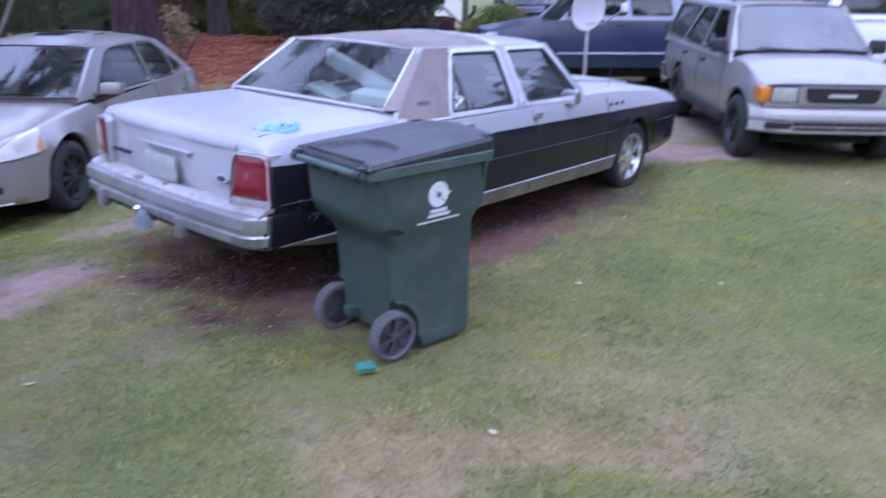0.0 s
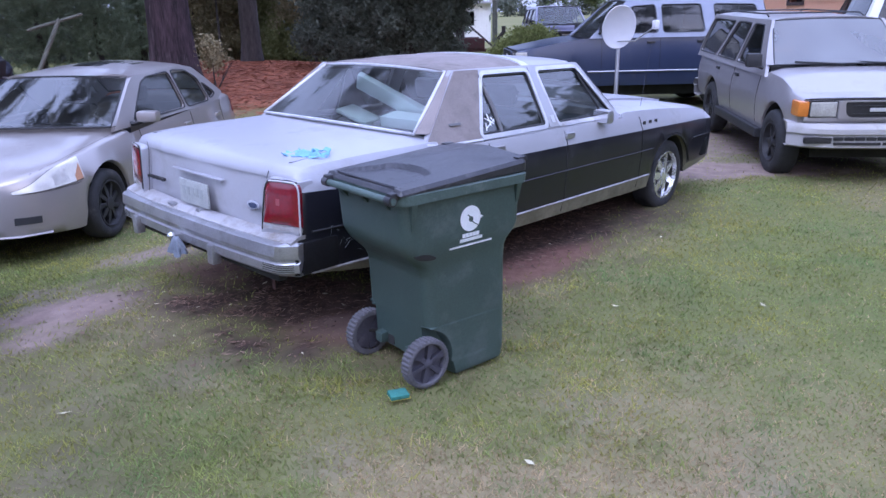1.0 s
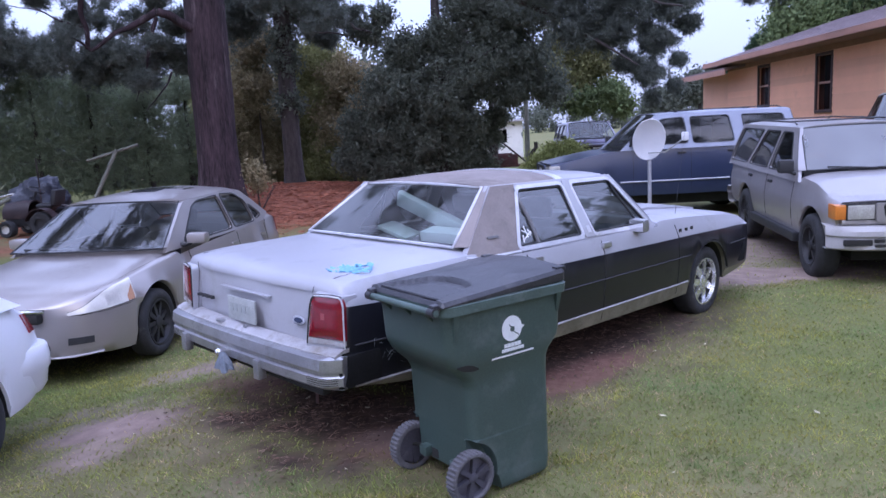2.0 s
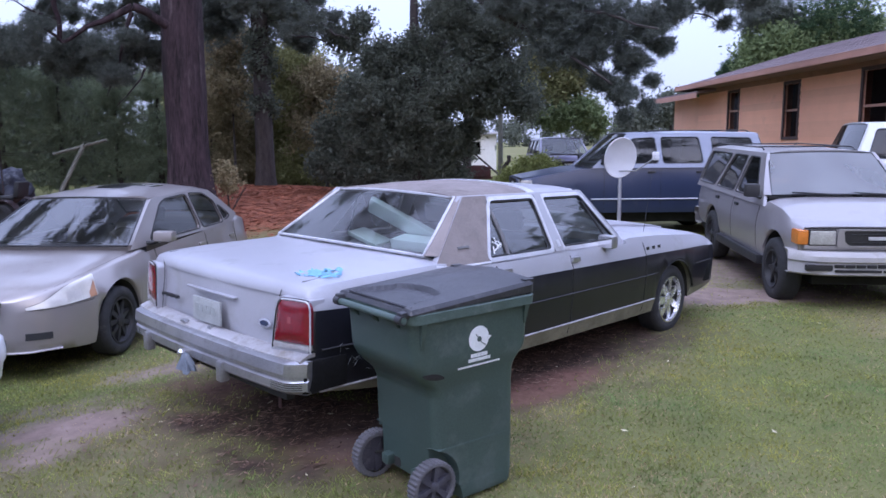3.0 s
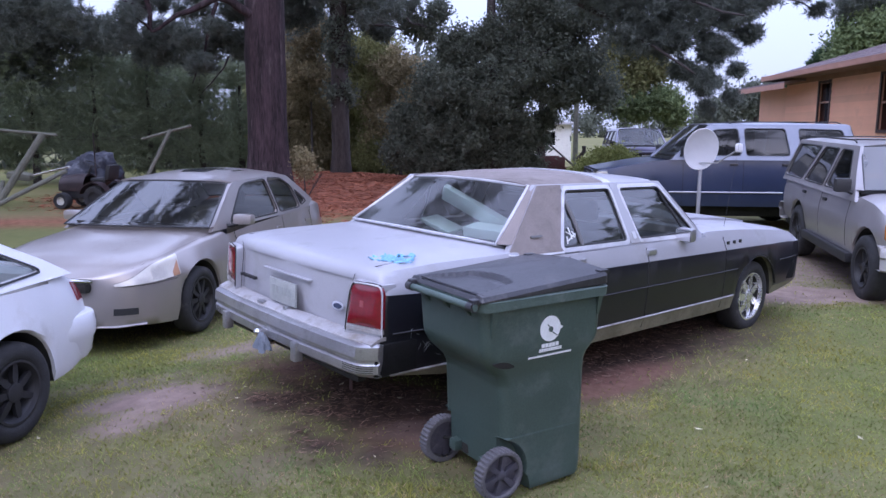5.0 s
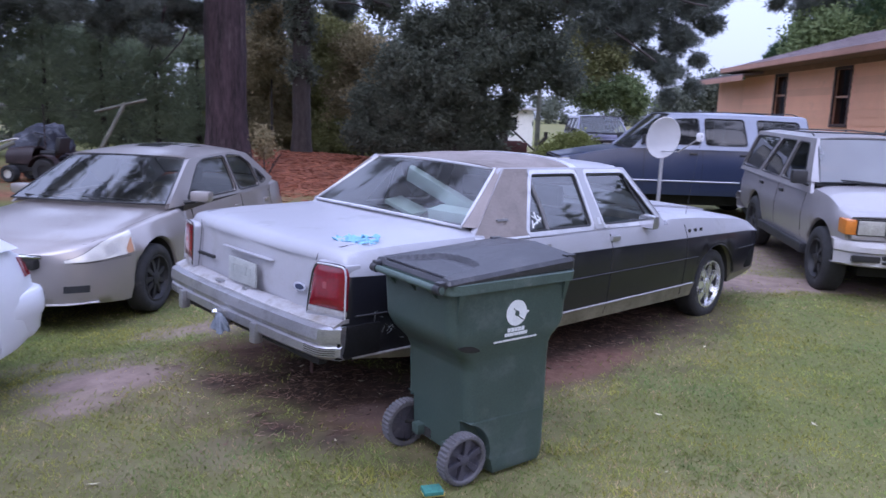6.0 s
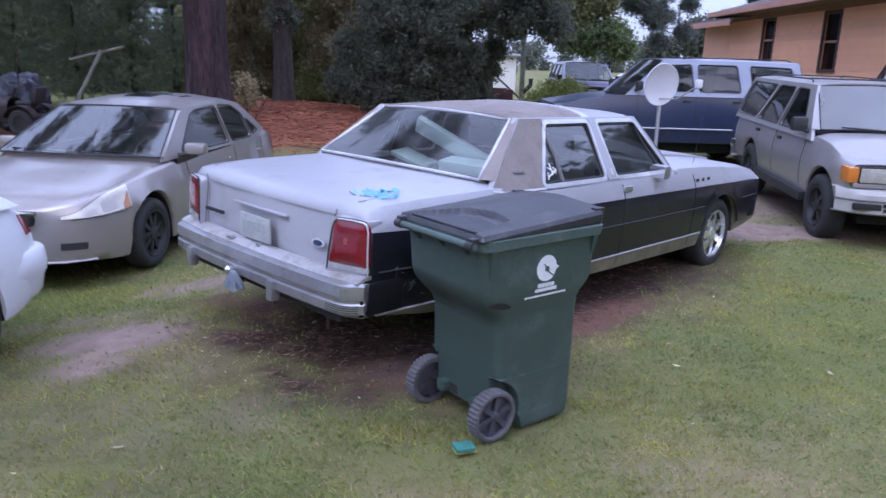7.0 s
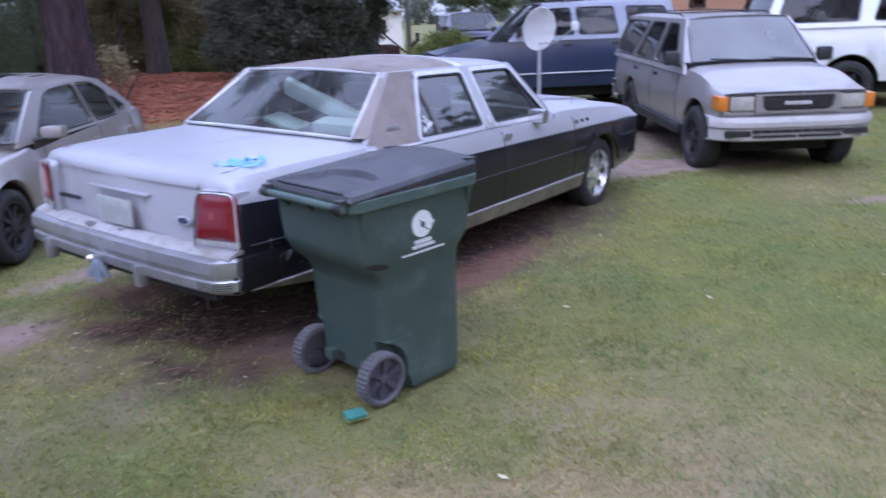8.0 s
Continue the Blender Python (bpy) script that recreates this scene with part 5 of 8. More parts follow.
# ---- the champagne saloon ----
def saloon(name, m, paint, label, near=True):
    car = thing(name, m, label, "car")
    S = {"tail": -1.13, "nose": 3.72, "axles": (0.0, 2.74), "arch": 0.368, "axle_z": 0.318, "cabin": (-0.33, 2.10), "ks": 0.94,
         "w": line((-1.13, 0.70), (-1.0, 0.78), (-0.7, 0.85), (0, 0.895), (2, 0.905), (2.9, 0.895), (3.2, 0.86), (3.40, 0.79), (3.54, 0.69), (3.63, 0.56), (3.69, 0.40), (3.72, 0.24), soft=0.06),
         "zb": line((-1.13, 0.33), (-0.8, 0.24), (-0.4, 0.2), (2.4, 0.19), (3.2, 0.2), (3.66, 0.24)),
         "zs": line((-1.13, 0.90), (-0.6, 0.965), (0, 0.96), (1.5, 0.905), (2.3, 0.865), (2.9, 0.825), (3.2, 0.785), (3.45, 0.73), (3.66, 0.64)),
         "zt": line((-1.13, 1.0), (-1.0, 1.045), (-0.7, 1.062), (-0.38, 1.066), (-0.29, 0.62), (2.06, 0.62), (2.16, 0.992), (2.3, 0.985), (2.6, 0.945), (3.0, 0.875), (3.35, 0.80), (3.55, 0.735), (3.66, 0.665), soft=0.06),
         "zr": 0.30, "zm": 0.56, "zp": line((-1.13, 0.68), (2.0, 0.70), (3.2, 0.62), (3.66, 0.585)), "tail_lean": 0.15, "nose_bow": 0.05, "nose_lean": -0.10, "dome": 1, "crease": 70}
    sh = Shell(S)
    sh.build(car, [M["under"], paint], [0, 0, 1, 1, 1, 1, 1, 1, 1, 1])
    underbody(car, S, 0.56, 0.5)
    C = {"belt": (0.94, 0.815), "roof": (1.408, 0.635), "corner": 0.06,
         "outline": [(2.41, 0.92), (2.06, 1.13), (1.70, 1.325), (1.56, 1.375), (0.26, 1.418), (0.03, 1.385), (-0.22, 1.25), (-0.56, 1.045), (-0.3, 0.94)],
         "windows": [[(1.97, 0.965), (1.72, 1.14), (1.47, 1.30), (1.30, 1.345), (0.74, 1.37), (0.70, 0.975)], [(0.63, 0.975), (0.665, 1.378), (0.27, 1.358), (0.04, 1.25), (-0.03, 0.985)], [(-0.09, 1.0), (-0.03, 1.205), (-0.31, 1.045)]],
         "names": ["front_door_window", "rear_door_window", "quarter_window"], "glass": [G["dim"], G["dim"], G["tint"]], "frame_mat": paint, "trim": M["plastic"], "trim_w": 0.012,
         "windshield": (2.42, 0.965, 0.802, 1.65, 1.372, 0.629), "backlight": (-0.46, 1.065, 0.71, 0.16, 1.402, 0.60), "bow": 0.20, "bow_r": 0.12, "ws_glass": G["screen"], "bl_glass": G["clear"],
         "seal": 0.009, "seal_mat": M["plastic"], "crown": line((0.0, 1.435), (0.5, 1.492), (1.0, 1.487), (1.4, 1.445), (1.75, 1.378)), "roof_mat": paint,
         "seats": [(1.12, (0.36, -0.36), 0.26, 1.08), (0.1, (0.0,), 0.6, 1.0)], "seat_mat": M["beige_seat"], "dash": 2.12}
    cabin(car, S, C)
    bm = sheet(bmesh.new(), [[Vector((x, y, C["crown"](x) - 0.05 * (y / 0.565) ** 2 + 0.009)) for y in np.linspace(-0.40, 0.40, 7)] for x in np.linspace(0.75, 1.25, 7)], (0, 0, -0.008))
    part("sunroof", bm, G["tint"], car)
    for side in (1, -1):
        bm = sh.patch(3.10, 3.635, lambda u: 4.95 - 0.1 * u, lambda u: 6.30 + 0.12 * math.sin(math.pi * u) - 1.05 * u ** 1.6, side, 0.008, 20, 8)
        hl = part("headlight", bm, M["clear_lamp"], car, "clouded clear headlight")
        lo_at, hi_at = lambda u: 4.95 - 0.1 * u, lambda u: 6.30 + 0.12 * math.sin(math.pi * u) - 1.05 * u ** 1.6
        edge = [sh.at(3.10 + 0.535 * k / 16, hi_at(k / 16), side, 0.005) for k in range(17)] + [sh.at(3.635 - 0.535 * k / 16, lo_at(1 - k / 16), side, 0.005) for k in range(17)]
        part("lamp_gasket", tube(bmesh.new(), edge, 0.0035, 5, closed=True), M["under"], hl)
        bm = sh.patch(3.27, 3.40, lambda u: 5.12, lambda u: 5.72, side, 0.0095, 8, 6)
        part("lamp_bowl", bm, M["bowl"], hl)
        bm = sh.patch(3.44, 3.54, lambda u: 5.06, lambda u: 5.42, side, 0.0095, 8, 6)
        part("lamp_bowl", bm, M["bowl"], hl)
        bm = sh.patch(3.115, 3.20, lambda u: 4.98, lambda u: 5.75 - 0.5 * u, side, 0.0095, 4, 5)
        part("indicator_lens", bm, M["side_lens"], hl)
        bm = sh.patch(-1.09, -0.86, lambda u: 5.3, lambda u: 6.3, side, 0.006, 6, 5)
        part("tail_light", bm, M["red_lens"], car)
        for x, r in ((0.67, 0.03), (1.98, 0.0), (-0.35, 0.1)):
            sh.seam(car, x, side, 0.3, 0.92, slant=r)
        for x in (0.85, -0.12):
            door_handle(car, sh, x, 0.80, side, paint, 0.17)
        door_mirror(car, 2.01, side * 0.98, 1.015, paint, 0.13, 0.21, 0.11)
        for x in (0.0, 2.74):
            wheel(car, x, side * 0.785, 0.315, 0.318, 0.195, 0.212, M["plastic"], 9)
        bm = sh.patch(3.52, 3.64, lambda u: 3.14, lambda u: 3.36, side, 0.002, 5, 3)
        part("fog_lamp_recess", bm, M["plastic"], car)
        bm = bmesh.new()
        tube(bm, [sh.at(x, 4.6, side, 0.0) for x in np.linspace(3.15, 3.6, 12)], 0.0016, 5)
        part("panel_gap", bm, M["under"], car)
        bm = bmesh.new()
        tube(bm, [sh.at(x, 7.2, side, -0.001) for x in np.linspace(2.35, 3.5, 14)], 0.0018, 5)
        part("panel_gap", bm, M["under"], car)
    bm = bmesh.new()
    box(bm, (3.60, -0.36, 0.535), (3.728, 0.36, 0.622), None, 0.03)
    gr = part("grille", bm, M["under"], car)
    bm = bmesh.new()
    tube(bm, [(3.685, -0.40, 0.64), (3.725, -0.25, 0.648), (3.74, 0, 0.65), (3.725, 0.25, 0.648), (3.685, 0.40, 0.64)], 0.017, 8)
    part("grille_bar", bm, M["bright_chrome"], gr)
    bm = bmesh.new()
    box(bm, (3.55, -0.40, 0.265), (3.722, 0.40, 0.36), None, 0.03)
    part("lower_intake", bm, M["under"], car)
    bm = bmesh.new()
    tube(bm, [(3.46, -0.74, 0.245), (3.62, -0.56, 0.24), (3.72, -0.25, 0.24), (3.735, 0, 0.24), (3.72, 0.25, 0.24), (3.62, 0.56, 0.24), (3.46, 0.74, 0.245)], 0.02, 6, flat=0.5)
    part("bumper_lip", bm, paint, car)
    bm = bmesh.new()
    for a, b in (((2.36, 0.55), (2.30, -0.05)), ((2.42, -0.1), (2.34, -0.62))):
        tube(bm, [(a[0] + 0.07, a[1], 0.985), (b[0] + 0.12, b[1], 1.005)], 0.009, 5)
    part("wiper", bm, M["plastic"], car)
    return car


saloon("saloon_car", tilted(-5.184, 8.438, -0.205, -80.83, 0.0176, 0.0), M["accord"], "champagne silver saloon with black wheels, parked beside the old sedan")


# ---- off-roaders ----
def off_roader(name, m, K, label):
    """A tall estate car; K: its sizes and finishes."""
    car = thing(name, m, label, "suv")
    wb, tail, nose, W = K["wb"], K["tail"], K["nose"], K["w"]
    zb, zbelt, zroof, cowl, hood = K["zb"], K["belt"], K["top"], K["cowl"], K["hood"]
    xw = K["ws_x"]
    S = {"tail": tail, "nose": nose, "axles": (K.get("ax0", 0.0), wb), "arch": K["arch"], "axle_z": K["R"], "cabin": (tail + 0.1, xw - 0.1), "ks": 0.95,
         "w": line((tail, W - 0.06), (tail + 0.2, W - 0.01), (0.5, W), (wb - 0.6, W), (nose - 0.3, W - 0.02), (nose, W - 0.06)),
         "zb": line((tail, zb + 0.06), (0, zb), (wb, zb), (nose, zb + 0.04)),
         "zs": line((tail, zbelt - 0.05), (0, zbelt - 0.05), (xw - 0.1, zbelt - 0.05), (xw + 0.3, zbelt - 0.08), (nose, hood - 0.04)),
         "zt": line((tail, 0.7), (xw - 0.12, 0.7), (xw, cowl), (xw + 0.5, cowl - 0.03), (nose - 0.25, hood + 0.022), (nose, hood - 0.01), soft=0.06),
         "zr": zb + 0.12, "zm": zb + 0.30, "zp": line((tail, zbelt - 0.22), (nose, min(zbelt - 0.22, hood - 0.12))), "nose_bow": 0.04}
    sh = Shell(S)
    sh.build(car, [M["under"], K["paint"], K["low"]], [0, 0, 2, 1, 1, 1, 1, 1, 1, 1])
    underbody(car, S, W - 0.32, 0.66)
    yb, yr = W - 0.035, K["roof_y"]
    C = {"belt": (zbelt, yb), "roof": (zroof, yr), "corner": 0.05, "outline": [(xw + 0.05, zbelt - 0.06), (K["roof_f"] + 0.02, zroof + 0.005), (K["roof_r"], zroof + 0.005), (tail + 0.03, zbelt - 0.06)],
         "windows": K["windows"], "names": ["front_door_window", "rear_door_window", "quarter_window"], "glass": K["glass"], "frame_mat": K["frame"], "trim": M["plastic"], "trim_w": 0.012,
         "windshield": (xw, cowl + 0.005, yb - 0.09, K["roof_f"], zroof - 0.005, yr - 0.02), "backlight": (tail + 0.02, zbelt, yb - 0.08, K["roof_r"] - 0.02, zroof - 0.01, yr - 0.02), "bow": 0.10, "bow_r": 0.04,
         "ws_glass": K.get("ws_glass", G["clear"]), "bl_glass": G["tint"], "seal": 0.009, "seal_mat": M["plastic"], "crown": line((K["roof_r"], zroof + 0.03), (0.5, zroof + 0.055), (K["roof_f"], zroof + 0.03)),
         "roof_mat": K["roof"], "seats": [(xw - 1.05, (0.38, -0.38), 0.27, zbelt + 0.16), (xw - 1.95, (0.0,), 0.6, zbelt + 0.1)], "dash": xw - 0.16}
    cabin(car, S, C)
    if K.get("rack"):
        bm = bmesh.new()
        for s in (1, -1):
            tube(bm, [(K["roof_r"] + 0.12, s * (yr - 0.08), zroof + 0.03), (K["roof_r"] + 0.2, s * (yr - 0.08), zroof + 0.06), (K["roof_f"] - 0.45, s * (yr - 0.08), zroof + 0.06), (K["roof_f"] - 0.36, s * (yr - 0.08), zroof + 0.03)], 0.010, 6)
        for x in (K["roof_r"] + 0.5, K["roof_f"] - 0.6):
            tube(bm, [(x, -(yr - 0.08), zroof + 0.062), (x, yr - 0.08, zroof + 0.062)], 0.010, 6)
        part("roof_rack", bm, M["plastic"], car)
    for side in (1, -1):
        for x in K["seams"]:
            sh.seam(car, x, side, zb + 0.06, zbelt - 0.05)
        for x in K["handles"]:
            door_handle(car, sh, x, zbelt - 0.14, side, M["plastic"], 0.14)
        door_mirror(car, xw - 0.16, side * (W + 0.06), zbelt + 0.11, M["plastic"], 0.1, 0.18, 0.16)
        for x in S["axles"]:
            wheel(car, x, side * (W - 0.115), K["R"] - 0.005, K["R"], 0.225, K["R"] - 0.14, K["rim"], 6)
        if K.get("step"):
            bm = box(bmesh.new(), (K["arch"] + 0.02, side * (W - 0.02) - 0.05, zb - 0.10), (wb - K["arch"] - 0.02, side * (W - 0.02) + 0.05, zb + 0.01), None, 0.02)
            part("side_step", bm, M["plastic"], car)
        if K.get("moulding"):
            for a, b in ((S["axles"][0] + K["arch"] + 0.05, wb - K["arch"] - 0.05), (tail + 0.1, S["axles"][0] - K["arch"] - 0.05), (wb + K["arch"] + 0.05, nose - 0.1)):
                bm = bmesh.new()
                tube(bm, [sh.at(x, sh.row_at(x, K["moulding"]), side, 0.006) for x in np.linspace(a, b, 10)], 0.018, 6, flat=0.9)
                part("side_moulding", bm, M["galv"], car)
        # lamps at the corners
        bm = bmesh.new()
        y0, y1 = side * (W - 0.035), side * (W - 0.145)
        box(bm, (nose - 0.20, min(y0, y1), hood - 0.20), (nose + 0.012, max(y0, y1), hood - 0.045), None, 0.02)
        part("indicator", bm, K.get("lens", M["amber"]), car)
        bm = bmesh.new()
        y0, y1 = side * (W - 0.15), side * (W - 0.405)
        box(bm, (nose - 0.06, min(y0, y1), hood - 0.195), (nose + 0.03, max(y0, y1), hood - 0.05), None, 0.012)
        hl = part("headlight", bm, M["lamp"], car, "clouded clear headlight")
        bm = box(bmesh.new(), (nose - 0.03, min(y0, y1) - 0.008, hood - 0.205), (nose + 0.022, max(y0, y1) + 0.008, hood - 0.04), None, 0.006)
        part("lamp_bezel", bm, M["under"], hl)
        bm = bmesh.new()
        box(bm, (tail - 0.03, side * (W - 0.17) - 0.06, 0.85), (tail + 0.03, side * (W - 0.17) + 0.06, zbelt + 0.02), None, 0.015)
        part("tail_light", bm, M["red_lens"], car)
    gw = W - 0.475
    hole = rounded([(-gw, hood - 0.05), (gw, hood - 0.05), (gw - 0.015, hood - 0.16), (gw - 0.06, hood - 0.198), (-gw + 0.06, hood - 0.198), (-gw + 0.015, hood - 0.16)], 0.02)
    ahead = lambda u, v, w: Vector((nose + 0.040 - w, u, v))
    gr = part("grille", prism(bmesh.new(), hole, lambda u, v, w: ahead(u, v, w - 0.003), 0.05), M["under"], car)
    outer = rounded([(-gw - 0.065, hood - 0.032), (gw + 0.065, hood - 0.032), (gw + 0.065, hood - 0.218), (-gw - 0.065, hood - 0.218)], 0.03)
    part("grille_surround", plate(bmesh.new(), outer, [inset(hole, -0.004)], lambda u, v, w: ahead(u, v, w - 0.012), 0.03), K["paint"], gr)
    part("badge_bar", box(bmesh.new(), (nose + 0.043, -0.14, hood - 0.142), (nose + 0.053, 0.14, hood - 0.107), None, 0.004), M["white_trim"], gr)
    for z in (hood - 0.085, hood - 0.165):
        part("grille_bar", box(bmesh.new(), (nose + 0.042, -gw + 0.07, z - 0.004), (nose + 0.049, gw - 0.07, z + 0.004), None, 0.002), M["plastic"], gr)
    part("bonnet_gap", tube(bmesh.new(), [(nose + 0.01 - 0.03 * (y / W) ** 4, y, hood - 0.026) for y in np.linspace(-W + 0.1, W - 0.1, 13)], 0.007, 5), M["under"], car)
    part("front_panel", box(bmesh.new(), (nose - 0.12, -(W - 0.10), hood - 0.25), (nose + 0.012, W - 0.10, hood - 0.20), None, 0.015), K["paint"], car)
    for name2, x, d in (("front_bumper", nose, 1), ("rear_bumper", tail, -1)):
        bm = bmesh.new()
        b0, b1 = K["bumper"]
        rows = []
        for y in np.linspace(-1, 1, 15):
            e = abs(y) ** 6
            xx = x + d * (0.11 - 0.20 * e)
            rows.append([Vector((x - d * 0.06 - d * 0.2 * e, y * (W + 0.01), b1)), Vector((xx - d * 0.02, y * (W + 0.015), b1 - 0.004)), Vector((xx + d * 0.01, y * (W + 0.02), b1 - 0.05)), Vector((xx + d * 0.01, y * (W + 0.02), b1 - 0.10)),
                         Vector((xx - d * 0.015, y * (W + 0.01), b1 - 0.12)), Vector((xx - d * 0.01, y * (W + 0.005), b0 + 0.02)), Vector((xx - d * 0.05, y * (W - 0.01), b0)), Vector((x - d * 0.06 - d * 0.2 * e, y * (W - 0.02), b0))])
        sheet(bm, rows)
        bp = part(name2, bm, K["bumper_mat"], car, "", 30)
        if d > 0:
            for i in range(9):
                y = -0.42 + 0.105 * i
                part("bumper_slot", box(bmesh.new(), (x + 0.085, y - 0.047, b0 + 0.092), (x + 0.112, y + 0.047, b0 + 0.126), None, 0.004), M["under"], bp)
            for y in (-0.235, 0.235):
                part("bumper_slot", box(bmesh.new(), (x + 0.085, y - 0.225, b0 + 0.045), (x + 0.112, y + 0.225, b0 + 0.072), None, 0.004), M["under"], bp)
            for s in (1, -1):
                part("fog_recess", box(bmesh.new(), (x + 0.04, s * (W - 0.24) - 0.13, b0 + 0.06), (x + 0.10, s * (W - 0.24) + 0.13, b0 + 0.12), None, 0.008), M["under"], bp)
            bm = bmesh.new()
            for y in (-0.3, 0.3):
                tube(bm, [(xw + 0.12, y + 0.30, cowl + 0.02), (xw + 0.05, y - 0.22, cowl + 0.045)], 0.01, 5)
            part("wiper", bm, M["plastic"], car)
    return car


off_roader("off_road_car", tilted(2.735, 11.80, 0.03, -82.7, -0.02, 0.0), {
    "wb": 2.76, "tail": -1.05, "nose": 3.40, "w": 0.85, "zb": 0.42, "belt": 1.07, "top": 1.605, "cowl": 1.13, "hood": 0.925, "ws_x": 2.26, "roof_f": 1.68, "roof_r": -0.92, "roof_y": 0.635,
    "R": 0.355, "arch": 0.42, "paint": M["rodeo"], "low": M["rodeo"], "frame": M["rodeo"], "roof": M["rodeo"], "bumper_mat": M["bumper_white"], "rim": M["plastic"], "step": True, "bumper": (0.41, 0.665), "rack": True, "ws_glass": G["hazy"],
    "windows": [[(1.98, 1.09), (1.56, 1.545), (1.16, 1.55), (1.08, 1.09)], [(0.98, 1.09), (1.05, 1.55), (0.45, 1.55), (0.12, 1.09)], [(-0.02, 1.09), (0.30, 1.55), (-0.82, 1.55), (-0.94, 1.09)]],
    "glass": [G["dim"], G["tint"], G["tint"]], "seams": (2.12, 1.03, 0.08), "handles": (1.22, 0.27)}, "pale pewter off-road car with an off-white bumper facing the lawn")

BIG = {"lens": M["lamp"], "ax0": -0.42, "wb": 2.95, "tail": -1.45, "nose": 3.86, "w": 0.985, "zb": 0.44, "belt": 1.33, "top": 1.885, "cowl": 1.26, "hood": 1.10, "ws_x": 2.38, "roof_f": 1.72, "roof_r": -1.12, "roof_y": 0.735,
       "R": 0.385, "arch": 0.46, "low": M["navy"], "bumper_mat": M["galv"], "rim": M["galv"], "bumper": (0.46, 0.74), "rack": True, "moulding": 0.70,
       "windows": [[(2.08, 1.36), (1.62, 1.80), (1.02, 1.82), (0.96, 1.36)], [(0.86, 1.36), (0.88, 1.82), (0.02, 1.82), (-0.14, 1.36)], [(-0.36, 1.36), (-0.30, 1.82), (-1.02, 1.80), (-1.14, 1.36)]],
       "glass": [G["tint"], G["tint"], G["tint"]], "seams": (2.2, 0.92), "handles": (1.12, 0.18)}
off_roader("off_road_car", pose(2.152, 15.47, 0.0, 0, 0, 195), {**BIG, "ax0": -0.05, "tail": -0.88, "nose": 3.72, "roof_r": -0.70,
           "windows": [[(2.10, 1.36), (1.64, 1.80), (1.24, 1.82), (1.20, 1.36)], [(1.10, 1.36), (1.12, 1.82), (0.42, 1.82), (0.36, 1.36)], [(0.14, 1.36), (0.18, 1.82), (-0.56, 1.80), (-0.66, 1.36)]], "seams": (2.2, 1.15, 0.25), "handles": (1.32, 0.42), "paint": M["navy"], "frame": M["navy_sky_sheen"], "roof": M["navy_sky_sheen"]}, "large navy blue off-road car with a silver side strip")
off_roader("off_road_car", pose(6.18, 14.53, 0, 0, 0, -1) @ Matrix.Scale(1.07, 4), {**BIG, "tail": -1.75, "roof_r": -1.5, "windows": BIG["windows"][:2] + [[(-0.36, 1.36), (-0.30, 1.82), (-1.40, 1.80), (-1.54, 1.36)]], "paint": M["white_paint"], "frame": M["white_paint"], "roof": M["white_paint"], "low": M["white_paint"], "bumper_mat": M["white_paint"], "moulding": 0, "rack": False, "rim": M["plastic"], "glass": [G["tint"], G["tint"], G["tint"]]}, "large white off-road car parked in front of the peach house")


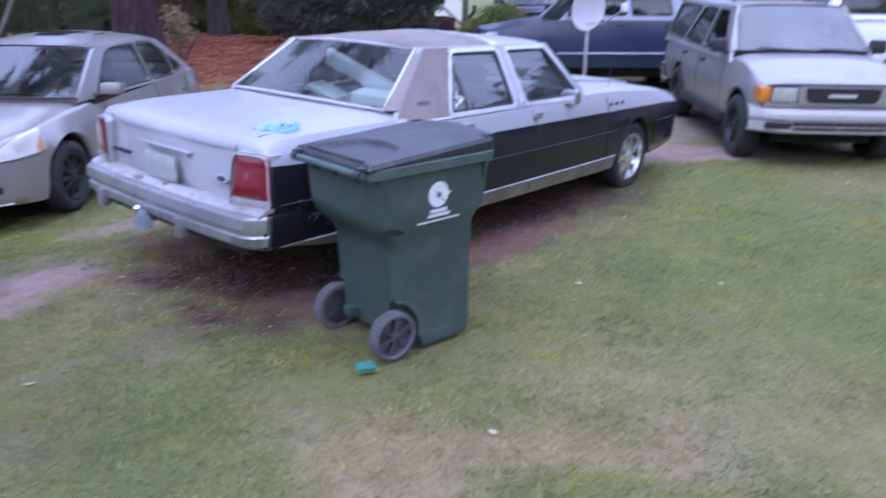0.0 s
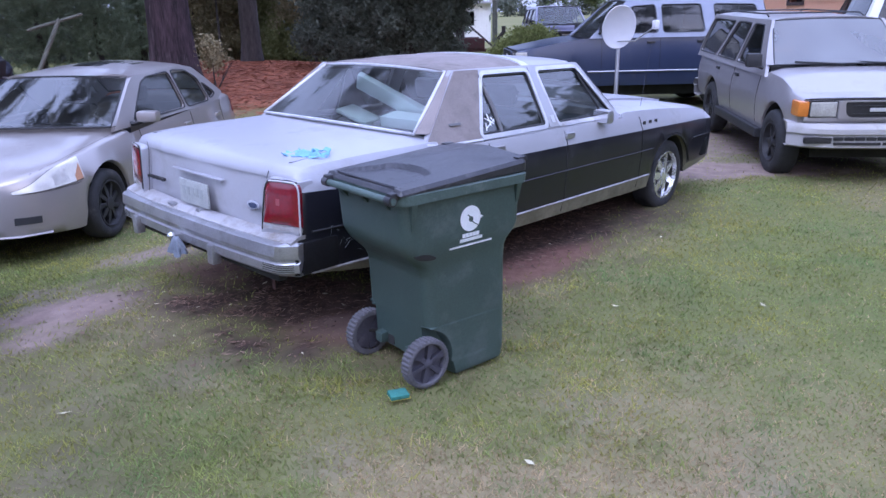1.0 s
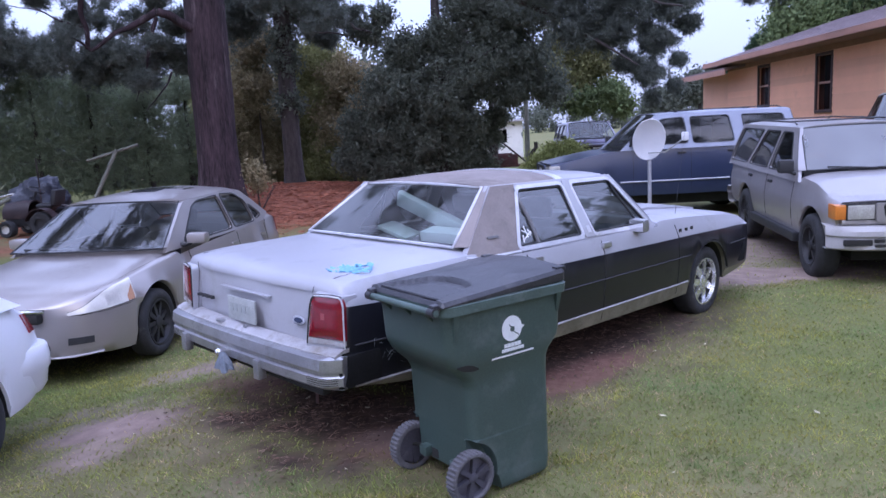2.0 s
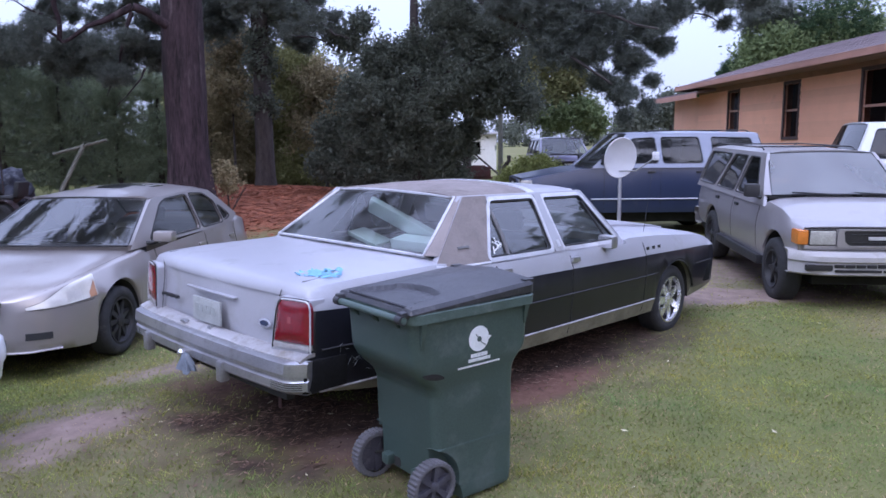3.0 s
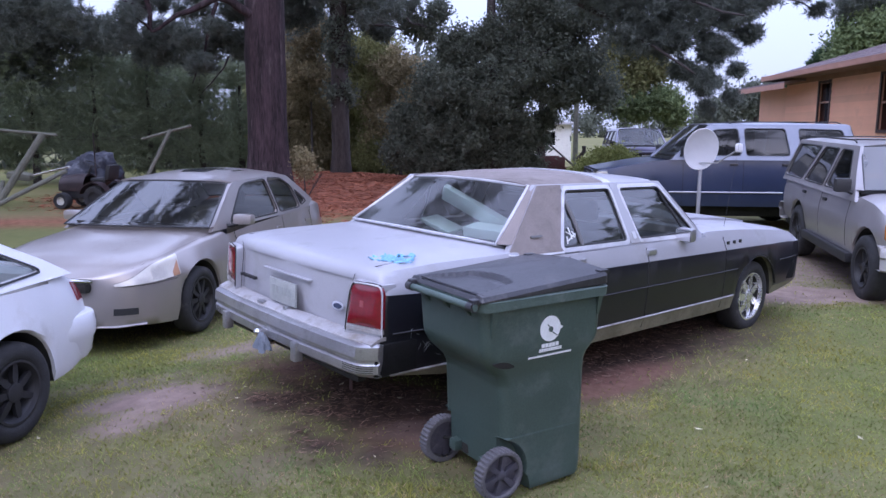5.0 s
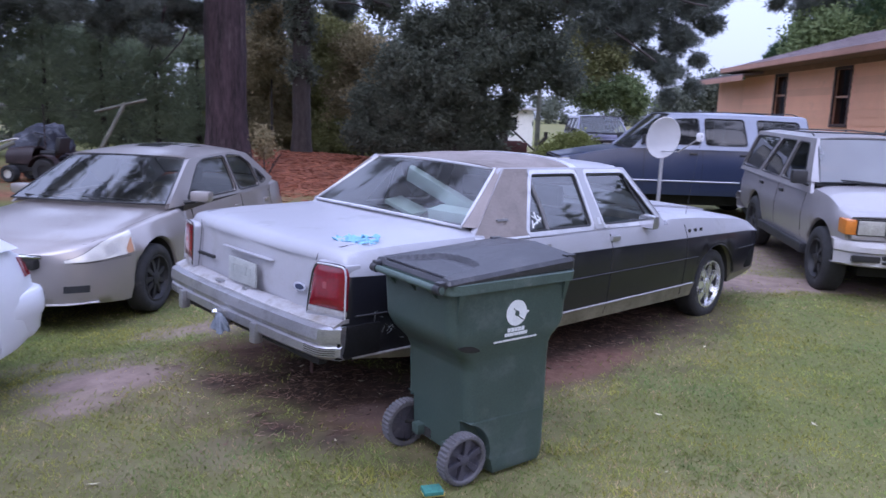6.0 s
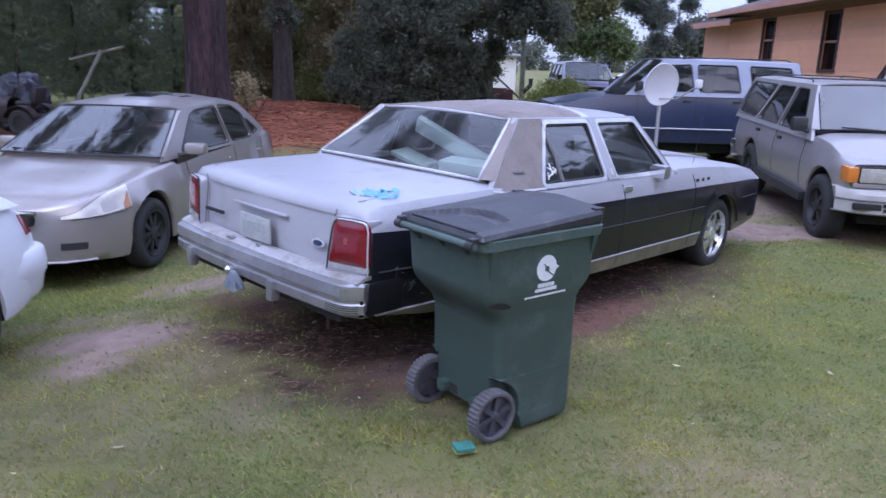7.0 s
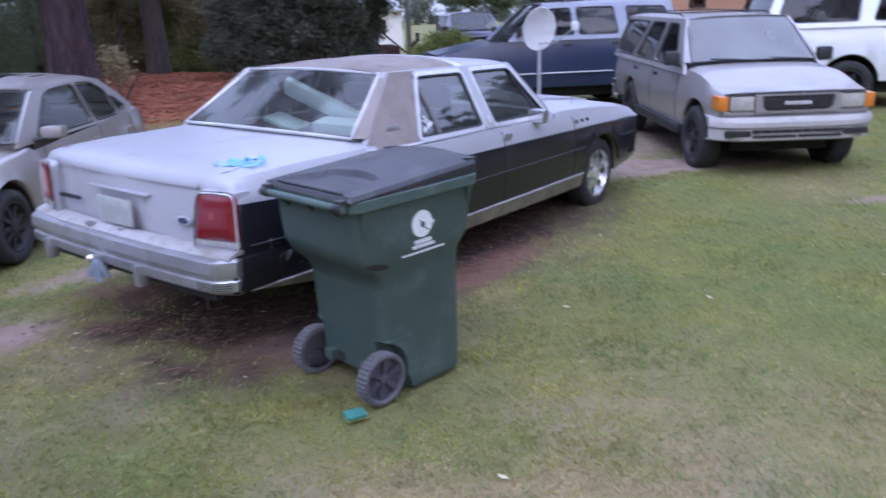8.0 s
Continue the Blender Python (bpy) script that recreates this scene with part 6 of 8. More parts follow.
# ---- the white hatchback, seen from its rear quarter ----
def hatchback(m):
    car = thing("hatchback_car", m, "white hatchback with red tail lights, parked at the yard's edge", "car")
    paint = M["white_paint"]
    S = {"tail": -0.78, "nose": 3.25, "axles": (0.0, 2.45), "arch": 0.345, "axle_z": 0.30, "cabin": (-0.3, 2.05), "ks": 0.94,
         "w": line((-0.78, 0.72), (-0.6, 0.79), (-0.2, 0.835), (1.5, 0.85), (2.6, 0.83), (3.0, 0.76), (3.25, 0.6)),
         "zb": line((-0.78, 0.30), (-0.5, 0.24), (2.2, 0.2), (3.25, 0.24)), "zs": line((-0.78, 0.80), (-0.4, 0.87), (0.3, 0.89), (1.8, 0.86), (2.4, 0.80), (3.25, 0.62)),
         "zt": line((-0.78, 0.86), (-0.62, 0.94), (-0.42, 0.98), (-0.32, 0.6), (2.0, 0.6), (2.1, 0.95), (2.7, 0.86), (3.25, 0.66), soft=0.06), "zr": 0.32, "zm": 0.56, "zp": line((-0.78, 0.70), (3.25, 0.62)), "tail_lean": 0.2, "nose_bow": 0.05}
    sh = Shell(S)
    sh.build(car, [M["under"], paint], [0, 0, 1, 1, 1, 1, 1, 1, 1, 1])
    underbody(car, S, 0.5, 0.5)
    C = {"belt": (0.885, 0.785), "roof": (1.32, 0.54), "corner": 0.05, "outline": [(2.12, 0.87), (1.45, 1.325), (0.35, 1.325), (-0.05, 1.22), (-0.42, 1.02), (-0.60, 0.90)],
         "windows": [[(1.75, 0.91), (1.3, 1.27), (0.78, 1.28), (0.74, 0.91)], [(0.66, 0.91), (0.70, 1.28), (0.35, 1.27), (-0.02, 1.15), (-0.36, 0.96)]], "names": ["front_door_window", "rear_door_window"],
         "glass": [G["clear"], G["clear"]], "frame_mat": paint, "trim": M["plastic"], "trim_w": 0.012, "windshield": (2.12, 0.92, 0.70, 1.45, 1.315, 0.54), "backlight": (-0.52, 0.96, 0.66, 0.30, 1.315, 0.53), "bow": 0.14, "bow_r": 0.08,
         "ws_glass": G["clear"], "bl_glass": G["clear"], "seal": 0.011, "crown": line((0.2, 1.34), (0.8, 1.385), (1.5, 1.33)), "roof_mat": paint, "seats": [(1.0, (0.34, -0.34), 0.25, 1.05), (0.15, (0.0,), 0.55, 0.95)], "dash": 1.9}
    cabin(car, S, C)
    for side in (1, -1):
        bm = sh.patch(-0.768, -0.68, lambda u: 5.0, lambda u: 6.15, side, 0.008, 6, 5)
        part("tail_light", bm, M["red_lens"], car, "red wrap-round tail light")
        sh.seam(car, 0.70, side, 0.3, 0.87)
        for x in (0.0, 2.45):
            wheel(car, x, side * 0.73, 0.295, 0.30, 0.185, 0.19, M["plastic"], 7)
        door_handle(car, sh, 0.9, 0.78, side, paint)
        door_mirror(car, 1.72, side * 0.92, 0.96, paint, 0.12, 0.19, 0.12)
    bm = bmesh.new()
    rows = []
    for i in range(41):
        a = math.pi * (i / 40 - 0.5)
        px, py = -0.53 * math.cos(a) ** 0.45, 0.85 * math.copysign(abs(math.sin(a)) ** 0.45, a)
        py *= 1 - 0.07 * abs(math.sin(a)) ** 8
        rows.append([Vector((-0.40 + px * k, py * k, z)) for k, z in ((0.86, 0.615), (0.985, 0.606), (1.0, 0.59), (1.012, 0.52), (1.005, 0.455), (0.985, 0.425), (0.965, 0.33), (0.93, 0.285), (0.80, 0.275))])
    sheet(bm, rows)
    part("rear_bumper", bm, paint, car, "", 30)
    bm = bmesh.new()
    tube(bm, [(-0.60, 0.45, 0.96), (-0.12, 0.42, 1.12)], 0.008, 5)
    part("wiper", bm, M["plastic"], car)
    return car


hatchback(tilted(-3.988, 3.106, -0.074, 279.0))


# ---- the wheeled bin ----
def rubbish_bin():
    root = thing("wheeled_bin", pose(-0.485, 3.522, 0.006, 0, 0, 51.82), "dark green wheeled rubbish bin with a closed charcoal lid", "rubbish bin")
    # height, rear, front, half width at the rear and at the front, corner radius
    prof = [(0.012, 0.17, 0.508, 0.274, 0.276, 0.045), (0.03, 0.165, 0.516, 0.278, 0.282, 0.05), (0.086, 0.150, 0.522, 0.276, 0.283, 0.05), (0.094, 0.034, 0.522, 0.272, 0.283, 0.05), (0.30, 0.026, 0.526, 0.270, 0.284, 0.055),
            (0.555, 0.014, 0.528, 0.270, 0.286, 0.06), (0.60, -0.006, 0.530, 0.272, 0.287, 0.06), (0.63, -0.034, 0.532, 0.277, 0.288, 0.06), (0.66, -0.064, 0.545, 0.284, 0.290, 0.06), (0.69, -0.088, 0.575, 0.290, 0.292, 0.06),
            (0.72, -0.104, 0.604, 0.293, 0.294, 0.06), (0.75, -0.113, 0.614, 0.294, 0.295, 0.06), (0.85, -0.120, 0.617, 0.295, 0.296, 0.06), (0.955, -0.126, 0.618, 0.297, 0.297, 0.06)]
    zs, x0s, x1s, wrs, wfs, rs = zip(*prof)

    def ring(z, x0, x1, wr, wf, r, notch=None, n=6):
        """A rounded outline; notch: how far forward the hollow over the wheel reaches at this height."""
        pts = []
        for cx, cy, a0 in ((x1 - r, wf - r, 0), (x0 + r, wr - r, 90), (x0 + r, -wr + r, 180), (x1 - r, -wf + r, 270)):
            arc = [Vector((cx + r * math.cos(radians(a0 + 90 * i / n)), cy + r * math.sin(radians(a0 + 90 * i / n)), z)) for i in range(n + 1)]
            if notch is not None and a0 in (90, 180):
                s = 1 if a0 == 90 else -1
                deep = [(notch, wr + 0.004), (notch - 0.004, wr - 0.003), (notch - 0.008, wr - 0.025), (notch - 0.012, wr - 0.060), (notch - 0.03, wr - 0.066), (min(x0, notch) + 0.012, wr - 0.066), (min(x0, notch), wr - 0.070)]
                arc = [Vector((px, s * py, z)) for px, py in (deep if s > 0 else deep[::-1])]
            pts += arc
        return pts

    def stack(rows, cap=True):
        bm = bmesh.new()
        g = [[bm.verts.new(p) for p in r] for r in rows]
        k = len(g[0])
        for a, b in zip(g, g[1:]):
            for j in range(k):
                bm.faces.new((a[j], a[(j + 1) % k], b[(j + 1) % k], b[j]))
        if cap:
            bm.faces.new(g[0])
            bm.faces.new(g[-1])
        return bm

    def arch(z):
        d = 0.160 ** 2 - (z - 0.135) ** 2
        return math.sqrt(d) if d > 0.0004 else None
    levels = sorted(set(np.round(np.linspace(0.012, 0.955, 44), 3)) | set(zs) | {0.27, 0.28, 0.288, 0.293})

    def side_y(u, z):
        t = min(1, max(0, (u - np.interp(z, zs, x0s)) / 0.6))
        return float(np.interp(z, zs, wrs) * (1 - t) + np.interp(z, zs, wfs) * t)
    rows = []
    for z in levels:
        a = arch(z)
        rows.append(ring(z, *(float(np.interp(z, zs, q)) for q in (x0s, x1s, wrs, wfs, rs)), notch=max(a, float(np.interp(z, zs, x0s)) + 0.012) if a else None))
    body = part("bin_body", stack(rows), M["bin"], root, "dark green moulded plastic body", 40)
    bm = stack([ring(0.940, -0.134, 0.626, 0.303, 0.303, 0.055), ring(0.944, -0.148, 0.644, 0.318, 0.318, 0.06), ring(0.988, -0.150, 0.648, 0.320, 0.322, 0.06), ring(0.996, -0.142, 0.640, 0.312, 0.314, 0.055)])
    part("rim", bm, M["bin_rim"], root, "scuffed lighter green rim", 30)
    # ribs under the rim at the corners
    for side in (1, -1):
        for x, h in ((-0.075, 0.13), (0.575, 0.10)):
            bm = prism(bmesh.new(), [(x - 0.016, 0.945), (x + 0.016, 0.945), (x + 0.010, 0.945 - h), (x - 0.006, 0.945 - h)], lambda u, v, w: Vector((u, side * (0.318 - 0.022 * (0.945 - v) / h - w), v)), 0.03)
            part("rim_rib", bm, M["bin"], root)
    # dark patch painting in the shade under the swelling where the lifting arm grips
    for side in (1, -1):
        bm = prism(bmesh.new(), rounded([(-0.07, 0.690), (-0.02, 0.696), (0.03, 0.682), (0.075, 0.654), (0.02, 0.652), (-0.04, 0.668)], 0.03), lambda u, v, w: Vector((u, side * (side_y(u, v) + 0.0015 - w), v)), 0.03)
        part("lift_pocket", bm, M["under"], root)
    # handle bar behind the rim, and its brackets
    bm = bmesh.new()
    tube(bm, [(-0.172, -0.296, 0.972), (-0.176, -0.27, 0.972), (-0.176, 0.27, 0.972), (-0.172, 0.296, 0.972)], 0.0165, 12)
    part("handle_bar", bm, M["bin_rim"], root)
    for y in (-0.18, 0.0, 0.18):
        part("handle_bracket", prism(bmesh.new(), [(-0.176, 0.965), (-0.13, 0.975), (-0.118, 0.90), (-0.14, 0.925)], lambda u, v, w: Vector((u, y - 0.014 + w, v)), 0.028), M["bin"], root)
    # lid: a low rear tray, a raised middle that narrows to the front, and sides that slope away from it
    def lid_z(x, y):
        f = (x + 0.15) / 0.79
        half = 0.175 - 0.150 * min(1, max(0, (x - 0.12) / 0.50))
        edge = 1.016 + 0.048 * f
        top = 1.034 + 0.052 * max(0, (x - 0.10) / 0.53)
        v = abs(y)
        hump = top if v < half else top + (edge - top) * min(1, (v - half) / (0.312 - half))
        brow = 0.165 - 0.045 * (v / 0.17) ** 2 if v < 0.17 else 0.12 - 0.27 * (v - 0.17) / 0.085
        tray = 1.0125 + 0.010 * f - (0.004 if v < 0.20 and -0.09 < x < brow - 0.045 else 0)
        t = min(1, max(0, (x - brow + 0.012) / 0.024))
        return tray + (hump - tray) * t * t * (3 - 2 * t)
    nx, ny = 66, 52
    rows = []
    for i in range(nx + 1):
        x = -0.152 + 0.802 * i / nx
        row = []
        for j in range(ny + 1):
            v = j / ny * 2 - 1
            w = 0.318 - 0.05 * max(0, (x - 0.60) / 0.05) ** 2 * abs(v) ** 6
            d = min((1 - abs(v)) * w, 0.65 - x, x + 0.152)
            k = min(1.0, d / 0.016)
            row.append(Vector((x, v * w, lid_z(x, v * w) - 0.013 * (1 - math.sqrt(max(0, 1 - (1 - k) ** 2))) - (0.006 if k == 0 else 0))))
        rows.append(row)
    bm = sheet(bmesh.new(), rows)
    skirt = lambda p: Vector((p.x, p.y, 0.992 + 0.016 * (p.x + 0.15)))
    for top in (rows[0], rows[-1], [r[0] for r in rows], [r[-1] for r in rows]):
        for a, b in zip(top, top[1:]):
            bm.faces.new([bm.verts.new(p) for p in (a, b, skirt(b), skirt(a))])
    bmesh.ops.remove_doubles(bm, verts=bm.verts, dist=0.0005)
    lid = part("lid", bm, M["lid"], root, "charcoal lid with stepped panels", 24)
    bm = bmesh.new()
    tube(bm, [(-0.12, y, 1.0185) for y in np.linspace(-0.28, 0.28, 9)], 0.006, 6)
    part("lid_rib", bm, M["lid"], lid)
    for y in (-0.272, 0.272):
        bm = bmesh.new()
        tube(bm, [(-0.176, y - 0.022, 0.973), (-0.176, y + 0.022, 0.973)], 0.023, 12)
        box(bm, (-0.186, y - 0.020, 0.976), (-0.10, y + 0.020, 1.008), None, 0.008)
        part("hinge", bm, M["lid"], lid)
    for y in (-0.285, 0.285):
        bm = box(bmesh.new(), (0.575, y - 0.020, 1.050), (0.640, y + 0.018, 1.071), None, 0.006)
        part("lid_grip", bm, M["lid"], lid)
    # wheels with notched treads
    for side in (1, -1):
        m = Matrix.Translation((-0.002, 0.238 if side > 0 else -0.262, 0.128)) @ Matrix.Diagonal((0.93, 1, 0.93, 1)) @ (Matrix() if side > 0 else Matrix.Rotation(math.pi, 4, "Z"))
        bm = bmesh.new()
        prof_w = [(0.104, -0.030, 0), (0.128, -0.032, 0), (0.130, -0.028, 1), (0.130, 0.028, 1), (0.128, 0.033, 0), (0.116, 0.034, 0), (0.110, 0.031, 0), (0.106, 0.022, 0)]
        rings = []
        for r, hh, notch in prof_w:
            rings.append([bm.verts.new(m @ Vector(((r + (0.0075 if notch and j % 4 < 2 else 0)) * math.cos(2 * math.pi * j / 136), hh, (r + (0.0075 if notch and j % 4 < 2 else 0)) * math.sin(2 * math.pi * j / 136)))) for j in range(136)])
        for ra, rb in zip(rings, rings[1:]):
            for j in range(136):
                bm.faces.new((ra[j], ra[(j + 1) % 136], rb[(j + 1) % 136], rb[j]))
        w = part("wheel", bm, M["bin_tread"], root, "dusty black plastic wheel with a notched tread", 30)
        bm = bmesh.new()
        lathe(bm, [(0.108, 0.020), (0.10, 0.004), (0.03, 0.0), (0, 0.0)], 30, m)
        lathe(bm, [(0.032, -0.002), (0.028, 0.026), (0.016, 0.031), (0, 0.031)], 18, m)
        part("wheel_disc", bm, M["bin_wheel"], w)
        for i in range(6):
            a = Matrix.Rotation(2 * math.pi * (i + 0.3) / 6, 4, "Y")
            part("spoke", prism(bmesh.new(), [(0.022, -0.010), (0.108, -0.019), (0.108, 0.019), (0.022, 0.010)], lambda p, q, ww: m @ a @ Vector((p, 0.024 - ww, q)), 0.026), M["bin_wheel"], w)
    bm = bmesh.new()
    tube(bm, [(0.0, -0.25, 0.128), (0.045, -0.2, 0.128), (0.045, 0.2, 0.128), (0.0, 0.25, 0.128)], 0.010, 8)
    part("axle", bm, M["under"], root)
    for y in (-0.13, 0.13):
        part("axle_bracket", box(bmesh.new(), (-0.012, y - 0.03, 0.105), (0.05, y + 0.03, 0.16), None, 0.010), M["bin"], root)
    part("rear_slot", prism(bmesh.new(), rounded([(0.045, 0.100), (0.045, 0.150), (0.105, 0.150), (0.105, 0.100)], 0.012), lambda u, v, w: Vector((0.031 + w, u, v)), 0.02), M["under"], root)
    # white printed mark: a disc with an arrow head and a dark eye, and bars for the words
    def on_side(u, v, w):
        return Vector((u, -(side_y(u, v) + 0.003 - w), v))
    disc = [(0.268 + 0.063 * math.cos(a), 0.817 + 0.063 * math.sin(a)) for a in np.linspace(0, 2 * math.pi, 36)[:-1]]
    bm = prism(bmesh.new(), disc, on_side, 0.002)
    prism(bm, [(0.308, 0.790), (0.318, 0.832), (0.348, 0.818)], lambda u, v, w: on_side(u, v, w - 0.0006), 0.002)
    part("printed_disc", bm, M["decal"], body)
    bm = prism(bmesh.new(), [(0.270 + 0.014 * math.cos(a), 0.814 + 0.014 * math.sin(a)) for a in np.linspace(0, 5.9, 14)], lambda u, v, w: on_side(u, v, w - 0.0016), 0.002)
    prism(bm, [(0.262, 0.822), (0.247, 0.838), (0.250, 0.841), (0.267, 0.826)], lambda u, v, w: on_side(u, v, w - 0.0016), 0.002)
    prism(bm, [(0.280, 0.802), (0.312, 0.780), (0.309, 0.776), (0.276, 0.799)], lambda u, v, w: on_side(u, v, w - 0.0022), 0.002)
    part("printed_eye", bm, M["bin"], body)
    for x0, x1, z0, z1, n in ((0.218, 0.326, 0.726, 0.745, 5), (0.203, 0.345, 0.705, 0.721, 10), (0.140, 0.410, 0.681, 0.690, 20)):
        bm = bmesh.new()
        k = (x1 - x0) / n
        for i in range(n):
            prism(bm, [(x0 + k * i, z0), (x0 + k * (i + 0.84), z0), (x0 + k * (i + 0.84), z1), (x0 + k * i, z1)], on_side, 0.002)
        part("printed_bar", bm, M["decal"], body)
    return root


rubbish_bin()

# the scouring sponge in the grass
sponge = thing("sponge", pose(-0.375, 3.20, 0.018, 6, 4, 38) @ Matrix.Scale(0.85, 4), "green and yellow scouring sponge lying in the grass", "sponge")
part("foam_layer", box(bmesh.new(), (-0.055, -0.034, 0), (0.064, 0.035, 0.015), None, 0.006), M["sponge"], sponge)
part("scouring_layer", box(bmesh.new(), (-0.058, -0.040, 0.012), (0.052, 0.036, 0.036), None, 0.004), M["teal"], sponge)


# ---- satellite dish on its mast ----
def satellite_dish():
    root = thing("satellite_dish", pose(0.56, 10.75, 0.0), "pale grey satellite dish on a steel mast, turned to the sky", "satellite dish")
    bm = bmesh.new()
    tube(bm, [(0, 0, -0.1), (0, 0, 1.34), (0.0, 0.03, 1.46)], 0.026, 12)
    part("mast", bm, M["galv"], root)
    m = pose(0.0, -0.11, 1.53, 0, 0, 22) @ pose(0, 0, 0, 12, 0, 0)
    bm = bmesh.new()
    rows = [(0.0, 0.055), (0.08, 0.05), (0.16, 0.035), (0.22, 0.014), (0.25, 0.0), (0.256, 0.006), (0.25, 0.012), (0.2, 0.034), (0.1, 0.062), (0.0, 0.07)]
    lathe(bm, rows, 40, m @ Matrix.Diagonal((0.92, 1, 1.12, 1)))
    part("reflector", bm, M["dish"], root, "pale dish reflector", 40)
    bm = bmesh.new()
    tube(bm, [m @ Vector((0, 0.06, -0.2)), m @ Vector((0.16, -0.18, -0.14)), m @ Vector((0.33, -0.32, 0.06))], 0.010, 6)
    part("arm", bm, M["galv"], root)
    bm = bmesh.new()
    c = m @ Vector((0.35, -0.34, 0.10))
    box(bm, (c.x - 0.045, c.y - 0.04, c.z - 0.055), (c.x + 0.045, c.y + 0.06, c.z + 0.06), None, 0.025)
    part("receiver", bm, M["dish"], root)
    bm = box(bmesh.new(), (-0.05, 0.0, 1.42), (0.05, 0.08, 1.54), None, 0.01)
    part("bracket", bm, M["galv"], root)


satellite_dish()


# ---- the peach house ----
def house():
    far, d = Vector((3.37, 29.5, 0)), Vector((0.272, -0.962, 0)).normalized()
    n = Vector((d.y, -d.x, 0))
    if n.x > 0:
        n.negate()
    long, deep, zf, ze = 12.2, 9.0, 0.0, 3.72
    root = thing("house", Matrix(), "single-storey house with peach lap siding and a weathered low roof", "house")

    def at(u, w, z):
        """u along the front from its far end, w out from it."""
        return far + d * u + n * w + Vector((0, 0, z))
    wins = [(2.65, 3.40, 2.12, 3.32), (6.45, 7.2, 1.85, 3.32), (10.15, 11.1, 1.72, 3.36)]
    holes = [[(a, lo), (b, lo), (b, hi), (a, hi)] for a, b, lo, hi in wins]
    bm = plate(bmesh.new(), [(0, -0.2), (long, -0.2), (long, ze), (0, ze)], holes, lambda u, v, w: at(u, -w, v), 0.2)
    wall = part("wall", bm, M["siding"], root, "", 30, False)
    for u in (0.0, long - 0.2):
        bm = prism(bmesh.new(), [(0, -0.2), (-deep, -0.2), (-deep, ze), (-deep / 2, ze + 1.28), (0, ze)], lambda w, v, t: at(u + t, w - 0.0, v), 0.2)
        part("gable_wall", bm, M["siding"], root, "", 30, False)
    bm = prism(bmesh.new(), [(0, -0.2), (long, -0.2), (long, ze), (0, ze)], lambda u, v, w: at(u, -deep + w, v), 0.2)
    part("back_wall", bm, M["siding"], root, "", 30, False)
    # lap boards, each a leaning plank, cut round the windows
    step = 0.21
    z = 0.35
    while z < ze - 0.05:
        spans, u = [], 0.0
        for a, b, lo, hi in wins:
            if z + step > lo - 0.06 and z < hi + 0.06:
                spans.append((u, a - 0.09))
                u = b + 0.09
        spans.append((u, long))
        for a, b in spans:
            bm = prism(bmesh.new(), [(0.004, z), (0.026, z), (0.010, z + step), (0.004, z + step)], lambda w, v, t: at(a + t, w, v), b - a)
            part("plank", bm, M["siding"], wall, "", 20, False)
        z += step
    for a, b, lo, hi in wins:
        bm = plate(bmesh.new(), [(a - 0.09, lo - 0.09), (b + 0.09, lo - 0.09), (b + 0.09, hi + 0.09), (a - 0.09, hi + 0.09)], [[(a, lo), (b, lo), (b, hi), (a, hi)]], lambda u, v, w: at(u, 0.035 - w, v), 0.06)
        win = part("window", bm, M["frame_dark"], root, "dark-trimmed sash window", 30, False)
        mid = (lo + hi) / 2
        bm = bmesh.new()
        box(bm, (0, 0, 0), (1, 1, 1))
        for v in bm.verts:
            v.co = at(a + (b - a) * v.co.x, -0.02 - 0.05 * v.co.y, mid - 0.03 + 0.06 * v.co.z)
        part("sash_rail", bm, M["fascia"], win)
        # dark sheet added behind the panes, standing in for the unlit room
        bm = prism(bmesh.new(), [(a - 0.05, lo - 0.05), (b + 0.05, lo - 0.05), (b + 0.05, hi + 0.05), (a - 0.05, hi + 0.05)], lambda u, v, w: at(u, -0.205 - w, v), 0.01)
        part("dark_blind", bm, M["frame_dark"], win, "", 30, False)
        for z0, z1 in ((lo, mid - 0.03), (mid + 0.03, hi)):
            bm = bmesh.new()
            bm.faces.new([bm.verts.new(at(u, -0.05, v)) for u, v in ((a, z0), (b, z0), (b, z1), (a, z1))])
            pane("pane", bm, G["house"], win)
    # roof: boards overhang the wall
    over = 0.75
    rise = 1.28 / (deep / 2)
    for s in (0, 1):
        def up(u, t, w):
            ww = over - t if s == 0 else -deep - over + t
            return at(u, ww, ze + 0.10 + (t - over) * rise + w)
        bm = prism(bmesh.new(), [(-0.5, 0), (long + 0.5, 0), (long + 0.5, deep / 2 + over), (-0.5, deep / 2 + over)], up, 0.10)
        rf = part("roof", bm, M["shingle"], root, "weathered mauve shingle roof", 30, False)
        if s == 0:
            for i in range(20):
                t0 = i * 0.26
                bm = prism(bmesh.new(), [(-0.52, t0 - 0.02), (long + 0.52, t0 - 0.02), (long + 0.52, t0 + 0.27), (-0.52, t0 + 0.27)], lambda u, t, w: up(u, t, 0.102 + w + 0.012 * (1 - (t - t0) / 0.27)), 0.008)
                part("shingle", bm, M["shingle"], rf, "", 20, False)
    bm = prism(bmesh.new(), [(-0.5, ze - 0.13), (long + 0.5, ze - 0.13), (long + 0.5, ze + 0.03), (-0.5, ze + 0.03)], lambda u, v, w: at(u, over + 0.02 - w, v), 0.03)
    part("fascia", bm, M["fascia"], root, "brown painted fascia board", 30, False)
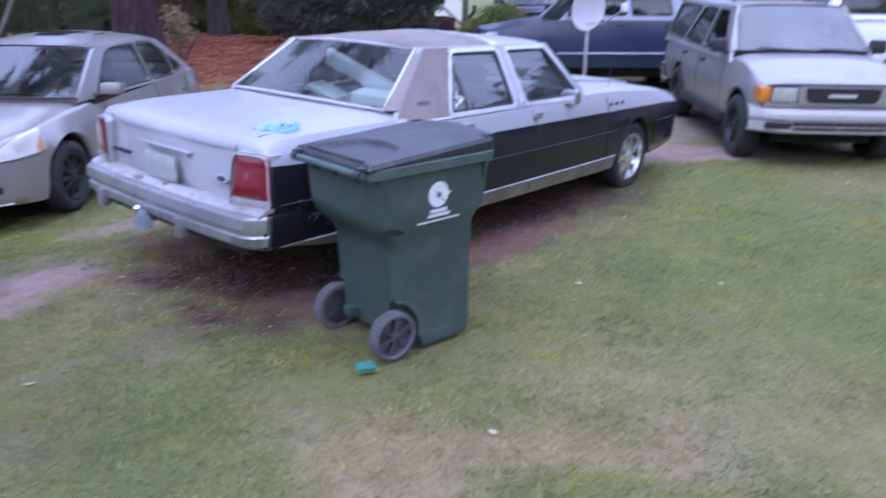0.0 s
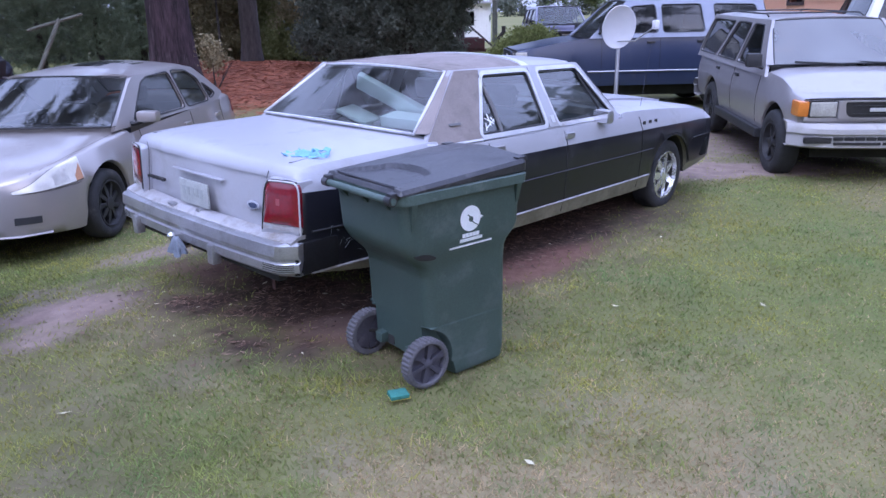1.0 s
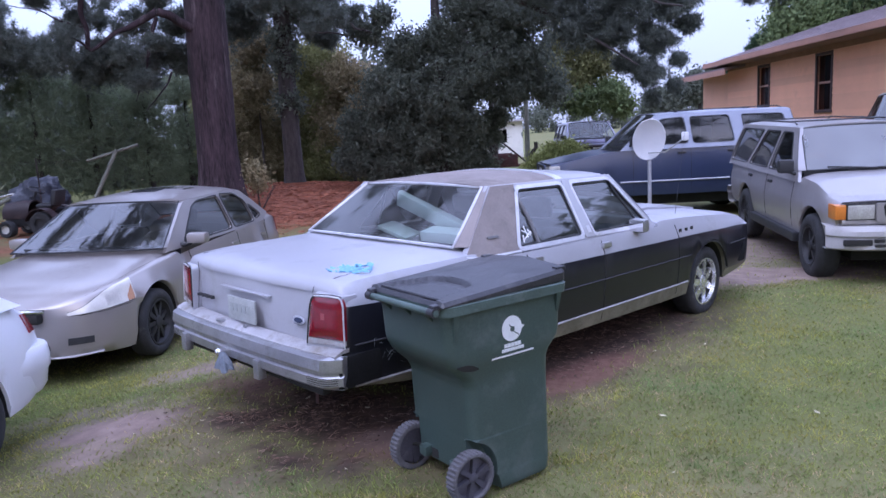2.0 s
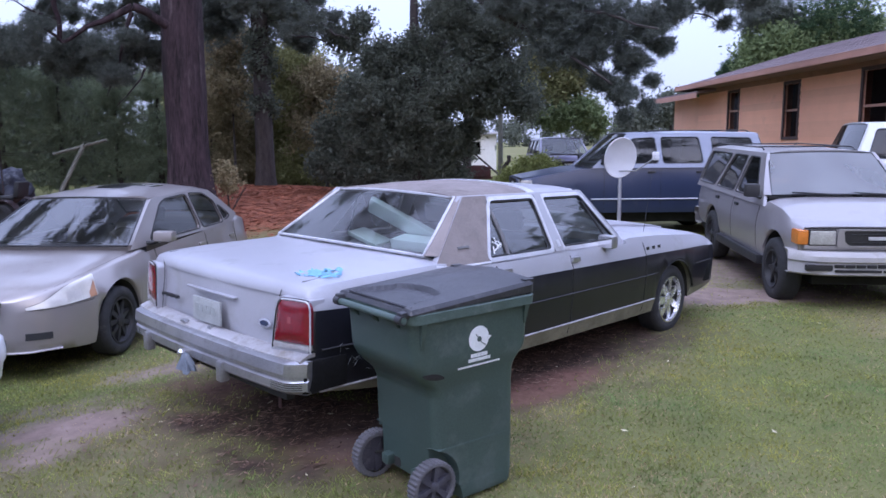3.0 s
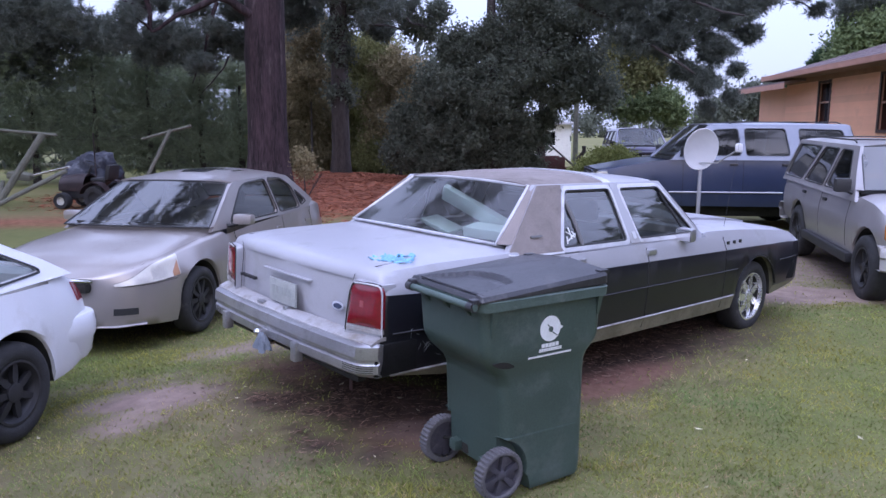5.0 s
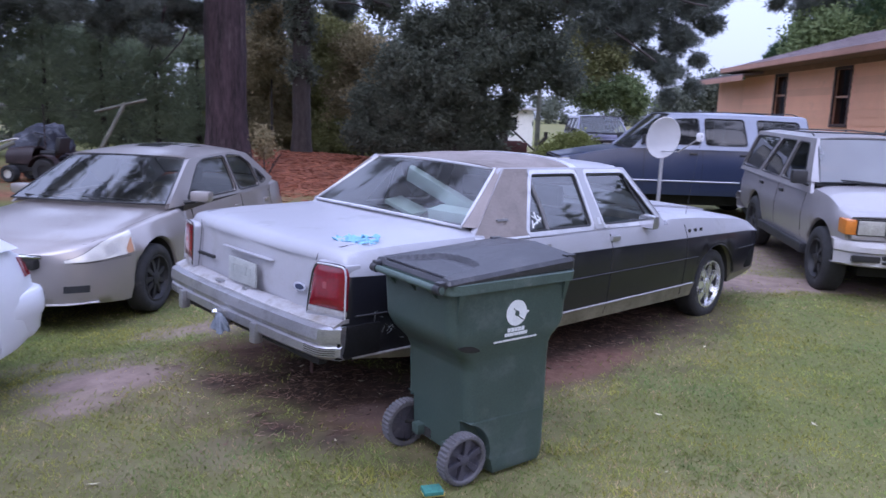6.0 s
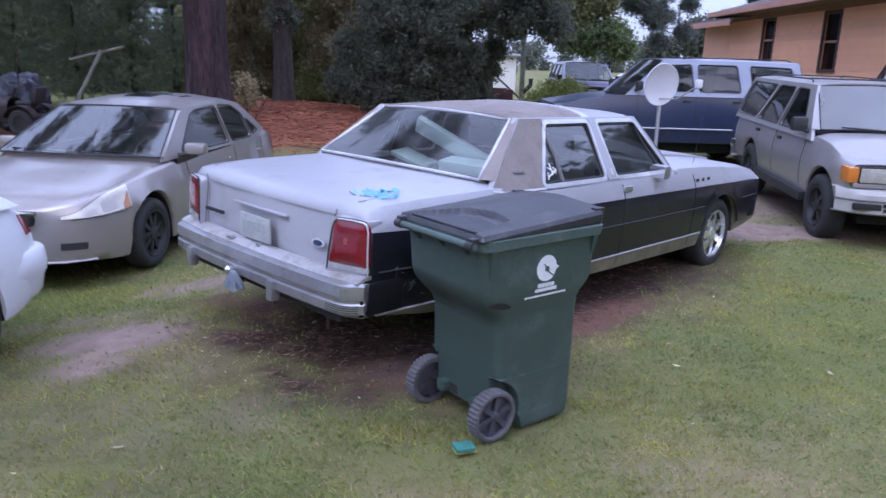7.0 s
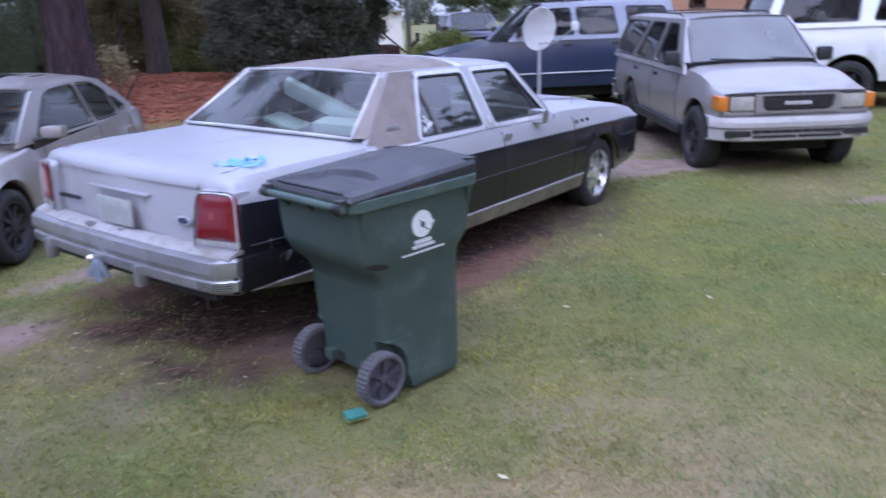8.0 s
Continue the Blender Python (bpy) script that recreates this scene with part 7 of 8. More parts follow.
    bm = prism(bmesh.new(), [(-0.5, 0.0), (long + 0.5, 0.0), (long + 0.5, over - 0.02), (-0.5, over - 0.02)], lambda u, v, w: at(u, v, ze - 0.15 + w), 0.02)
    part("soffit", bm, M["soffit"], root, "", 30, False)
    # added dark strip along the wall top paints in the eaves' shade
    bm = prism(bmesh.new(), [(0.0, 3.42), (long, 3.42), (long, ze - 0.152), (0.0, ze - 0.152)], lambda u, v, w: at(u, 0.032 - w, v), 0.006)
    part("frieze_board", bm, M["eave_shade"], root, "dark brown board painting in the shade under the eaves", 30, False)
    # lower porch roof at the far end
    bm = prism(bmesh.new(), [(-3.2, 0.75), (1.6, 0.75), (1.6, -3.0), (-3.2, -3.0)], lambda u, w, t: at(u, w, ze - 0.34 + (0.75 - w) * 0.14 + t), 0.09)
    part("porch_roof", bm, M["shingle"], root, "", 30, False)
    bm = prism(bmesh.new(), [(-3.2, ze - 0.48), (1.6, ze - 0.48), (1.6, ze - 0.30), (-3.2, ze - 0.30)], lambda u, v, w: at(u, 0.76 - w, v), 0.03)
    part("porch_fascia", bm, M["fascia"], root, "", 30, False)
    bm = prism(bmesh.new(), [(-2.6, -0.2), (0.0, -0.2), (0.0, ze - 0.36), (-2.6, ze - 0.36)], lambda u, v, w: at(u, 0.0 - w, v), 0.2)
    part("porch_wall", bm, M["siding"], root, "", 30, False)


house()


# ---- trees ----
def limb(bm, a, b, r0, r1, seed, bend=0.12, n=9):
    a, b = Vector(a), Vector(b)
    pts, rs = [], []
    L = (b - a).length
    for i in range(n + 1):
        t = i / n
        p = a.lerp(b, t)
        k = math.sin(math.pi * t) * bend * L
        p += Vector((noise.noise(Vector((seed, t * 2.2, 0))), noise.noise(Vector((seed, t * 2.2, 5))), noise.noise(Vector((seed, t * 2.2, 9))))) * k
        pts.append(p)
        rs.append(r0 + (r1 - r0) * t ** 0.8)
    tube(bm, pts, rs, 9)
    return pts


def trunk(bm, x, y, z0, h, r0, r1, seed, lean=(0, 0)):
    """A tapered bole with a flared foot and furrowed bark."""
    n, k = 40, 26
    rings = []
    for i in range(n + 1):
        t = i / n
        z = z0 - 0.15 + h * t
        r = r0 + (r1 - r0) * t + 0.35 * r0 * math.exp(-t * h / 0.5)
        ring = []
        for j in range(k):
            a = 2 * math.pi * j / k
            f = 1 + 0.07 * noise.noise(Vector((math.cos(a) * 3 + seed, math.sin(a) * 3, z * 0.8))) + 0.04 * noise.noise(Vector((math.cos(a) * 8, math.sin(a) * 8 + seed, z * 2.0)))
            ring.append(bm.verts.new((x + lean[0] * t * h + r * f * math.cos(a), y + lean[1] * t * h + r * f * math.sin(a), z)))
        rings.append(ring)
    for a, b in zip(rings, rings[1:]):
        for j in range(k):
            bm.faces.new((a[j], a[(j + 1) % k], b[(j + 1) % k], b[j]))
    bm.faces.new(rings[-1])
    return bm


def clumps(rng, blobs, per, kind, size):
    """Triangles of foliage gathered in small clumps inside rough blobs (centre, radii, share)."""
    tri = []
    for (cx, cy, cz), (rx, ry, rz), share in blobs:
        n = max(4, int(per * share))
        d = rng.normal(size=(n, 3))
        d /= np.linalg.norm(d, axis=1)[:, None]
        r = rng.random(n) ** 0.42
        lump = 1 + 0.28 * np.sin(d[:, 0] * 5 + cx) * np.sin(d[:, 2] * 6 + cy) + 0.2 * np.sin(d[:, 1] * 9 + cz * 3)
        c = d * (r * lump)[:, None] * [rx, ry, rz] + [cx, cy, cz]
        m = 26 if kind == "needle" else 15
        c = np.repeat(c, m, 0)
        k = len(c)
        if kind == "needle":
            a = rng.normal(size=(k, 3)) + [0, 0, 0.25]
            a /= np.linalg.norm(a, axis=1)[:, None]
            L = size * (0.7 + 0.7 * rng.random(k))[:, None]
            s = np.cross(a, rng.normal(size=(k, 3)))
            s /= np.linalg.norm(s, axis=1)[:, None] + 1e-9
            w = L * 0.055
            base = c + a * L * 0.15
            tri.append(np.stack([base - s * w, base + s * w, c + a * L], 1))
        else:
            o = rng.normal(size=(k, 3)) * size * 1.5
            a = rng.normal(size=(k, 3)) + [0, 0, -0.3]
            a /= np.linalg.norm(a, axis=1)[:, None]
            s = np.cross(a, rng.normal(size=(k, 3)))
            s /= np.linalg.norm(s, axis=1)[:, None] + 1e-9
            L = size * (0.6 + 0.8 * rng.random(k))[:, None]
            p = c + o
            tri.append(np.stack([p - s * L * 0.36, p + s * L * 0.36, p + a * L], 1))
            tri.append(np.stack([p - s * L * 0.36, p - a * L * 0.55, p + s * L * 0.36], 1))
    return np.concatenate(tri, 0)


def crown(name, tree, blobs, per, kind, size, material, seed, label=""):
    tri = clumps(np.random.default_rng(seed), blobs, per, kind, size)
    me = quads_mesh(name, tri.reshape(-1, 3), np.arange(len(tri) * 3).reshape(-1, 3), material, 3)
    ob = new(name, me)
    ob.parent = tree
    if label:
        tagged(ob, label)
    return ob


YARD = Vector((0.55, 0.13, 1.76))
AHEAD = Vector((-0.318, 0.948, 0)).normalized()
RIGHT = AHEAD.cross(Vector((0, 0, 1))).normalized()
ABOVE = Vector((0, 0, 1))


def spread(u, v, away, r, share=1.0, flat=0.8):
    """A blob of foliage: tangents to the right and up from the yard's middle line, distance, radius."""
    p = YARD + (AHEAD + RIGHT * u + ABOVE * v) * away
    return (tuple(p), (r, r, r * flat), share)


def tree(name, label, x, y, h, r0, r1, bark, seed, lean=(0, 0), limbs=()):
    root = thing(name, Matrix(), label, "tree")
    z = float(bump_at(x, y))
    bm = trunk(bmesh.new(), x, y, z, h, r0, r1, seed, lean)
    for a, b, ra, rb in limbs:
        limb(bm, a, b, ra, rb, seed + a[2])
    part("trunk", bm, bark, root, "", 60)
    return root


def spot_at(u, away):
    p = YARD + (AHEAD + RIGHT * u) * away
    return p.x, p.y


def place(u, v, away):
    return tuple(YARD + (AHEAD + RIGHT * u + ABOVE * v) * away)


# the great pine and its neighbour
x, y = spot_at(-0.248, 20.0)
t1 = tree("pine_tree", "tall old pine with reddish furrowed bark", x, y, 16, 0.54, 0.44, M["bark"], 3, (0.0, 0.0), [(place(-0.266, 0.151, 19.6), place(-0.308, 0.174, 19.2), 0.12, 0.1), (place(-0.308, 0.174, 19.6), place(-0.397, 0.129, 19.2), 0.1, 0.04), (place(-0.397, 0.129, 19.6), place(-0.436, 0.158, 19.2), 0.04, 0.015), (place(-0.310, 0.166, 19.6), place(-0.326, 0.118, 19.2), 0.06, 0.035), (place(-0.326, 0.118, 19.6), place(-0.347, 0.062, 19.2), 0.035, 0.012), (place(-0.401, 0.131, 19.6), place(-0.403, 0.213, 19.2), 0.06, 0.07), (place(-0.403, 0.158, 19.6), place(-0.490, 0.189, 19.2), 0.03, 0.012), (place(-0.258, 0.213, 19.6), place(-0.111, 0.220, 19.2), 0.12, 0.05), (place(-0.111, 0.213, 19.6), place(-0.065, 0.151, 19.2), 0.06, 0.02), (place(-0.266, 0.236, 19.6), place(-0.374, 0.251, 19.2), 0.12, 0.05), (place(-0.297, 0.097, 19.6), place(-0.335, 0.050, 19.2), 0.03, 0.01)])
crown("crown", t1, [spread(-0.513, 0.151, 19.2, 0.67, 0.35), spread(-0.560, 0.174, 19.2, 0.74, 0.45), spread(-0.590, 0.135, 19.2, 0.67, 0.45), spread(-0.428, 0.147, 19.2, 0.42, 0.18), spread(-0.351, 0.124, 19.2, 0.45, 0.20), spread(-0.310, 0.193, 21.6, 0.45, 0.20), spread(-0.374, 0.189, 19.2, 0.39, 0.10), spread(-0.444, 0.120, 19.2, 0.45, 0.25), spread(-0.080, 0.158, 19.2, 0.39, 0.14), spread(-0.111, 0.147, 19.2, 0.30, 0.10), spread(-0.127, 0.189, 19.2, 0.45, 0.30), spread(-0.173, 0.182, 19.2, 0.45, 0.30), spread(-0.200, 0.225, 21.6, 0.59, 0.40), spread(-0.668, 0.174, 19.2, 1.19, 0.90), spread(-0.258, 0.330, 21.8, 1.63, 0.90), spread(-0.451, 0.274, 19.2, 1.34, 0.60), spread(-0.104, 0.290, 19.2, 1.34, 0.60), spread(-0.637, 0.267, 19.2, 1.48, 0.90), spread(-0.073, 0.189, 19.2, 0.27, 0.08), spread(-0.335, 0.089, 19.2, 0.37, 0.20), spread(-0.312, 0.135, 19.2, 0.27, 0.12)], 520, "needle", 0.15, M["needles_dark"], 11)
crown("upper_crown", t1, [spread(-0.60, 0.20, 24, 1.0, 1.0), spread(-0.55, 0.155, 24, 1.0, 1.0), spread(-0.575, 0.10, 24, 1.2, 1.2), spread(-0.31, 0.125, 24, 0.6, 0.6), spread(-0.38, 0.125, 24, 0.6, 0.6), spread(-0.575, 0.128, 24, 1.11, 1.20), spread(-0.521, 0.131, 24, 0.93, 1.00), spread(-0.459, 0.124, 24, 0.78, 0.80), spread(-0.397, 0.108, 24, 0.74, 0.80), spread(-0.335, 0.097, 24, 0.67, 0.70), spread(-0.590, 0.182, 24, 1.11, 1.20), spread(-0.536, 0.189, 24, 0.83, 0.70), spread(-0.652, 0.189, 24, 1.30, 1.20), spread(-0.285, 0.158, 24, 0.56, 0.50), spread(-0.281, 0.112, 24, 0.63, 0.50), spread(-0.420, 0.158, 24, 0.41, 0.30), spread(-0.382, 0.166, 24, 0.33, 0.15), spread(-0.204, 0.158, 26, 1.00, 0.90), spread(-0.111, 0.158, 26, 0.80, 0.60), spread(-0.096, 0.135, 26, 0.60, 0.40), spread(-0.189, 0.197, 26, 1.21, 0.90)], 420, "needle", 0.22, M["needles_dark"], 13)
rng = np.random.default_rng(161)
lace = [spread(rng.uniform(-0.60, -0.29), rng.uniform(0.135, 0.215), 22, rng.uniform(0.25, 0.5), 0.16) for j in range(11)]
lace += [spread(rng.uniform(-0.10, 0.03), rng.uniform(0.13, 0.215), 23, rng.uniform(0.2, 0.4), 0.12) for j in range(5)]
crown("hanging_crown", t1, lace, 420, "needle", 0.16, M["needles_dark"], 162)
rng = np.random.default_rng(160)
crown("top_crown", t1, [(tuple(Vector((-9.5, 17.5, 13.0 + 0.7 * j)) + Vector(rng.normal(size=3)) * 1.9), (1.8, 1.8, 1.1), 0.8) for j in range(12)], 160, "needle", 0.4, M["needles_dark"], 14)
x, y = spot_at(-0.150, 24.0)
t2 = tree("pine_tree", "slimmer ivy-clad pine behind the great pine", x, y, 13, 0.29, 0.22, M["bark_dark"], 8, (0.003, 0), [(place(-0.146, 0.158, 24), place(-0.065, 0.131, 23), 0.06, 0.02), (place(-0.073, 0.151, 23), place(-0.034, 0.135, 22.5), 0.04, 0.02)])
crown("crown", t2, [spread(-0.02, 0.155, 24, 0.35, 0.2), spread(-0.150, 0.189, 24, 0.83, 0.60), spread(-0.111, 0.166, 24, 0.65, 0.40), spread(-0.151, 0.104, 24, 0.45, 0.30), spread(-0.148, 0.050, 24, 0.41, 0.25), spread(-0.150, 0.135, 24, 0.45, 0.25), spread(-0.049, 0.139, 24, 0.41, 0.20), spread(-0.030, 0.128, 24, 0.33, 0.15), spread(-0.065, 0.162, 24, 0.19, 0.05), spread(-0.173, 0.236, 24, 1.48, 0.80)], 380, "leaf", 0.09, M["leaf_dark"], 12)

# young pines filling the edge of the wood
x, y = spot_at(-0.567, 24)
t = tree("young_pine_tree", "young bushy pine at the edge of the wood", x, y, 4.0, 0.11, 0.03, M["bark_dark"], 20)
crown("crown", t, [spread(-0.575, 0.089, 24, 1.11, 1.00), spread(-0.560, 0.027, 24, 1.39, 1.00), spread(-0.590, -0.019, 24, 1.30, 1.00)], 580, "needle", 0.14, M["needles_soft"], 30)
x, y = spot_at(-0.482, 25)
t = tree("young_pine_tree", "young bushy pine at the edge of the wood", x, y, 4.2, 0.11, 0.03, M["bark_dark"], 21)
crown("crown", t, [spread(-0.490, 0.089, 25, 1.16, 1.00), spread(-0.482, 0.035, 25, 1.45, 1.00), spread(-0.490, -0.019, 25, 1.35, 1.00)], 580, "needle", 0.14, M["needles_soft"], 31)
x, y = spot_at(-0.409, 26)
t = tree("young_pine_tree", "young bushy pine at the edge of the wood", x, y, 4.4, 0.11, 0.03, M["bark_dark"], 22)
crown("crown", t, [spread(-0.413, 0.077, 26, 1.11, 1.00), spread(-0.405, 0.027, 26, 1.31, 1.00), spread(-0.413, -0.027, 26, 1.31, 1.00)], 580, "needle", 0.14, M["needles_soft"], 32)
x, y = spot_at(-0.339, 27)
t = tree("young_pine_tree", "young bushy pine at the edge of the wood", x, y, 4.6, 0.11, 0.03, M["bark_dark"], 23)
crown("crown", t, [spread(-0.343, 0.066, 27, 1.04, 1.00), spread(-0.335, 0.019, 27, 1.25, 1.00), spread(-0.335, -0.027, 27, 1.25, 1.00)], 580, "needle", 0.14, M["needles_soft"], 33)
x, y = spot_at(-0.652, 23)
t = tree("young_pine_tree", "young bushy pine at the edge of the wood", x, y, 4.8, 0.11, 0.03, M["bark_dark"], 24)
crown("crown", t, [spread(-0.652, 0.089, 23, 1.42, 1.00), spread(-0.652, 0.012, 23, 1.60, 1.00)], 580, "needle", 0.14, M["needles_soft"], 34)
x, y = spot_at(-0.285, 29)
t = tree("young_pine_tree", "young bushy pine at the edge of the wood", x, y, 5.0, 0.11, 0.03, M["bark_dark"], 25)
crown("crown", t, [spread(-0.297, 0.073, 29, 0.90, 1.00), spread(-0.285, 0.019, 29, 1.12, 1.00), spread(-0.293, -0.027, 29, 1.12, 1.00)], 580, "needle", 0.14, M["needles_soft"], 35)
x, y = spot_at(-0.745, 23)
t = tree("young_pine_tree", "young bushy pine at the edge of the wood", x, y, 5.2, 0.11, 0.03, M["bark_dark"], 26)
crown("crown", t, [spread(-0.745, 0.104, 23, 1.60, 1.00), spread(-0.745, 0.019, 23, 1.69, 1.00)], 580, "needle", 0.14, M["needles_soft"], 36)

# autumn brush and saplings between the trunks
x, y = spot_at(-0.189, 29)
t = tree("sapling_tree", "thin sapling with olive and brown leaves in the wood", x, y, 3.6, 0.06, 0.02, M["bark_dark"], 40)
crown("crown", t, [spread(-0.189, 0.128, 29, 1.12, 1.00), spread(-0.196, 0.073, 29, 1.12, 1.00)], 640, "leaf", 0.085, M["leaf_brown"], 50)
x, y = spot_at(-0.111, 30)
t = tree("sapling_tree", "thin sapling with olive and brown leaves in the wood", x, y, 3.9, 0.06, 0.02, M["bark_dark"], 41)
crown("crown", t, [spread(-0.111, 0.104, 30, 1.28, 1.00), spread(-0.104, 0.058, 30, 1.28, 1.00)], 640, "leaf", 0.085, M["leaf_olive"], 51)
x, y = spot_at(-0.196, 31)
t = tree("sapling_tree", "thin sapling with olive and brown leaves in the wood", x, y, 4.2, 0.06, 0.02, M["bark_dark"], 42)
crown("crown", t, [spread(-0.196, 0.027, 31, 1.32, 1.00), spread(-0.185, -0.023, 31, 1.32, 1.00)], 640, "leaf", 0.085, M["leaf_brown"], 52)
x, y = spot_at(-0.127, 32)
t = tree("sapling_tree", "thin sapling with olive and brown leaves in the wood", x, y, 4.5, 0.06, 0.02, M["bark_dark"], 43)
crown("crown", t, [spread(-0.127, 0.019, 32, 1.48, 1.00), spread(-0.134, -0.027, 32, 1.24, 1.00)], 640, "leaf", 0.085, M["leaf_olive"], 53)
x, y = spot_at(-0.069, 29)
t = tree("sapling_tree", "thin sapling with olive and brown leaves in the wood", x, y, 4.8, 0.06, 0.02, M["bark_dark"], 44)
crown("crown", t, [spread(-0.069, 0.073, 29, 1.01, 1.00), spread(-0.073, 0.019, 29, 1.23, 1.00)], 640, "leaf", 0.085, M["leaf_brown"], 54)
x, y = spot_at(-0.096, 30)
t = tree("sapling_tree", "thin sapling with olive and brown leaves in the wood", x, y, 5.1, 0.06, 0.02, M["bark_dark"], 45)
crown("crown", t, [spread(-0.096, -0.031, 30, 1.28, 1.00), spread(-0.049, -0.027, 30, 1.04, 1.00)], 640, "leaf", 0.085, M["leaf_olive"], 55)
x, y = spot_at(-0.219, 31)
t = tree("sapling_tree", "thin sapling with olive and brown leaves in the wood", x, y, 5.4, 0.06, 0.02, M["bark_dark"], 46)
crown("crown", t, [spread(-0.219, 0.158, 31, 0.84, 1.00), spread(-0.204, 0.182, 31, 0.84, 1.00)], 640, "leaf", 0.085, M["leaf_brown"], 56)
x, y = spot_at(-0.235, 32)
t = tree("sapling_tree", "thin sapling with olive and brown leaves in the wood", x, y, 5.7, 0.06, 0.02, M["bark_dark"], 47)
crown("crown", t, [spread(-0.235, 0.050, 32, 1.48, 1.00), spread(-0.243, -0.019, 32, 1.48, 1.00)], 640, "leaf", 0.085, M["leaf_olive"], 57)

# the dark broad-leaved tree in the middle
x, y = spot_at(0.051, 22.0)
t3 = tree("evergreen_tree", "dense dark evergreen with a low hanging crown", x, y, 6.5, 0.24, 0.10, M["bark_dark"], 61, (0.0, 0.0), [(place(0.051, 0.066, 22), place(0.136, 0.112, 21.5), 0.09, 0.03), (place(0.051, 0.050, 22), place(-0.003, 0.097, 22), 0.08, 0.03)])
crown("crown", t3, [spread(-0.011, 0.058, 22, 1.02, 0.90), spread(0.051, 0.050, 22, 1.36, 1.30), spread(0.113, 0.081, 22, 1.19, 1.10), spread(0.009, 0.108, 22, 0.68, 0.60), spread(0.055, 0.120, 22, 0.68, 0.60), spread(-0.026, 0.000, 22, 0.94, 0.80), spread(0.036, -0.008, 22, 1.02, 0.90), spread(0.082, 0.000, 22, 0.68, 0.50), spread(0.132, 0.135, 22, 1.02, 0.90), spread(0.094, 0.166, 22, 0.77, 0.60), spread(0.167, 0.089, 22, 0.94, 0.80), spread(0.175, 0.158, 22, 1.02, 0.80), spread(0.198, 0.050, 22, 0.58, 0.40), spread(0.148, 0.046, 22, 0.44, 0.25), spread(-0.061, 0.015, 22, 0.60, 0.40), spread(-0.065, -0.027, 22, 0.68, 0.50), spread(0.113, 0.220, 22, 1.02, 0.80), spread(0.175, 0.228, 22, 1.19, 0.80), spread(0.074, -0.035, 22, 0.51, 0.30), spread(-0.026, -0.039, 22, 0.77, 0.50), spread(0.024, -0.046, 22, 0.68, 0.40), spread(0.088, -0.030, 22.6, 0.50, 0.40), spread(0.112, -0.005, 22.6, 0.42, 0.30), spread(0.106, -0.048, 22.6, 0.42, 0.30), spread(0.126, 0.018, 22.6, 0.34, 0.22)], 800, "leaf", 0.068, M["leaf_dark"], 62)
x, y = spot_at(0.121, 26.0)
t4 = tree("oak_tree", "oak with yellowing green leaves beside the parked cars", x, y, 5.5, 0.17, 0.06, M["bark_dark"], 65, (0, 0), [(place(0.121, 0.045, 26), place(0.235, 0.075, 26), 0.08, 0.025)])
crown("crown", t4, [spread(0.260, 0.081, 26, 0.76, 0.70), spread(0.233, 0.054, 26, 0.64, 0.50), spread(0.221, 0.104, 26, 0.68, 0.50), spread(0.264, 0.120, 26, 0.60, 0.40), spread(0.213, 0.073, 26, 0.60, 0.40)], 420, "leaf", 0.1, M["leaf_olive"], 66)
crown("lower_crown", t4, [spread(0.283, 0.039, 25.5, 0.55, 0.50), spread(0.248, 0.031, 25.5, 0.49, 0.40), spread(0.298, 0.023, 25.5, 0.35, 0.25), spread(0.221, 0.035, 25.5, 0.35, 0.20)], 420, "leaf", 0.1, M["leaf_green"], 67)

# the pine whose limb hangs over the middle of the yard
x, y = spot_at(0.085, 30.0)
t5 = tree("pine_tree", "spreading pine whose dark limbs hang over the parked cars", x, y, 12, 0.3, 0.2, M["bark_dark"], 71, (0, 0), [(place(0.074, 0.228, 18), place(0.213, 0.143, 17), 0.10, 0.06), (place(0.213, 0.143, 17), place(0.321, 0.077, 16.5), 0.06, 0.02), (place(0.136, 0.189, 17.5), place(0.383, 0.151, 16), 0.08, 0.02), (place(0.085, 0.290, 30), place(0.074, 0.228, 18), 0.16, 0.10), (place(0.383, 0.182, 17), place(0.476, 0.158, 17), 0.03, 0.012)])
crown("crown", t5, [spread(0.182, 0.189, 17, 0.72, 0.70), spread(0.244, 0.174, 17, 0.79, 0.90), spread(0.306, 0.158, 17, 0.79, 0.90), spread(0.360, 0.158, 17, 0.63, 0.70), spread(0.345, 0.108, 17, 0.47, 0.45), spread(0.391, 0.128, 17, 0.29, 0.22), spread(0.406, 0.174, 17, 0.39, 0.30), spread(0.283, 0.120, 17, 0.55, 0.60), spread(0.333, 0.066, 17, 0.42, 0.30), spread(0.306, 0.081, 17, 0.34, 0.22), spread(0.372, 0.046, 17, 0.24, 0.12), spread(0.464, 0.189, 17, 0.45, 0.30), spread(0.515, 0.197, 17, 0.47, 0.35), spread(0.244, 0.259, 17, 1.45, 1.20), spread(0.399, 0.259, 17, 1.18, 0.90), spread(0.538, 0.251, 17, 0.92, 0.60), spread(0.341, 0.031, 17, 0.21, 0.10), spread(0.376, 0.081, 17, 0.21, 0.10), spread(0.476, 0.158, 17, 0.18, 0.08), spread(0.236, 0.128, 17, 0.59, 0.60)], 640, "needle", 0.14, M["needles_dark"], 72)

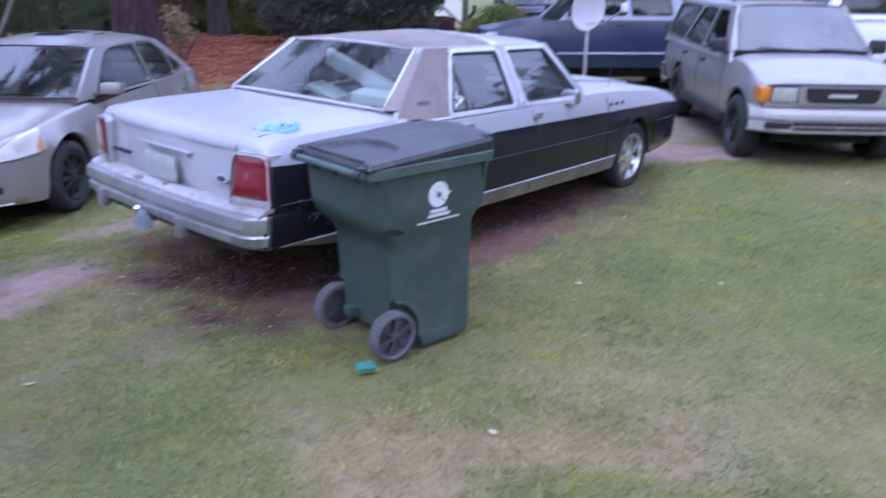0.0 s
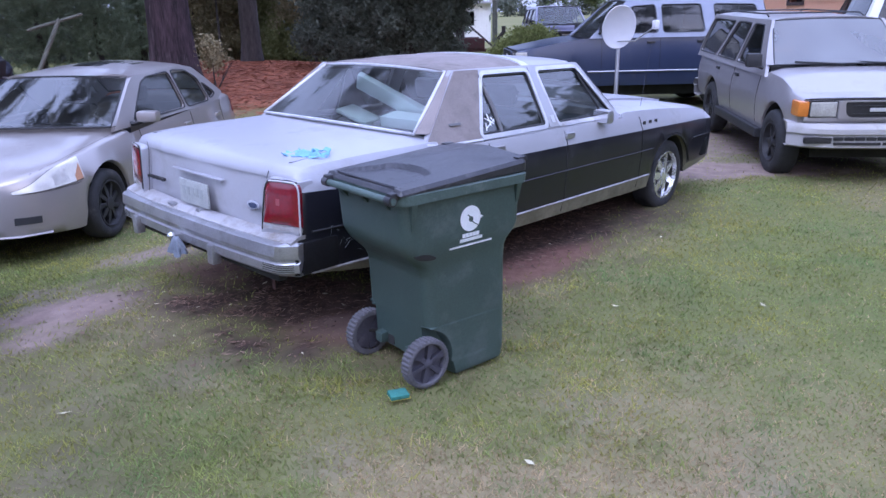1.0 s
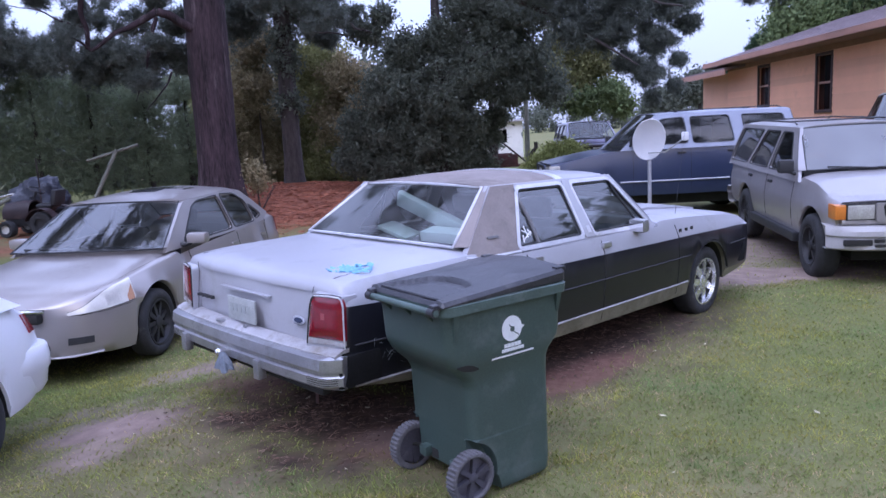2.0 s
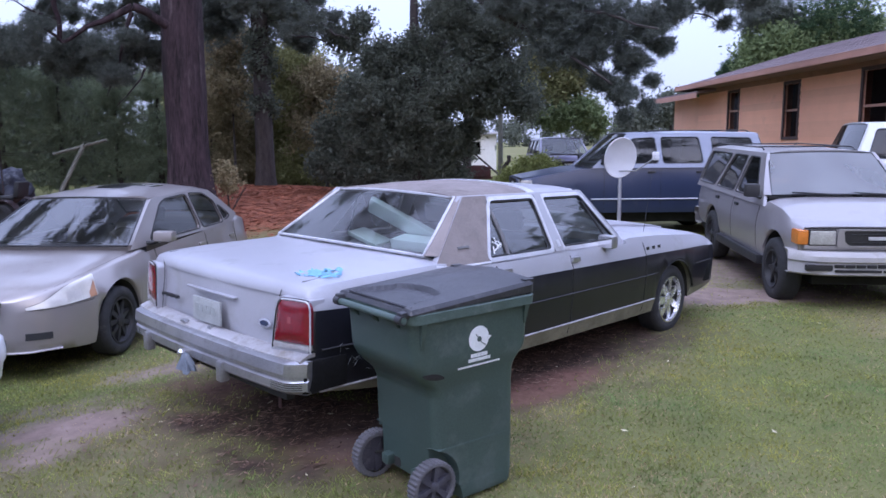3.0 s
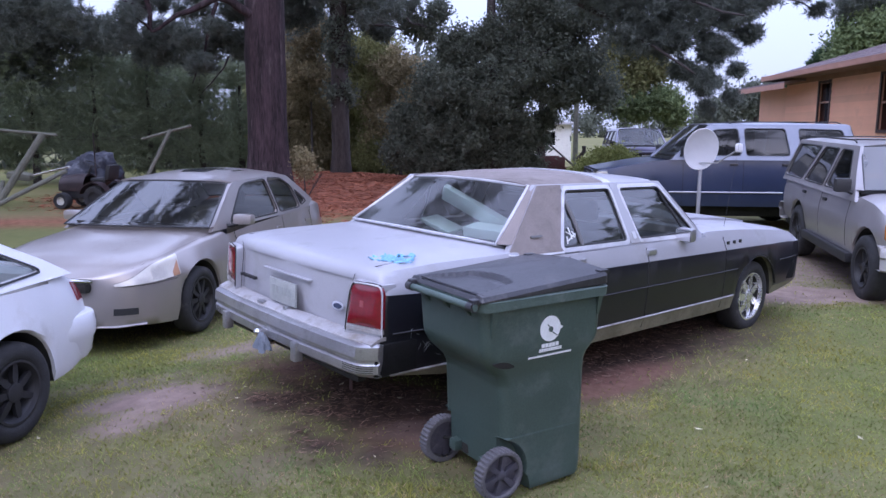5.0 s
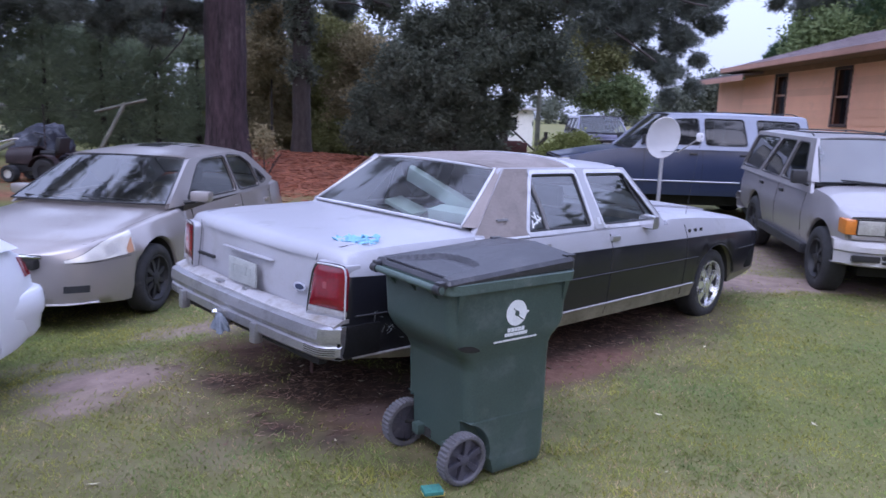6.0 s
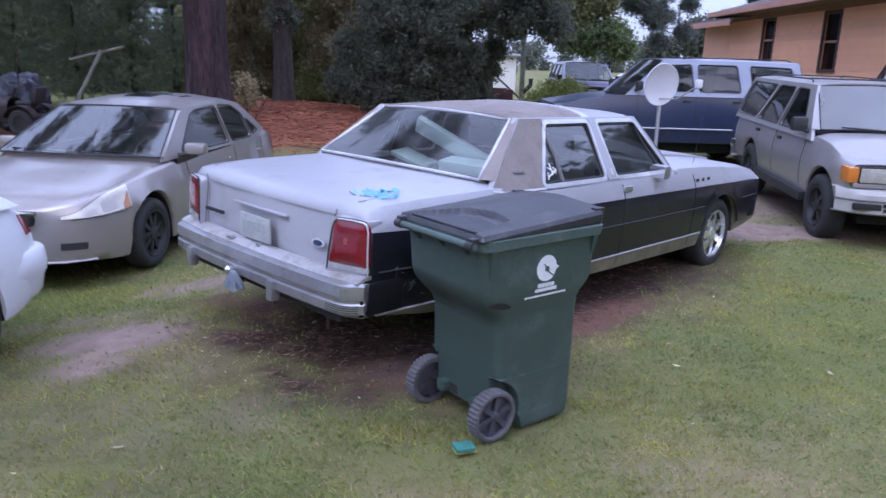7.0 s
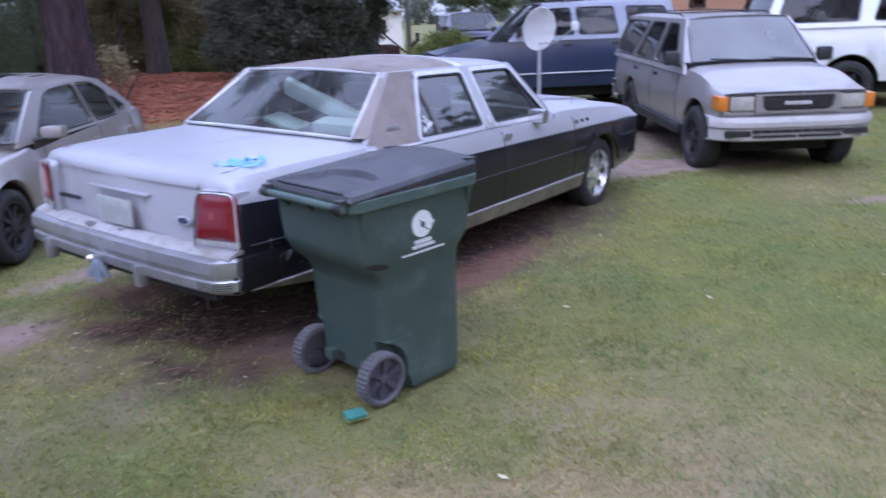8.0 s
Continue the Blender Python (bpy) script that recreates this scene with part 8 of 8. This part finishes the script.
# trees behind the house
x, y = spot_at(0.546, 46)
t = tree("background_tree", "leafy tree standing behind the house", x, y, 7.8, 0.2, 0.08, M["bark_dark"], 80)
crown("crown", t, [spread(0.546, 0.131, 46, 1.78, 1.00), spread(0.522, 0.112, 46, 1.24, 0.60), spread(0.569, 0.112, 46, 1.24, 0.60)], 330, "leaf", 0.18, M["leaf_green"], 90)
x, y = spot_at(0.600, 47)
t = tree("background_tree", "leafy tree standing behind the house", x, y, 8.1, 0.2, 0.08, M["bark_dark"], 81)
crown("crown", t, [spread(0.600, 0.135, 47, 2.18, 1.00), spread(0.572, 0.112, 47, 1.53, 0.60), spread(0.628, 0.112, 47, 1.53, 0.60)], 330, "leaf", 0.18, M["leaf_green"], 91)
x, y = spot_at(0.499, 48)
t = tree("background_tree", "pine standing behind the house", x, y, 6.4, 0.2, 0.08, M["bark_dark"], 82)
crown("crown", t, [spread(0.499, 0.097, 48, 1.04, 1.00), spread(0.486, 0.086, 48, 0.73, 0.60), spread(0.512, 0.086, 48, 0.73, 0.60)], 330, "needle", 0.3, M["needles"], 92)
x, y = spot_at(0.538, 46)
t = tree("background_tree", "pine standing behind the house", x, y, 10.1, 0.2, 0.08, M["bark_dark"], 83)
crown("crown", t, [spread(0.538, 0.182, 46, 1.60, 1.00), spread(0.517, 0.164, 46, 1.12, 0.60), spread(0.559, 0.164, 46, 1.12, 0.60)], 330, "needle", 0.3, M["needles_dark"], 93)
x, y = spot_at(0.445, 47)
t = tree("background_tree", "pine standing behind the house", x, y, 4.7, 0.2, 0.08, M["bark_dark"], 84)
crown("crown", t, [spread(0.445, 0.062, 47, 0.80, 1.00), spread(0.435, 0.053, 47, 0.56, 0.60), spread(0.455, 0.053, 47, 0.56, 0.60)], 330, "needle", 0.3, M["needles"], 94)
x, y = spot_at(0.406, 48)
t = tree("background_tree", "leafy tree standing behind the house", x, y, 4.0, 0.2, 0.08, M["bark_dark"], 85)
crown("crown", t, [spread(0.406, 0.046, 48, 0.96, 1.00), spread(0.394, 0.036, 48, 0.68, 0.60), spread(0.419, 0.036, 48, 0.68, 0.60)], 330, "leaf", 0.18, M["leaf_dark"], 95)
x, y = spot_at(0.631, 46)
t = tree("background_tree", "pine standing behind the house", x, y, 10.5, 0.2, 0.08, M["bark_dark"], 86)
crown("crown", t, [spread(0.631, 0.189, 46, 2.84, 1.00), spread(0.594, 0.158, 46, 1.99, 0.60), spread(0.668, 0.158, 46, 1.99, 0.60)], 330, "needle", 0.3, M["needles"], 96)
x, y = spot_at(0.692, 47)
t = tree("background_tree", "leafy tree standing behind the house", x, y, 8.5, 0.2, 0.08, M["bark_dark"], 87)
crown("crown", t, [spread(0.692, 0.143, 47, 3.27, 1.00), spread(0.651, 0.108, 47, 2.29, 0.60), spread(0.734, 0.108, 47, 2.29, 0.60)], 330, "leaf", 0.18, M["leaf_green"], 97)
x, y = spot_at(0.352, 48)
t = tree("background_tree", "leafy tree standing behind the house", x, y, 3.0, 0.2, 0.08, M["bark_dark"], 88)
crown("crown", t, [spread(0.352, 0.023, 48, 0.74, 1.00), spread(0.343, 0.015, 48, 0.52, 0.60), spread(0.362, 0.015, 48, 0.52, 0.60)], 330, "leaf", 0.18, M["leaf_dark"], 98)

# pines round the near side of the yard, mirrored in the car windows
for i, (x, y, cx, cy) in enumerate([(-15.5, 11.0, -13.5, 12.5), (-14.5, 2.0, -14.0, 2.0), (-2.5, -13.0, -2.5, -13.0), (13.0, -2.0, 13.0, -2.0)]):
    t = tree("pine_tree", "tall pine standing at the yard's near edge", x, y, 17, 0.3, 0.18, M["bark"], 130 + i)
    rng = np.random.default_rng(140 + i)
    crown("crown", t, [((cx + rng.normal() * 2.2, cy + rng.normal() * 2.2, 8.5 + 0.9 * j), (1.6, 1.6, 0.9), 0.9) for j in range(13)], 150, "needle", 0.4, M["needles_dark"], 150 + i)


for i, (x, y, h) in enumerate([(18.5, 18.0, 8.8), (22.5, 13.5, 9.5), (25.0, 8.0, 10.0)]):
    t = tree("background_tree", "broad leafy tree standing beside the house", x, y, h * 0.8, 0.22, 0.08, M["bark_dark"], 160 + i)
    rng = np.random.default_rng(170 + i)
    crown("crown", t, [((x + rng.normal() * 1.6, y + rng.normal() * 1.6, h * (0.35 + 0.055 * j)), (1.7, 1.7, 1.1), 1.0) for j in range(11)], 50, "leaf", 0.5, M["leaf_dark"], 180 + i)


def far_wood(name, u0, u1, away, h, n, material, seed, label):
    """A distant belt of woodland."""
    rng = np.random.default_rng(seed)
    blobs = []
    for i in range(n):
        u = u0 + (u1 - u0) * (i + rng.random()) / n
        p = YARD + (AHEAD + RIGHT * u) * away
        p = Vector((p.x, p.y, 0))
        for j in range(3):
            blobs.append(((p.x + rng.normal() * 1.5, p.y + rng.normal() * 1.5, h * (0.2 + 0.3 * j)), (h * 0.24, h * 0.24, h * 0.22), 1.0))
    tri = clumps(rng, blobs, 44 if away < 100 else 14, "leaf", h * (0.055 if away < 100 else 0.10))
    me = quads_mesh(name, tri.reshape(-1, 3), np.arange(len(tri) * 3).reshape(-1, 3), material, 3)
    tagged(new(name, me), label, "woodland", kind="stuff")


far_wood("background_wood", -1.3, 0.06, 36, 5.6, 26, M["leaf_dark"], 101, "dark wood closing the yard behind the pines")
far_wood("background_wood", 0.05, 0.9, 240, 8, 34, M["leaf_dark"], 102, "distant line of woods beyond the field")


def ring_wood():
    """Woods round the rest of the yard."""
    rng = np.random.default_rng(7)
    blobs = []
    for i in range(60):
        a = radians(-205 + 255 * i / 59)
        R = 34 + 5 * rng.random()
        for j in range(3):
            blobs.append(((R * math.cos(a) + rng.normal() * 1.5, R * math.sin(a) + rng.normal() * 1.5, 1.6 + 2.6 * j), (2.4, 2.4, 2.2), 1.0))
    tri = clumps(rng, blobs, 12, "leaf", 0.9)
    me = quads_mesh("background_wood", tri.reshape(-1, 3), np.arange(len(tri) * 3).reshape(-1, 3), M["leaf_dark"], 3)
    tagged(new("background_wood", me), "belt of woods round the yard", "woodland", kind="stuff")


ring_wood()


# ---- far things between the trees ----
def bush(name, blobs, per, size, material, seed, label):
    root = thing(name, Matrix(), label, "bush")
    crown("leaves", root, blobs, per, "leaf", size, material, seed)
    c = blobs[0][0]
    bm = bmesh.new()
    for i in range(6):
        a = i * 1.05
        limb(bm, (c[0], c[1], 0), (c[0] + 0.5 * math.cos(a), c[1] + 0.5 * math.sin(a), 0.7), 0.02, 0.006, i + seed, n=5)
    part("stem", bm, M["bark_dark"], root)


bush("garden_bush", [spread(0.190, -0.048, 19, 0.36, 0.80), spread(0.212, -0.040, 19, 0.38, 0.90), spread(0.238, -0.046, 19, 0.40, 0.90), spread(0.258, -0.058, 19, 0.32, 0.60), spread(0.176, -0.056, 19, 0.28, 0.45), spread(0.222, -0.070, 19, 0.60, 1.10), spread(0.240, -0.085, 19, 0.55, 0.90), spread(0.226, -0.028, 19, 0.16, 0.18), spread(0.200, -0.030, 19, 0.14, 0.14)], 300, 0.055, M["bush"], 111, "yellow-green leafy bush beyond the sedan")
bush("small_shrub", [spread(-0.200, -0.041, 18.5, 0.17, 0.50), spread(-0.196, -0.054, 18.5, 0.20, 0.40), spread(-0.203, -0.031, 18.5, 0.10, 0.20)], 90, 0.06, M["leaf_brown"], 112, "small pale shrub at the foot of the pines")


def van(m):
    """A far minivan, front on."""
    off_roader("van", m, {**BIG, "wb": 2.9, "nose": 3.5, "tail": -1.1, "ws_x": 2.75, "roof_f": 1.75, "roof_r": -1.0, "cowl": 1.12, "hood": 0.95, "belt": 1.10, "top": 1.70, "w": 0.93, "roof_y": 0.72, "zb": 0.3, "R": 0.32, "arch": 0.38,
                         "paint": M["mauve_paint"], "low": M["mauve_paint"], "frame": M["mauve_paint"], "roof": M["mauve_paint"], "bumper_mat": M["mauve_paint"], "bumper": (0.32, 0.62), "rack": False, "moulding": 0,
                         "windows": [[(2.35, 1.13), (1.72, 1.62), (1.05, 1.63), (1.0, 1.13)], [(0.9, 1.13), (0.92, 1.63), (0.05, 1.63), (0.0, 1.13)], [(-0.1, 1.13), (-0.08, 1.63), (-0.85, 1.62), (-0.92, 1.13)]], "seams": (1.03, -0.05), "handles": (1.15,)},
               "mauve-grey minivan parked at the far side of the yard, facing it")


x, y = spot_at(0.240, 31)
van(pose(x, y, 0, 0, 0, -76) @ Matrix.Scale(1.1, 4))
x, y = spot_at(0.312, 44)
saloon("saloon_car", pose(x, y, 0.0, 0, 0, -30), M["white_paint"], "white saloon car parked at the far side of the yard")


def outbuilding():
    x, y = spot_at(0.136, 46)
    root = thing("outbuilding", pose(x, y, 0, 0, 0, 16), "small white wooden outbuilding at the far side of the yard", "shed")
    bm = plate(bmesh.new(), [(-3.0, 0), (1.15, 0), (1.15, 2.2), (-3.0, 2.2)], [[(-0.75, 0.95), (0.15, 0.95), (0.15, 1.75), (-0.75, 1.75)]], lambda u, v, w: Vector((u, w, v)), 0.15)
    part("wall", bm, M["white_wood"], root, "", 30, False)
    bm = box(bmesh.new(), (-3.0, 0.16, 0), (1.15, 3.0, 2.2))
    part("back_room", bm, M["white_wood"], root, "", 30, False)
    bm = box(bmesh.new(), (-3.3, -0.4, 2.2), (1.45, 3.3, 2.34), None, 0.02)
    part("roof", bm, M["galv"], root, "", 30, False)
    bm = box(bmesh.new(), (-0.75, 0.06, 0.95), (0.15, 0.07, 1.75))
    part("window", bm, G["house"], root, "", 30, False)
    bm = box(bmesh.new(), (0.4, -0.03, 0.1), (1.0, -0.002, 2.0), None, 0.01)
    part("door", bm, M["white_wood"], root, "", 30, False)


outbuilding()


def post():
    x, y = spot_at(0.167, 30)
    root = thing("utility_post", pose(x, y, 0), "weathered wooden post with a slanting stay", "post")
    part("pole", tube(bmesh.new(), [(0, 0, -0.2), (0, 0, 4.0)], [0.11, 0.09], 12), M["grey_wood"], root)
    part("stay", tube(bmesh.new(), [(-0.05, 0, 0.4), (-1.2, 0.4, 1.3)], 0.04, 6), M["bark_dark"], root)
    part("stay", tube(bmesh.new(), [(-0.05, 0, 0.5), (0.35, 0, 0.95), (0.35, 0, 1.2)], 0.09, 6), M["bark_dark"], root)


post()


def utility_trailer():
    x, y = spot_at(0.092, 26)
    root = thing("utility_trailer", pose(x, y, 0.05, 0, 0, 18), "rust-red low utility trailer standing under the trees", "trailer")
    part("bed", box(bmesh.new(), (-1.5, -0.7, 0.42), (1.5, 0.7, 0.52), None, 0.02), M["rust"], root)
    for s in (-1, 1):
        part("side_rail", box(bmesh.new(), (-1.5, s * 0.7 - 0.03, 0.52), (1.5, s * 0.7 + 0.03, 0.86), None, 0.01), M["rust"], root)
        w = part("wheel", lathe(bmesh.new(), [(0.1, -0.09), (0.29, -0.1), (0.32, -0.06), (0.32, 0.06), (0.29, 0.1), (0.1, 0.09)], 24, Matrix.Translation((0, s * 0.82, 0.27))), M["tyre"], root)
        part("rim", lathe(bmesh.new(), [(0.17, 0.10), (0.15, 0.06), (0, 0.06), (0, -0.06), (0.15, -0.06), (0.17, -0.10)], 20, Matrix.Translation((0, s * 0.82, 0.27))), M["white_wood"], w)
    part("drawbar", tube(bmesh.new(), [(1.4, 0, 0.45), (2.5, 0, 0.4)], 0.05, 8), M["rust"], root)


utility_trailer()


def clothes_line():
    root = thing("clothes_line", Matrix(), "leaning weathered timber clothes-line posts with crossbars at the wood's edge", "clothes line")
    for a, b, r in (((-0.622, -0.098, 16.6), (-0.555, -0.006, 17), 0.075), ((-0.428, -0.085, 17.6), (-0.380, 0.001, 18), 0.045)):
        part("post", tube(bmesh.new(), [place(*a), place(*b)], r, 8), M["grey_wood"], root)
    part("stay", tube(bmesh.new(), [place(-0.632, -0.106, 15), place(-0.526, -0.055, 16)], 0.05, 8), M["grey_wood"], root)
    ends = (place(-0.66, 0.003, 17), place(-0.536, -0.007, 17)), (place(-0.420, -0.012, 18), place(-0.352, 0.006, 18))
    for a, b in ends:
        part("crossbar", tube(bmesh.new(), [a, b], 0.035, 8), M["grey_wood"], root)
    for k in (0.2, 0.8):
        a, b = Vector(ends[0][0]).lerp(Vector(ends[0][1]), k), Vector(ends[1][0]).lerp(Vector(ends[1][1]), k)
        part("wire", tube(bmesh.new(), [a.lerp(b, q / 8) - Vector((0, 0, 0.16 * math.sin(math.pi * q / 8))) for q in range(9)], 0.0025, 4), M["rust_dark"], root)
    for u in (-0.625, -0.43):
        x, y = spot_at(u, 16.9)
        part("ground_stake", tube(bmesh.new(), [(x, y, -0.1), place(u + 0.01, -0.07, 17.3)], 0.05, 8), M["grey_wood"], root)


clothes_line()


def junk_heap():
    """A heap under a dark sheet with a pale box and a plank beside it."""
    x, y = spot_at(-0.487, 18.6)
    z = float(bump_at(x, y))
    bm = bmesh.new()
    bmesh.ops.create_icosphere(bm, subdivisions=5, radius=1.0)
    for v in bm.verts:
        k = 1 + 0.30 * noise.noise(v.co * 1.7) + 0.14 * noise.noise(v.co * 4.6) + 0.05 * noise.noise(v.co * 11)
        v.co = Vector((v.co.x * 0.72 * k, v.co.y * 0.6 * k, max(-0.02, 0.42 + v.co.z * 0.74 * k)))
    ob = part("tarpaulin", bm, M["tarp"], None, "", 50)
    ob.matrix_world = pose(x, y, z, 0, 0, 20)
    tagged(ob, "dark blue-grey tarpaulin thrown over a heap under the pines", "tarpaulin")
    p = place(-0.59, -0.062, 17.4)
    part_ob = part("wooden_box", box(bmesh.new(), (-0.26, -0.18, -0.10), (0.26, 0.18, 0.07), None, 0.06), M["grey_wood"])
    part_ob.matrix_world = pose(p[0], p[1], p[2], 4, 8, 30)
    tagged(part_ob, "weathered grey wooden box beside the heap", "box")
    a, b = Vector(place(-0.572, -0.062, 17.2)), Vector(place(-0.522, -0.050, 16.9))
    ob = part("plank", tube(bmesh.new(), [a, b], 0.07, 4, flat=0.35), M["white_wood"])
    tagged(ob, "pale painted plank leaning on the dark heap", "plank")
    x, y = spot_at(-0.486, 17.9)
    ob = part("metal_post", tube(bmesh.new(), [(x, y, -0.2), (x, y, 1.68)], 0.016, 8), M["rust_dark"])
    tagged(ob, "thin grey metal post under the pines", "post")


junk_heap()


def garden_tractor():
    x, y = spot_at(-0.497, 16.6)
    root = thing("garden_tractor", pose(x, y, float(bump_at(x, y)), 0, 0, 190), "old dark garden tractor with a pale front wheel under the pines", "garden tractor")
    part("chassis", box(bmesh.new(), (-0.65, -0.22, 0.22), (0.55, 0.22, 0.42), None, 0.05), M["plastic"], root)
    bm = sheet(bmesh.new(), [[Vector((px, 0.27 * math.sin(a), 0.42 + (0.36 - 0.14 * max(0, px - 0.2)) * math.cos(a) ** 0.6)) for a in np.linspace(-1.57, 1.57, 15)] for px in (-0.05, 0.0, 0.2, 0.4, 0.5, 0.56)], (0, 0, -0.03))
    part("bonnet", bm, M["rust_dark"], root, "", 50)
    part("nose_panel", prism(bmesh.new(), [(0.25 * math.sin(a), 0.40 + 0.31 * math.cos(a) ** 0.6) for a in np.linspace(-1.57, 1.57, 15)], lambda u, v, w: Vector((0.55 + w, u, v)), 0.03), M["plastic"], root)
    part("seat", box(bmesh.new(), (-0.55, -0.2, 0.60), (-0.18, 0.2, 0.70), None, 0.05), M["plastic"], root)
    part("backrest", box(bmesh.new(), (-0.07, -0.2, 0), (0.05, 0.2, 0.34), pose(-0.56, 0, 0.66, 0, -12, 0), 0.05), M["plastic"], root)
    for s in (-1, 1):
        part("mudguard", sheet(bmesh.new(), [[Vector((-0.42 + 0.34 * math.cos(a), s * yy, 0.28 + 0.34 * math.sin(a))) for yy in (0.26, 0.38, 0.48)] for a in np.linspace(0.25, 2.8, 12)], (0, 0, -0.02)), M["rust_dark"], root)
    part("steering_column", tube(bmesh.new(), [(0.02, 0, 0.72), (-0.12, 0, 0.98)], 0.025, 6), M["plastic"], root)
    ring = [pose(-0.13, 0, 0.99, 0, -28, 0) @ Vector((0.16 * math.cos(a), 0.16 * math.sin(a), 0)) for a in (2 * math.pi * k / 20 for k in range(20))]
    part("steering_wheel", tube(bmesh.new(), ring, 0.014, 6, closed=True), M["plastic"], root)
    for px, r in ((-0.42, 0.27), (0.40, 0.185)):
        for s in (-1, 1):
            w = part("wheel", lathe(bmesh.new(), [(r * 0.5, -0.09), (r * 0.9, -0.1), (r, -0.05), (r, 0.05), (r * 0.9, 0.1), (r * 0.5, 0.09)], 22, Matrix.Translation((px, s * 0.37, r))), M["tyre"], root)
            part("rim", lathe(bmesh.new(), [(r * 0.72, 0.095), (r * 0.6, 0.05), (0, 0.05), (0, -0.05), (r * 0.6, -0.05), (r * 0.72, -0.095)], 18, Matrix.Translation((px, s * 0.37, r))), M["white_wood"] if px > 0 else M["plastic"], w)


garden_tractor()
